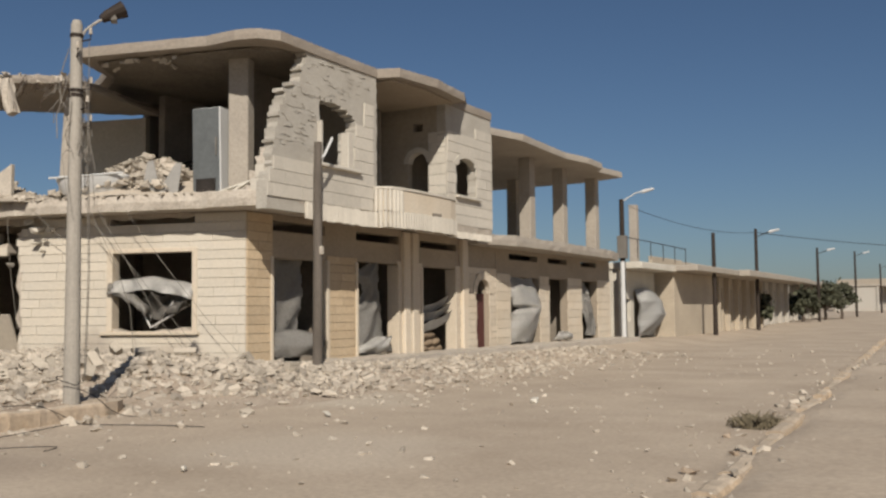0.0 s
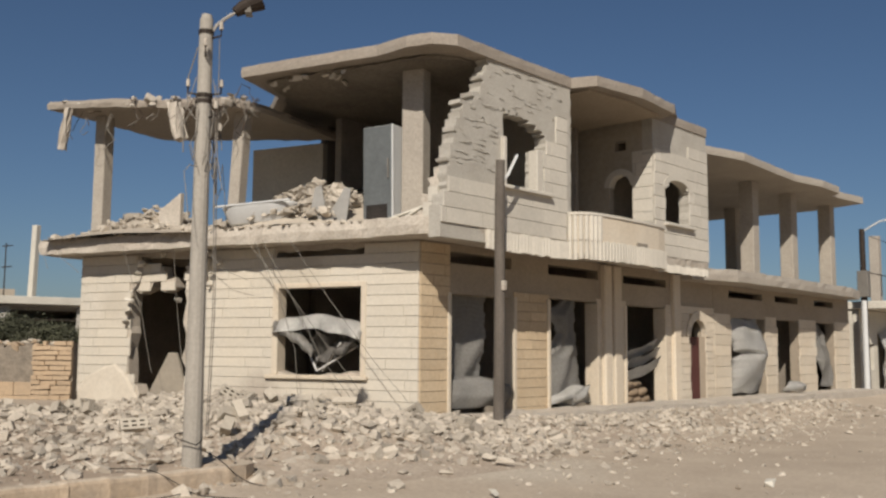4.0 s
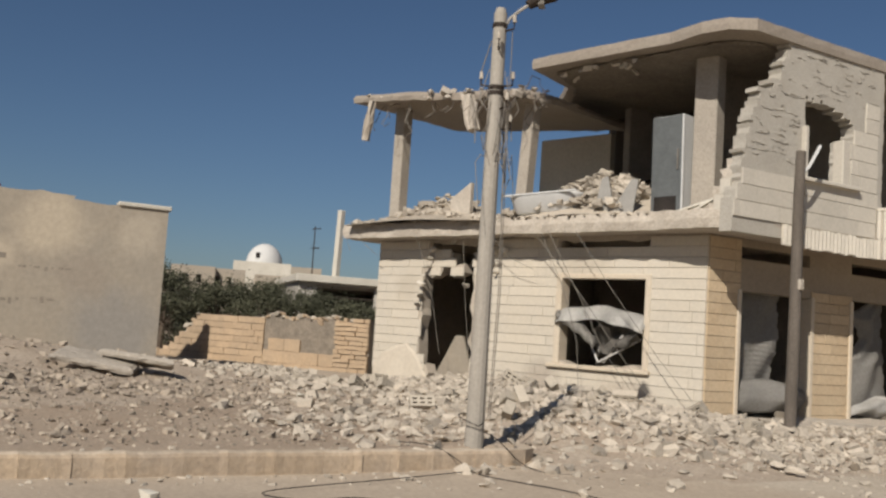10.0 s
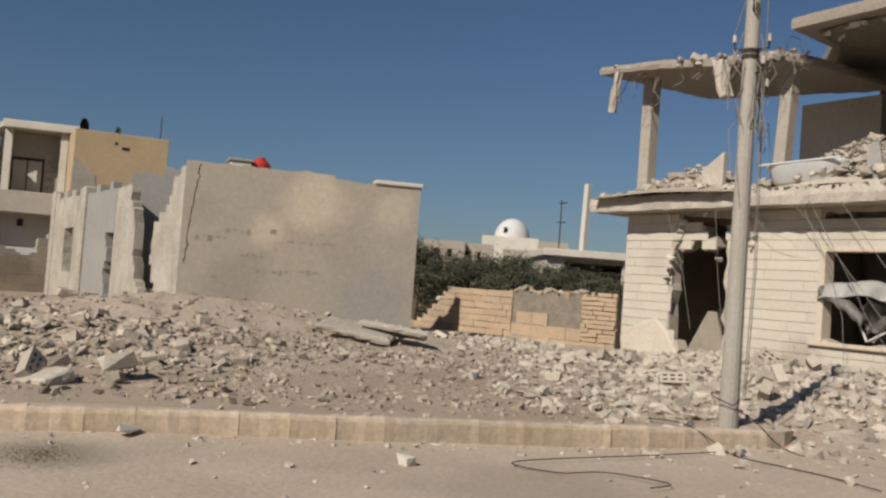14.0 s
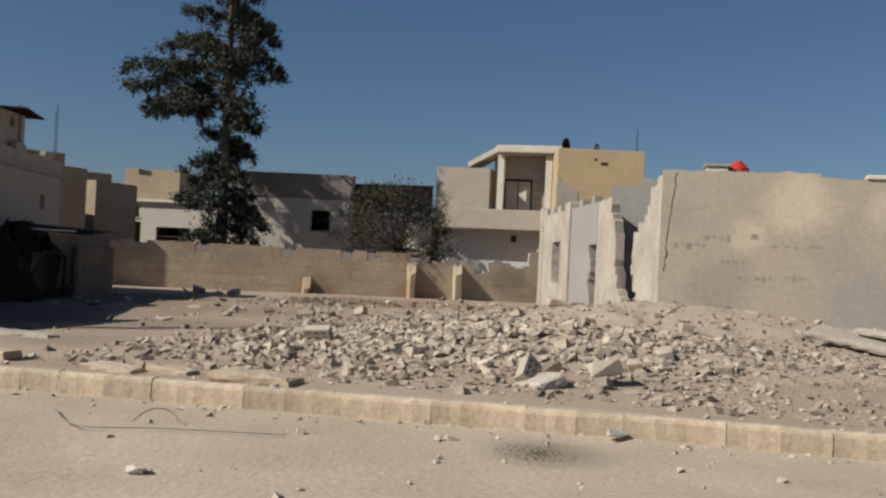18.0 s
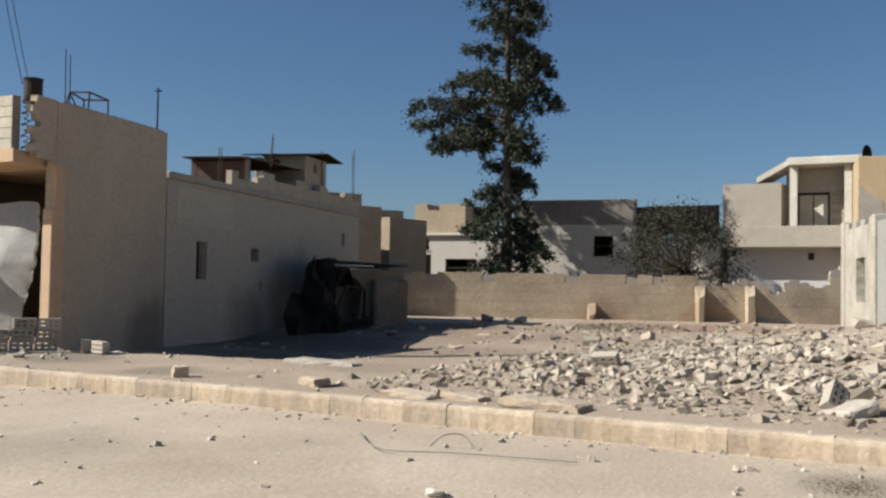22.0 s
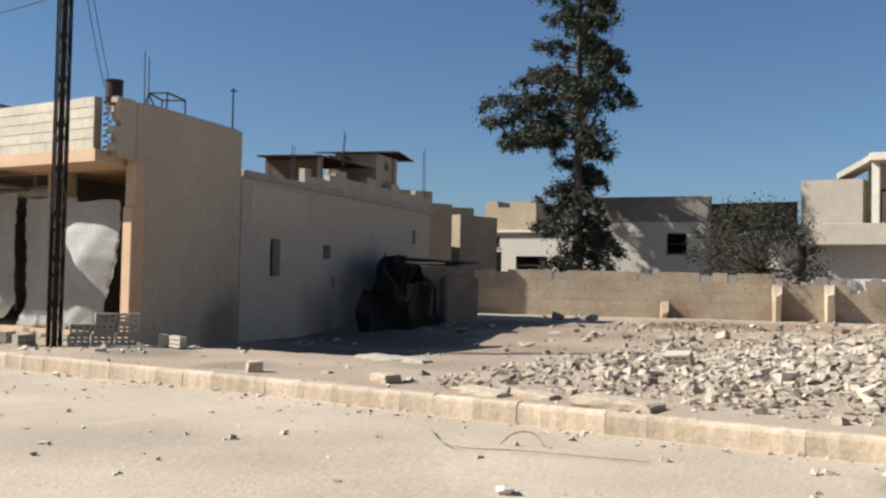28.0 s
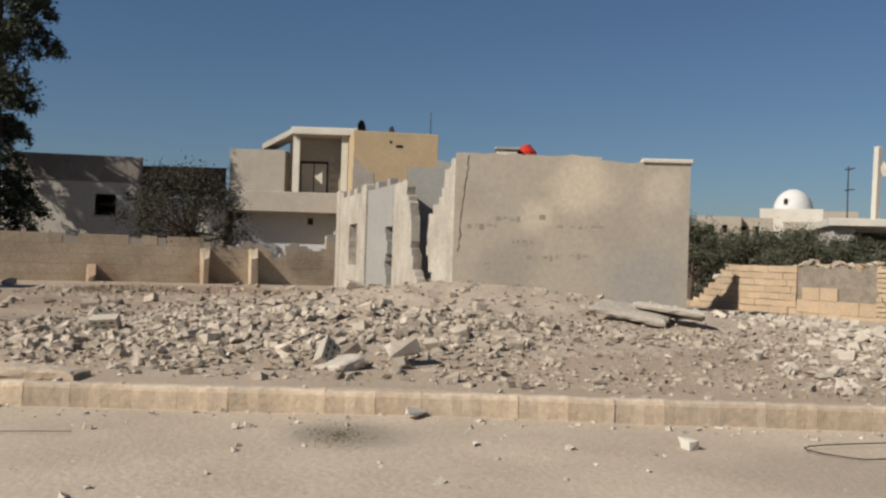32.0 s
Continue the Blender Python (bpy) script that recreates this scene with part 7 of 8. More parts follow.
bm.faces.new(rings[-1])
for f in bm.faces:
    f.smooth = True
part("tub", bm, WHITE_METAL, tub)
part("rim", boxm(-0.9, 0.9, 0.33, 0.38, 0.40, 0.44, 0.01), WHITE_METAL, tub)
for s, a, h in ((2.15, 14, 0.8), (1.75, -8, 0.75)):
    bm = boxm(-0.25, 0.25, -0.015, 0.015, 0, h, 0.004)
    for v in bm.verts:
        if v.co.z > 0.3:
            v.co.x = v.co.x * 0.3 - 0.12
    ob = tagged(link("torn_board", bm, GREY_STUB), "torn grey board propped among the rubble", "board", "torn boards")
    ob.matrix_world = SM @ pose(s, 0.25, 4.05, 8, a, 0)
bs = thing("broken_bedstead", "dark metal bedstead half buried in rubble upstairs", "bedstead", SM @ pose(3.0, -2.4, 4.75, 0, 6, 0))
for a, b in (((-0.5, 0, 0), (-0.5, 0, 0.45)), ((0.5, 0, 0), (0.5, 0, 0.4)), ((-0.5, 0, 0.45), (0.5, 0, 0.4)), ((-0.5, 0, 0.2), (0.5, 0, 0.18))):
    part("rail", tubem([a, b], 0.03, 0.03, 5), STEEL, bs)
part("board", boxm(-0.45, 0.45, -0.02, 0.02, 0.0, 0.36), NEAR_BLACK, bs)
for s, o, l, a in ((0.25, 0.3, 0.9, 18), (0.0, 0.35, 0.7, 30)):
    ob = tagged(link("plank", boxm(-l / 2, l / 2, -0.06, 0.06, 0, 0.04, 0.005), WHITEWASH), "pale splintered plank by the broken wall", "plank", "splintered planks")
    ob.matrix_world = SM @ pose(s, o, 4.12, 0, a, 10)

# shutters in the corner building's shops; the rows run from the foot up, edges as places along the street
SHOP_STEEL = mat("dusty_shop_shutter", (0.44, 0.42, 0.385), rough=0.65, var=0.25, scale=1.3, fine=18, bump=0.12, second=(0.34, 0.32, 0.285), amount=0.7)


def street_sheet(owner, m, far, rows, deep, seed, material, label, dent=0.05, ribs=True):
    rows = [(z, far - b, far - a, o) for z, a, b, o in rows]
    part("roller_shutter", torn_sheet(rows, seed, dent, ribs), material, owner, label).matrix_world = m @ pose(0, deep, 0)


street_sheet(house, FM, FY, [(0.95, 13.97, 15.2, 0.08), (1.6, 13.97, 15.35, 0.05), (2.78, 13.95, 15.45, 0.02)], -0.36, 41, SHOP_STEEL, "dusty shutter hanging in the corner shop")
street_sheet(house, FM, FY, [(0.50, 13.96, 15.8, 0.30), (0.75, 13.96, 16.1, 0.48), (0.92, 13.96, 16.12, 0.40), (1.1, 13.98, 15.3, 0.12)], -0.25, 42, SHOP_STEEL, "crumpled foot of the shutter pushed out over the step", 0.09, False)
street_sheet(house, FM, FY, [(0.45, 17.22, 18.9, 0.15), (1.5, 17.22, 18.7, 0.12), (1.62, 17.55, 18.7, 0.12), (2.0, 17.8, 18.65, 0.10), (2.2, 17.74, 18.6, 0.12), (2.42, 17.28, 18.6, 0.16), (2.5, 17.5, 18.6, 0.12), (2.84, 18.2, 18.58, 0.04)], -0.28, 44, SHOP_STEEL, "shutter torn away from its rail, one corner curling", 0.06, False)
street_sheet(house, FM, FY, [(0.44, 17.25, 19.0, 0.05), (0.6, 17.4, 19.0, 0.2), (0.85, 18.3, 18.95, 0.1)], -0.12, 45, SHUTTER, "fallen shutter folds lying in the shop opening", 0.08, False)
slant = bmesh.new()
for off_z, w_, seed in ((0.0, 0.30, 1), (0.26, 0.26, 2), (0.46, 0.28, 3)):
    rnd_ = random.Random(seed)
    top = [slant.verts.new((FY - (20.4 + 1.76 * q / 8), -0.10 - 0.05 * seed + rnd_.uniform(-0.02, 0.02), 0.82 + off_z + 0.40 * q / 8 + 0.03 * math.sin(q))) for q in range(9)]
    low = [slant.verts.new((v.co.x, v.co.y + 0.14, v.co.z + w_)) for v in top]
    for q in range(8):
        slant.faces.new((top[q], top[q + 1], low[q + 1], low[q]))
bmesh.ops.solidify(slant, geom=slant.faces[:], thickness=0.01)
part("roller_shutter", slant, SHUTTER, house, "shutter strips fallen askew over a pile of sacks").matrix_world = FM
srn = random.Random(88)
for lv in range(3):
    for k in range(4 - lv):
        bm = bmesh.new()
        bmesh.ops.create_uvsphere(bm, u_segments=12, v_segments=8, radius=1.0)
        for v in bm.verts:
            v.co = Vector((math.copysign(abs(v.co.x) ** 0.7, v.co.x) * 0.3, math.copysign(abs(v.co.y) ** 0.8, v.co.y) * 0.2, v.co.z * 0.115 + 0.01 * math.sin(v.co.x * 9)))
        for f in bm.faces:
            f.smooth = True
        sk = tagged(link("sack", bm, SACKING), "brown sack in a pile inside the shop", "sack", "piled sacks")
        sk.matrix_world = FM @ pose(FY - 20.75 - 0.42 * k - 0.2 * lv, -0.55 + srn.uniform(-0.04, 0.04), 0.42 + 0.19 * lv, srn.uniform(-6, 6), srn.uniform(-6, 6), srn.uniform(-8, 8))
part("shop_floor", boxm(FY - 24.9, FY - 13.3, -4.2, -0.33, -0.1, 0.30), CONCRETE, house).matrix_world = FM
street_sheet(house2, NM, NY, [(0.45, 26.0, 27.85, 0.25), (0.9, 26.0, 28.2, 0.45), (1.45, 26.0, 28.4, 0.55), (1.62, 26.7, 28.42, 0.5), (1.68, 26.15, 28.42, 0.55), (2.2, 26.05, 28.3, 0.35), (2.62, 26.05, 28.0, 0.05)], -0.12, 48, SHUTTER, "bellied pale shutter with a slit torn in it", 0.04, False)
street_sheet(house2, NM, NY, [(0.45, 29.1, 31.0, 0.3), (0.62, 29.3, 30.6, 0.5), (0.75, 29.6, 30.2, 0.3)], 0.1, 49, SHUTTER, "flattened shutter lying before the opening", 0.06, False)
street_sheet(house2, NM, NY, [(0.5, 32.9, 34.0, 0.1), (1.4, 32.6, 33.9, 0.2), (1.9, 32.4, 33.3, 0.15), (2.6, 32.4, 33.0, 0.0)], -0.1, 50, SHOP_STEEL, "twisted remains of a shutter", 0.08, False)

# ---- far street ----
wp = thing("white_pole", "white-banded pole beside a dark lamp post", "pole", pose(-12.4, 37.3, 0.15))
part("white_band", tubem([(0, 0, 0), (0, 0, 3.45)], 0.11, 0.10, 10), WHITE_METAL, wp)
part("pole", tubem([(-0.12, 0.4, 0), (-0.12, 0.4, 6.2)], 0.13, 0.10, 10), STEEL, wp)
part("meter_box", boxm(-0.3, 0.1, 0.2, 0.5, 3.6, 4.6, 0.02), SHUTTER_DARK, wp)
part("arm", tubem([(-0.1, 0.4, 6.1), (0.5, 0.5, 6.45), (0.9, 0.5, 6.5)], 0.03, 0.03, 6), WHITE_METAL, wp)
part("lamp_head", tubem([(0.8, 0.5, 6.48), (1.3, 0.5, 6.58)], 0.09, 0.06, 8), WHITE_METAL, wp)
for k, (x, y, h) in enumerate(((-11.0, 58.0, 6.3), (-11.0, 47.5, 5.4), (-11.0, 82.0, 6.2), (-10.6, 104.0, 6.8), (-10.6, 130.0, 6.2))):
    z = ground_z(x, y) - 0.1
    lp = thing("street_lamp", "distant dark street lamp post", "street lamp", pose(x, y, z), "far street lamps")
    part("pole", tubem([(0, 0, 0), (0, 0, h)], 0.13, 0.09, 8), STEEL, lp)
    if k != 1:
        part("arm", tubem([(0, 0, h - 0.5), (0.9, 0, h - 0.2)], 0.03, 0.03, 5), STEEL, lp)
        part("lamp_head", tubem([(0.8, 0, h - 0.22), (1.4, 0, h - 0.1)], 0.10, 0.06, 8), WHITE_METAL, lp)


def far_row(name, label, y0, y1, x, h, material, bays, roof_out=2.0):
    n = thing(name, label, "house")
    L = y1 - y0
    op = []
    for k in range(bays):
        a = L * (k + 0.25) / bays
        op.append((a, a + L * 0.5 / bays, 0.2, 2.7))
    z = ground_z(x + 1, (y0 + y1) / 2) - 0.2
    M = heading(x, y1, 180, z)
    w = part("wall", masonry(cuts(0, L, 2.0, *[v for o in op for v in o[:2]]), cuts(-0.3, h, 1.5, 0.2, 2.7), 0.25, lambda s, zz: not inside(s, zz, op)), material, n)
    w.matrix_world = M
    part("roof_slab", boxm(-0.2, L + 0.2, -6, roof_out, h, h + 0.35, 0.03), CONCRETE, n).matrix_world = M
    part("back_wall", boxm(0, L, -6, -5.8, -0.3, h), SOFFIT, n).matrix_world = M
    part("end_wall", boxm(L - 0.2, L, -5.8, -0.26, -0.3, h), material, n).matrix_world = M
    for k in range(bays + 1):
        part("pier", boxm(L * k / bays - 0.15, L * k / bays + 0.15, 0.0, 0.3, -0.3, h, 0.02), material, n).matrix_world = M
    return n


FAR_TAN = mat("sunny_tan_render", (0.55, 0.47, 0.36), var=0.2, scale=0.5, fine=8, bump=0.1)
lw = thing("low_shop", "low whitewashed shop with small dark openings and a burst white shutter", "shop")
LWM = heading(-12.9, 43.4, 180)
lw_open = [(0.3, 3.2, 0.2, 2.4), (3.7, 4.2, 1.0, 2.0), (4.45, 4.95, 0.2, 2.2)]
part("wall", masonry(cuts(0, 5.2, 0.6, *[v for o in lw_open for v in o[:2]]), cuts(-0.2, 3.3, 0.6, *[v for o in lw_open for v in o[2:]]), 0.25, lambda s, z: not inside(s, z, lw_open)), WHITEWASH, lw).matrix_world = LWM
part("roof_slab", boxm(-0.2, 5.3, -6, 1.1, 3.32, 3.62, 0.03), WHITEWASH, lw).matrix_world = LWM
part("back_wall", boxm(0, 5.2, -6, -5.8, -0.2, 3.3), SOFFIT, lw).matrix_world = LWM
part("end_wall", boxm(5.0, 5.2, -5.8, -0.26, -0.2, 3.3), WHITEWASH, lw).matrix_world = LWM
part("roller_shutter", torn_sheet([(0.30, 1.2, 3.3, 0.25), (0.75, 0.3, 3.35, 0.6), (1.3, -0.15, 3.4, 0.85), (1.9, 0.0, 3.35, 0.75), (2.25, 0.6, 3.3, 0.5), (2.5, 1.3, 3.2, 0.2)], 52, 0.07, False), bpy.data.materials["white_dome_paint"], lw, "white shutter blown outwards and creased").matrix_world = LWM @ pose(0, 0.05, 0)
pb = thing("plain_house", "plain sunlit tan rendered house with a slab roof", "house")
PBM = heading(-12.0, 52.0, 180)
part("wall", boxm(0, 8.4, -6, 0, -0.2, 3.35, 0.02), FAR_TAN, pb).matrix_world = PBM
part("roof_slab", boxm(-0.3, 8.7, -6.2, 1.25, 3.36, 3.66, 0.03), CONCRETE, pb).matrix_world = PBM
part("roof_upstand", boxm(0.5, 6.0, -2.0, -1.8, 3.66, 4.3, 0.02), FAR_TAN, pb).matrix_world = PBM
far_row("shop_terrace", "low tan terrace with columns and a block upstand", 52.4, 64.0, -12.2, 3.3, FAR_TAN, 5)
far_row("shop_terrace", "pale low houses far down the street", 66.0, 78.0, -13.0, 3.3, PALE, 4)
far_row("shop_terrace", "pale low houses far down the street", 84.0, 100.0, -14.0, 3.3, PALE, 4)
far_row("shop_terrace", "pale low houses far down the street", 150.0, 180.0, -13.0, 3.6, PALE, 5)
col = tagged(link("concrete_post", boxm(-0.2, 0.2, -0.2, 0.2, 0, 3.2, 0.02), CONCRETE), "lone unfinished column on a low roof", "column")
col.matrix_world = pose(-14.4, 45.0, 3.7)
up_ = tagged(link("block_upstand", boxm(-15.0, -14.7, 54.0, 62.0, 3.7, 4.4, 0.02), BLOCK), "block upstand on the terrace roof", "wall")
rl = thing("roof_railing", "thin rail along the terrace roof", "railing")
for y in range(38, 50, 2):
    part("post", tubem([(-12.6, y, 3.9), (-12.6, y, 4.75)], 0.02, 0.02, 4), STEEL, rl)
part("rail", tubem([(-12.6, 38, 4.75), (-12.6, 48, 4.7)], 0.02, 0.02, 4), STEEL, rl)
fb = thing("far_building", "flat-roofed blocks at the end of the street", "building")
part("block", boxm(-10, 4, 258, 266, 0, 8.0), PALE, fb)
part("block", boxm(-30, -14, 240, 250, 0, 8.4), PLASTER, fb)


def far_tree(name, label, x, y, h, r, seed):
    az = math.degrees(math.atan2(-x, y))
    small_tree(name, label, az, math.hypot(x, y), h, r, seed, LEAF, 0.22, 40, 40, ground_z(x, y) - 0.2)


for k, (x, y, h, r) in enumerate(((-11.4, 88, 3.4, 1.7), (-10.8, 94, 3.6, 1.7), (-12.0, 80, 2.7, 1.3), (-12.2, 64, 2.4, 1.0), (0.2, 74, 4.6, 2.6), (2.2, 84, 5.0, 3.0), (-1.0, 120, 5.5, 3.6), (3.5, 100, 5.6, 3.4), (5.0, 62, 4.2, 2.4))):
    far_tree("roadside_tree", "round dark roadside tree in the distance", x, y, h, r, 60 + k)
palm = thing("palm", "young date palm beside the opposite pavement", "palm", pose(1.0, 46.0, 0.0))
part("trunk", tubem([(0, 0, 0), (0.05, 0, 0.8), (0, 0, 1.5)], 0.22, 0.18, 9), BARK, palm)
prn = random.Random(2)
for k in range(22):
    a, e = 2 * math.pi * k / 22 + prn.uniform(-0.1, 0.1), prn.uniform(0.2, 1.2)
    bm = bmesh.new()
    spine = [Vector((math.cos(a) * q * 1.9 * math.cos(e * (1 - 0.2 * q)), math.sin(a) * q * 1.9 * math.cos(e * (1 - 0.2 * q)), 1.5 + q * 2.0 * math.sin(e) - q * q * 0.9)) for q in [i / 8 for i in range(9)]]
    side_v = Vector((-math.sin(a), math.cos(a), 0))
    tube(bm, spine, 0.02, 0.006, 4)
    for i in range(1, 9):
        for sgn in (-1, 1):
            p = spine[i]
            t = p + side_v * sgn * 0.36 * (1.05 - i / 10) + (spine[i] - spine[i - 1]) * 0.9 - Vector((0, 0, 0.08))
            q = (spine[i] - spine[i - 1]) * 0.25
            bm.faces.new([bm.verts.new(v) for v in (p - q, p + q, t)])
    part("frond", bm, LEAF, palm)


# ---- motorbikes ----
def motorbike(m, label):
    b = thing("motorbike", label, "motorbike", m)
    for x in (-0.62, 0.62):
        wh = part("wheel", tubem([(x + 0.27 * math.cos(t), 0, 0.3 + 0.27 * math.sin(t)) for t in [2 * math.pi * k / 18 for k in range(19)]], 0.045, 0.045, 6), BLACK, b)
        part("hub", tubem([(x, -0.06, 0.3), (x, 0.06, 0.3)], 0.06, 0.06, 8), STEEL, wh)
        for k in range(6):
            a = math.pi * k / 6
            part("spoke", tubem([(x - 0.26 * math.cos(a), 0, 0.3 - 0.26 * math.sin(a)), (x + 0.26 * math.cos(a), 0, 0.3 + 0.26 * math.sin(a))], 0.006, 0.006, 3), TIN, wh)
    part("fork", tubem([(0.62, 0.08, 0.3), (0.4, 0.06, 0.95)], 0.025, 0.025, 6), TIN, b)
    part("handlebar", tubem([(0.3, -0.35, 1.02), (0.4, -0.1, 0.98), (0.4, 0.1, 0.98), (0.3, 0.35, 1.02)], 0.018, 0.018, 6), STEEL, b)
    part("tank", tubem([(-0.05, 0, 0.75), (0.15, 0, 0.82), (0.35, 0, 0.8)], 0.12, 0.1, 10), NEAR_BLACK, b)
    part("seat", boxm(-0.65, -0.02, -0.12, 0.12, 0.72, 0.82, 0.03), BLACK, b)
    part("engine", boxm(-0.2, 0.25, -0.12, 0.12, 0.25, 0.6, 0.04), STEEL, b)
    part("frame", tubem([(0.4, 0, 0.9), (0.2, 0, 0.3), (-0.25, 0, 0.28), (-0.62, 0, 0.3)], 0.025, 0.025, 6), STEEL, b)
    part("headlight", tubem([(0.46, 0, 0.85), (0.54, 0, 0.85)], 0.09, 0.08, 10), TIN, b)
    part("exhaust", tubem([(0.1, 0.14, 0.3), (-0.8, 0.16, 0.36)], 0.035, 0.045, 7), TIN, b)


motorbike(pose(-12.9, -37.2, 0.22, 0, 0, 75), "dark motorbike parked before the shuttered shops")
motorbike(pose(-10.6, -33.2, 0.22, 0, 0, 80), "dark motorbike parked at the kerb")


# ---- rubble, blocks and litter ----
def scatter(n, seed, area, size, weight=None, sink=0.42):
    """Places for lumps: area() gives a random plan point, size() a lump size; weight(x, y) thins them out."""
    rnd = random.Random(seed)
    out = []
    tries = 0
    while len(out) < n and tries < n * 12:
        tries += 1
        x, y = area(rnd)
        if weight and rnd.random() > weight(x, y):
            continue
        s = size(rnd)
        out.append((x, y, ground_z(x, y) + s * (0.28 - (sink + 0.06) * rnd.random()), s, rnd.uniform(1.0, 1.5)))
    return out


def heavy(lo, hi, power=3.0):
    return lambda r: lo + (hi - lo) * r.random() ** power


def in_wall(x, y):
    """Keeps loose stones out of the standing walls."""
    dx, dy = x - CX, y - CY
    s, o = dx * SU.x + dy * SU.y, dx * SO.x + dy * SO.y
    return (-0.2 < s < 8.9 and o < 0.02 and o > -0.35) or (x < -12.35 and y > 13.0)


def lot_w(x, y):
    e = 0.12 + 1.1 * (bell(x, y, -13.8, -2.2, 2.0, 2.8) + 0.8 * bell(x, y, -15.5, -3.8, 2.6, 2.0) + 0.22 * bell(x, y, -17, 2.0, 4, 4) + 0.25 * bell(x, y, -13.6, 1.0, 1.4, 1.4))
    e *= 1 - 0.72 * ramp(-15.0, -17.5, x) * ramp(-2.5, 0.5, y)
    e *= 1 - 0.75 * ramp(-14.5, -13.2, x) * ramp(0.6, 2.2, y)
    return 0.0 if x > -10.35 else min(1.0, e)


lumps("rubble_heap", scatter(21000, 1, lambda r: (r.uniform(-22, -10.3), r.uniform(-7.5, 7.0)), heavy(0.02, 0.16, 3.9), lot_w), RUBBLE_GREY, "dusty heap of smashed concrete and stone on the lot", "rubble")
lumps("rubble_heap", scatter(1500, 2, lambda r: (r.uniform(-17, -10.6), r.uniform(-6.0, 3.5)), heavy(0.05, 0.24, 3.0), lambda x, y: min(1, lot_w(x, y) * bell(x, y, -13.6, -2.4, 2.0, 2.6) * 1.3)), LOT_BLOCK, "paler broken blocks on top of the lot heap", "rubble")


def side_w(x, y):
    if in_wall(x, y):
        return 0.0
    dx, dy = x - CX, y - CY
    s, o = dx * SU.x + dy * SU.y, dx * SO.x + dy * SO.y
    if not (-3.5 < s < 13 and o > -0.1):
        return 0.0
    e = math.exp(-max(0, o - 2.3) / (0.95 + 1.1 * ramp(4.5, 1.5, s))) * (1 if s > 0 else math.exp(s / 1.6))
    if x > -9.2:
        e *= math.exp((-9.2 - x) / 0.8)
    return e


lumps("rubble_heap", scatter(31000, 3, lambda r: (r.uniform(-26, -7.2), r.uniform(4.5, 14.5)), heavy(0.026, 0.23, 3.3), side_w), RUBBLE, "pale rubble spilled from the corner building", "rubble")
lumps("rubble_heap", scatter(12000, 4, lambda r: (r.uniform(-12.3, -7.0), r.uniform(9.5, 30.0)), heavy(0.02, 0.18, 3.8), lambda x, y: 0.0 if in_wall(x, y) else math.exp(-max(0, x + 10.7) / 1.25) * (1.0 if y < 20 else 0.45)), RUBBLE, "rubble strewn before the wrecked shops", "rubble")
lumps("rubble_heap", scatter(700, 5, lambda r: (r.uniform(-40, -18), r.uniform(-17, 5)), heavy(0.08, 0.4, 2.8), lambda x, y: 0.15 + 0.85 * bell(x, y, -27, -6, 7, 5)), RUBBLE_GREY, "scattered stones over the back of the lot", "rubble")
lumps("rubble_heap", scatter(260, 12, lambda r: (r.uniform(-19, -10.2), r.uniform(-16, -6)), heavy(0.03, 0.16, 3.5)), RUBBLE_GREY, "stray stones on the bare earth", "rubble")
lumps("rubble_heap", scatter(7000, 14, lambda r: (r.uniform(-17, -10.2), r.uniform(0.0, 8.0)), heavy(0.012, 0.10, 4.0)), RUBBLE_GREY, "fine grit and stones over the trodden earth", "rubble")
lumps("road_stones", scatter(4200, 6, lambda r: (r.uniform(-9.5, -1.0), r.uniform(-30, 40)), heavy(0.010, 0.10, 5.0), lambda x, y: 0.35 + 0.65 * (bell(x, y, -7, 14, 3.5, 9) + bell(x, y, -9.2, -3, 0.8, 14))), RUBBLE, "small stones scattered over the dusty street", "stones")
lumps("kerb_litter", scatter(700, 7, lambda r: (r.choice((-9.4, -9.4, -9.95)) + r.uniform(-0.2, 0.25), r.uniform(-24, 7)), heavy(0.015, 0.09, 3.0)), RUBBLE, "grit and chips along the kerb", "stones")
lumps("pavement_stones", scatter(260, 8, lambda r: (r.uniform(-1.8, 0.6), r.uniform(3.0, 30.0)), heavy(0.03, 0.16, 2.5), lambda x, y: bell(x, y, kerb_right(y) - 0.2, y, 0.5, 1)), RUBBLE, "broken stones along the opposite kerb", "stones")
lumps("pavement_stones", scatter(260, 9, lambda r: (r.uniform(-14, -10.0), r.uniform(-24, -13)), heavy(0.03, 0.2, 3.0), lambda x, y: bell(x, y, -12.2, -15.2, 1.4, 1.5) + 0.15), RUBBLE, "broken stones on the pavement by the shop", "stones")
# rubble on the upper floor
up_pl = []
urn = random.Random(19)
for k in range(1500):
    s, o = urn.uniform(1.7, 5.0), urn.uniform(-3.0, 0.35)
    h = 1.1 * math.exp(-((s - 2.9) / 1.5) ** 2 - ((o + 1.0) / 1.2) ** 2)
    x, y = sp(s, o)
    up_pl.append((x, y, 4.08 + h * urn.uniform(0.75, 1.0), urn.uniform(0.07, 0.26) if urn.random() < 0.45 else urn.uniform(0.05, 0.12), urn.uniform(1, 2)))
for k in range(1300):
    s, o = urn.uniform(4.6, 9.3), urn.uniform(-2.0, 0.6)
    h = 0.78 * math.exp(-((s - 7.0) / 1.2) ** 2 - ((o + 0.6) / 1.0) ** 2)
    x, y = sp(s, o)
    up_pl.append((x, y, 4.06 + h * urn.uniform(0.7, 1.0), urn.uniform(0.06, 0.22) if urn.random() < 0.4 else urn.uniform(0.05, 0.12), urn.uniform(1, 2)))
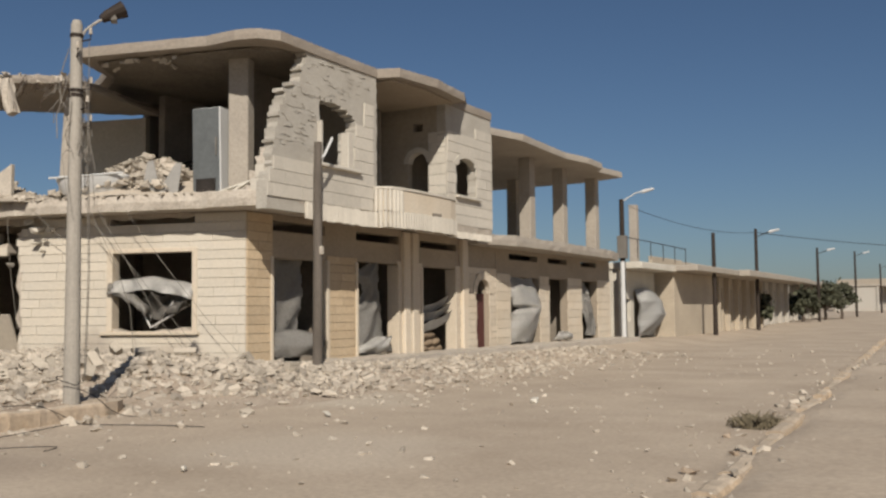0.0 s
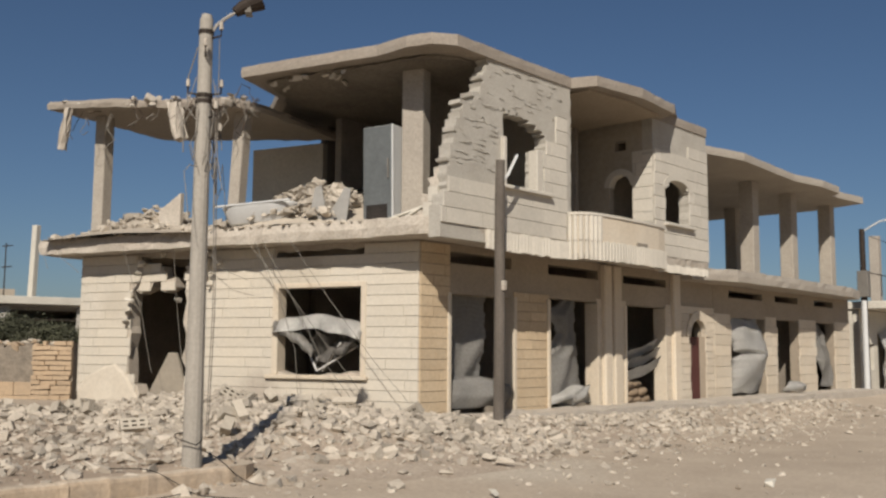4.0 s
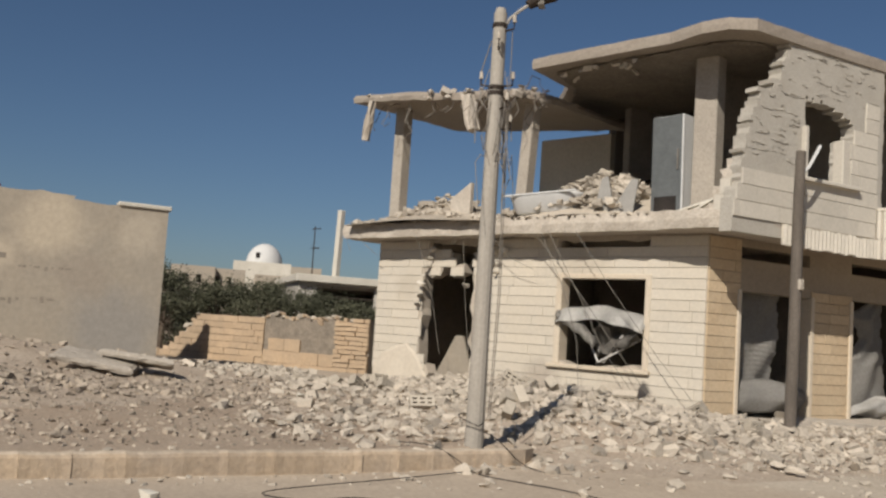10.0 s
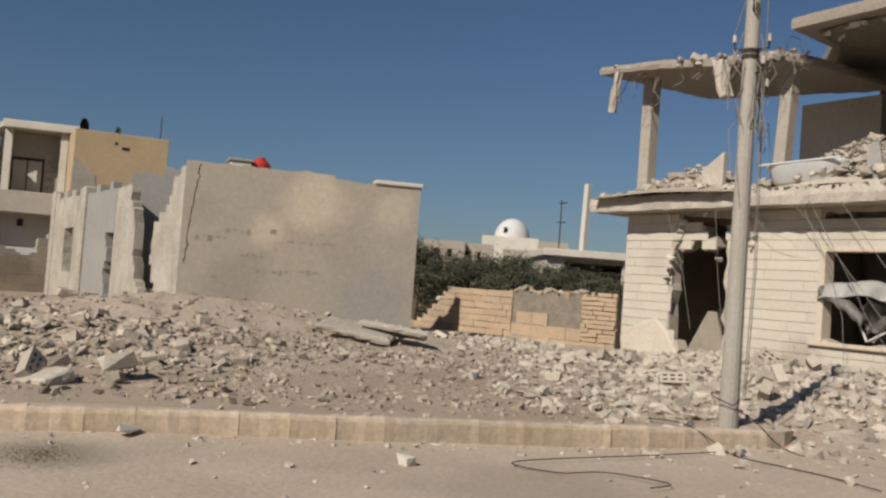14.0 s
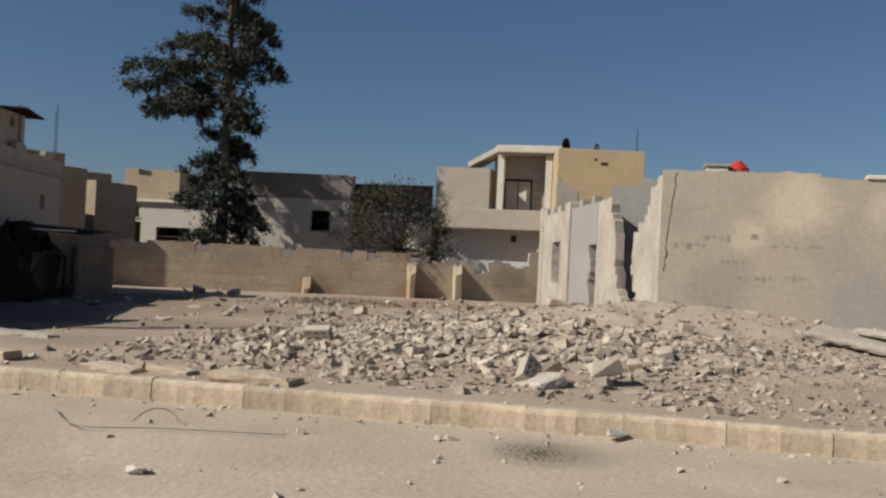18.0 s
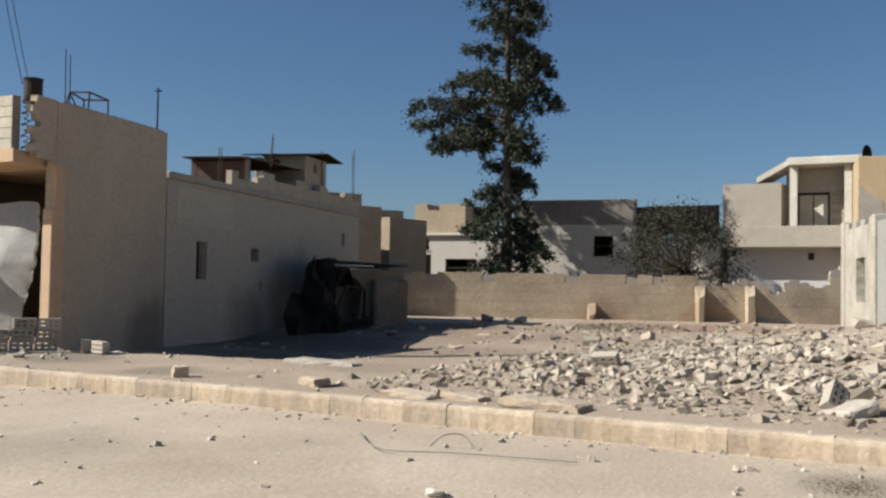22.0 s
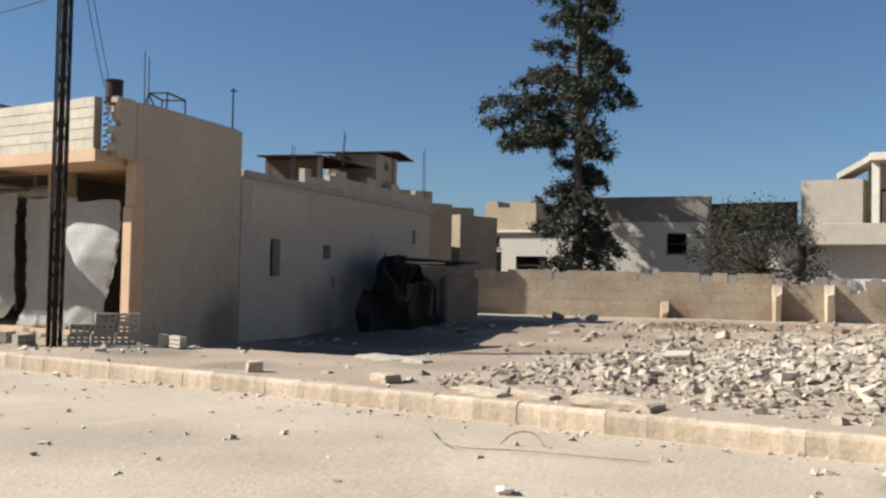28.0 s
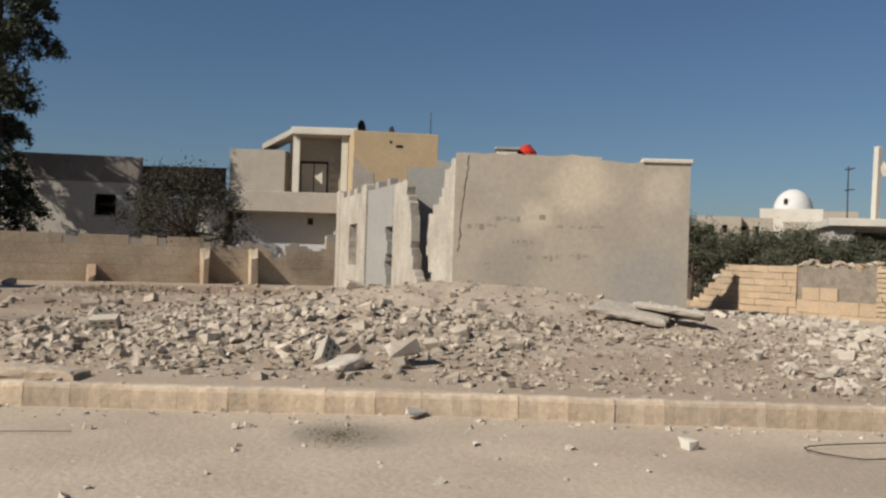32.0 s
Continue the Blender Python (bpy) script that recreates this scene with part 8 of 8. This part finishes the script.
for k in range(260):
    s = urn.uniform(-0.6, 9.3)
    x, y = sp(s, urn.uniform(0.45, 0.68))
    up_pl.append((x, y, 4.03, urn.uniform(0.03, 0.1), urn.uniform(1, 2)))
lumps("rubble_heap", up_pl, RUBBLE, "rubble lying on the exposed upper floor", "rubble")
mound = bmesh.new()
for (sc, oc, rs, ro, h) in ((2.9, -1.1, 2.2, 1.6, 0.98), (7.0, -0.6, 2.1, 1.5, 0.68)):
    g2 = [[None] * 9 for _ in range(9)]
    for i in range(9):
        for j in range(9):
            a, b = (i / 4 - 1), (j / 4 - 1)
            x, y = sp(sc + a * rs, oc + b * ro)
            g2[i][j] = mound.verts.new((x, y, 4.035 + h * math.exp(-2.2 * (a * a + b * b)) - (0.06 if max(abs(a), abs(b)) == 1 else 0)))
    for i in range(8):
        for j in range(8):
            mound.faces.new((g2[i][j], g2[i][j + 1], g2[i + 1][j + 1], g2[i + 1][j]))
tagged(link("dust_mound", mound, RUBBLE), "dusty core of the rubble upstairs", "rubble", kind="stuff")
x, y = sp(6.05, 0.1)
bm = boxm(-0.3, 0.3, -0.06, 0.06, 0, 0.9, 0.01)
for v in bm.verts:
    if v.co.z > 0.3 and v.co.x > 0:
        v.co.z -= 0.35
tagged(link("wall_stump", bm, BROKEN), "tilted stump of wall on the exposed floor", "wall").matrix_world = pose(x, y, 4.05, 0, 0, SAZ + 90)


def hollow_block(x, y, z, rx, ry, rz, l=0.4, h=0.2, d=0.15, cells=3, label="hollow concrete block lying in the rubble", group="loose hollow blocks"):
    key = ("hollow", l, h, d, cells)
    if key not in SLABS:
        t = 0.045
        w = (l - t * (cells + 1)) / cells
        holes = [(t + k * (w + t), t + k * (w + t) + w, t, h / 2 - t / 2) for k in range(cells)] + [(t + k * (w + t), t + k * (w + t) + w, h / 2 + t / 2, h - t) for k in range(cells)]
        bm = masonry(cuts(0, l, 9, *[v for o in holes for v in o[:2]]), cuts(0, h, 9, *[v for o in holes for v in o[2:]]), d, lambda s, zz: not inside(s, zz, holes))
        bmesh.ops.translate(bm, verts=bm.verts[:], vec=(-l / 2, d / 2, -h / 2))
        me = bpy.data.meshes.new("hollow_block")
        bm.to_mesh(me)
        bm.free()
        me.materials.append(BLOCK)
        SLABS[key] = me
    ob = new("hollow_block", SLABS[key])
    ob.matrix_world = pose(x, y, z, rx, ry, rz)
    return tagged(ob, label, "concrete block", group)


brn = random.Random(23)
spots = [(brn.uniform(-20, -9.6), brn.uniform(6.8, 12.4)) for _ in range(40)] + [(brn.uniform(-16, -11.2), brn.uniform(-5.5, -1.0)) for _ in range(4)] + [(brn.uniform(-11.6, -9.2), brn.uniform(13, 22)) for _ in range(16)]
for x, y in spots:
    if in_wall(x, y) or (y > 6 and side_w(x, y) < 0.25):
        continue
    hollow_block(x, y, ground_z(x, y) + 0.11, brn.uniform(-50, 50), brn.uniform(-35, 35), brn.uniform(0, 360), brn.choice((0.4, 0.4, 0.28)))
for k in range(8):
    c, lv = k % 3, k // 3
    hollow_block(-12.45 + 0.33 * c - 0.02 * lv, -15.1 - 0.27 * c + 0.02 * lv, ground_z(-12.2, -15.2) + 0.10 + 0.205 * lv, 0, 0, -39 + 6 * (k % 2), label="hollow block in a small stack by the power pole", group="stacked hollow blocks")
for x, y, r in ((-12.85, -14.3, 10), (-12.5, -14.1, 50), (-10.95, -16.1, 5), (-11.2, -17.0, 30), (-12.4, -13.6, 75)):
    hollow_block(x, y, ground_z(x, y) + 0.12, 0, 0, r, label="loose hollow block on the pavement", group="stacked hollow blocks")
# larger lumps that can be told apart
lrn = random.Random(37)
for k in range(170):
    if k < 80:
        x, y = lrn.uniform(-15.5, -10.8), lrn.uniform(-5.6, 4.8)
        mt, lab = RUBBLE_GREY if k % 2 else LOT_BLOCK, "angular lump of grey concrete on the lot heap"
        if lot_w(x, y) < 0.4:
            continue
    else:
        s, o = lrn.uniform(-0.8, 7.0), lrn.uniform(0.6, 3.0)
        x, y = sp(s, o)
        mt, lab = RUBBLE, "pale broken stone below the side wall"
        if x > -9.3:
            continue
    sz = lrn.uniform(0.10, 0.23) if k < 80 else lrn.uniform(0.10, 0.20)
    rock_thing("rubble_lump", x, y, ground_z(x, y) + sz * 0.18, sz, mt, lab, "rubble lump", "large lumps", 1.0, k)


def flat_slab(x, y, z, l, w, h, rx, ry, rz, label, seed, material=BROKEN):
    bm = bmesh.new()
    rnd = random.Random(seed)
    pts = [(-l / 2, -w / 2), (0, -w / 2 * rnd.uniform(0.8, 1.1)), (l / 2, -w / 2 * rnd.uniform(0.5, 1)), (l / 2 * rnd.uniform(0.8, 1.1), w / 2 * rnd.uniform(0.5, 1)), (0, w / 2), (-l / 2 * rnd.uniform(0.7, 1), w / 2 * rnd.uniform(0.6, 1))]
    pts = dense(pts, 0.14)
    ring = [[bm.verts.new((px * f + rnd.uniform(-0.012, 0.012), py * f + rnd.uniform(-0.012, 0.012), pz + rnd.uniform(-0.01, 0.01))) for px, py in pts] for f, pz in ((0.93, 0.0), (1.0, h * 0.35), (0.98, h * 0.8), (0.88, h), (0.5, h * 1.05))]
    for ra, rb in zip(ring, ring[1:]):
        for i in range(len(pts)):
            bm.faces.new((ra[i], ra[(i + 1) % len(pts)], rb[(i + 1) % len(pts)], rb[i]))
    bm.faces.new(ring[0][::-1])
    bm.faces.new(ring[-1])
    ob = tagged(link("concrete_slab", bm, material), label, "concrete slab", "broken slabs")
    ob.matrix_world = pose(x, y, z, rx, ry, rz)


flat_slab(-17.3, 3.6, ground_z(-17.3, 3.6) + 0.14, 1.4, 0.8, 0.12, 12, 9, 70, "broken slab lying on the heap before the tall wall", 1, CONCRETE)
flat_slab(-17.2, 4.35, ground_z(-17.2, 4.35) + 0.16, 1.3, 0.7, 0.12, -12, 6, 60, "broken slab tipped over a second one", 2, CONCRETE)
flat_slab(-10.25, -5.9, ground_z(-10.25, -5.9) - 0.03, 0.75, 0.4, 0.09, 2, 3, 80, "flat pale slab lying behind the kerb", 3, KERB)
flat_slab(-10.4, -5.2, ground_z(-10.4, -5.2) - 0.03, 0.6, 0.4, 0.10, -3, 4, 70, "flat pale slab lying behind the kerb", 4, KERB)
flat_slab(-10.12, -4.1, ground_z(-10.12, -4.1) - 0.03, 0.95, 0.45, 0.14, 0, 3, 88, "thick pale slab lying behind the kerb", 5, KERB)
flat_slab(-11.3, -1.0, ground_z(-11.3, -1.0) - 0.05, 0.62, 0.5, 0.14, 16, -8, 40, "large grey slab tilted on the heap", 6)
rock_thing("rubble_lump", -11.5, -0.3, 0.5, 0.32, RUBBLE, "upright jagged block on the heap", "rubble lump", "large lumps", 1.0, 5)
flat_slab(-10.5, -7.5, ground_z(-10.5, -7.5) - 0.03, 0.5, 0.3, 0.14, 0, 0, 60, "pale slab by the kerb", 8, KERB)
flat_slab(-10.3, -9.7, ground_z(-10.3, -9.7) - 0.03, 0.3, 0.25, 0.18, 0, 0, 40, "pale stone cube by the kerb", 9, KERB)
flat_slab(-13.5, -9.5, ground_z(-13.5, -9.5) - 0.03, 1.6, 0.4, 0.1, 0, 0, 80, "long flat slab on the bare earth", 10, CONCRETE)
for k, (x, y, s) in enumerate(((-9.45, -0.14, 0.24), (-6.45, -3.5, 0.12), (-8.37, 2.3, 0.14), (-5.2, 4.0, 0.1), (-6.9, 8.5, 0.16), (-5.0, 11.5, 0.14), (-15.1, 6.5, 0.18))):
    rock_thing("white_stone", x, y, ground_z(x, y) + s * 0.3, s, WHITEWASH, "white chunk of stone on the dusty ground", "stone", "white stones", 0.4, k, 1.6)
for k, (x, y, s) in enumerate(((-10.25, -18.9, 0.45), (-10.6, -24.5, 0.4), (-1.3, 8.6, 0.22), (-1.0, 5.9, 0.3), (-1.2, 12.5, 0.25), (-0.9, 7.2, 0.25))):
    rock_thing("dark_clod", x, y, ground_z(x, y) + s * 0.1, s * 0.5, EARTH, "dark clod of earth and stone at the kerb", "clod", "clods", 0.4, k + 3)


def weed(x, y, r, h, n, seed, label):
    rng = np.random.default_rng(seed)
    a, q = rng.random(n) * 6.28, rng.random(n) ** 0.6 * r
    bx, by = x + np.cos(a) * q, y + np.sin(a) * q * 0.6
    vs, fs = [], []
    for i in range(n):
        z0 = ground_z(bx[i], by[i]) - 0.01
        lean = rng.normal(0, 0.5, 2)
        hh = h * (0.4 + 0.6 * rng.random()) * (1 - 0.5 * q[i] / r)
        d = rng.random() * 3.14
        wx, wy = math.cos(d) * 0.006, math.sin(d) * 0.006
        k = len(vs)
        vs += [(bx[i] - wx, by[i] - wy, z0), (bx[i] + wx, by[i] + wy, z0), (bx[i] + lean[0] * hh * 0.5 + wx, by[i] + lean[1] * hh * 0.5 + wy, z0 + hh * 0.7), (bx[i] + lean[0] * hh, by[i] + lean[1] * hh, z0 + hh)]
        fs += [(k, k + 1, k + 2), (k, k + 2, k + 3)]
    me = bpy.data.meshes.new("weeds")
    me.from_pydata(vs, [], fs)
    me.materials.append(DRY_GRASS)
    tagged(new("weeds", me), label, "weeds", kind="stuff")


weed(-8.5, -0.75, 0.7, 0.03, 2600, 1, "low grey-green weeds growing in the street")
weed(-1.15, 9.6, 0.4, 0.28, 380, 2, "dry weeds at the opposite kerb")
weed(-30, -10, 4.0, 0.25, 900, 3, "dry reddish weeds before the boundary wall")

# cables on the ground
cab = thing("fallen_cables", "black cables lying over the kerb and the street", "cables")
for pts in ([(-10.2, 5.6, 0.26), (-9.75, 5.9, 0.27), (-9.5, 6.1, 0.14), (-9.3, 6.2, 0.03), (-8.9, 6.2, 0.03), (-8.1, 6.5, 0.03), (-7.4, 6.6, 0.03)],
            [(-9.9, 6.5, 0.5), (-9.65, 6.75, 0.35), (-9.5, 7.0, 0.1), (-9.1, 7.05, 0.04), (-8.9, 7.3, 0.04), (-9.1, 7.6, 0.05), (-9.7, 7.9, 0.1)],
            [(-9.3, 6.2, 0.04), (-9.0, 5.1, 0.03), (-8.5, 3.4, 0.03), (-8.0, 3.6, 0.03), (-8.05, 4.1, 0.03), (-7.6, 4.5, 0.03), (-7.4, 4.2, 0.03)],
            [(-8.5, -5.5, 0.03), (-7.8, -4.8, 0.03), (-8.0, -4.1, 0.03), (-8.2, -3.0, 0.03)],
            [(-8.2, -4.5, 0.03), (-8.3, -4.4, 0.13), (-8.4, -4.25, 0.13), (-8.35, -4.1, 0.03)]):
    sm = []
    ext = [pts[0]] + pts + [pts[-1]]
    for i in range(1, len(ext) - 2):
        p0, p1, p2, p3 = (Vector(v) for v in ext[i - 1:i + 3])
        for q in range(6):
            t = q / 6
            sm.append(0.5 * (2 * p1 + (p2 - p0) * t + (2 * p0 - 5 * p1 + 4 * p2 - p3) * t * t + (3 * p1 - p0 - 3 * p2 + p3) * t * t * t))
    part("cable", tubem(sm + [Vector(pts[-1])], 0.006, 0.006, 5), BLACK if pts[0][1] > 5.5 else PALE_WIRE, cab)
part("cable_loop", tubem([(-9.86 + 0.16 * math.cos(a), 6.50 + 0.16 * math.sin(a), 0.5 + 0.12 * math.sin(a * 0.5)) for a in [i * 0.45 for i in range(15)]], 0.007, 0.007, 5), BLACK, cab)
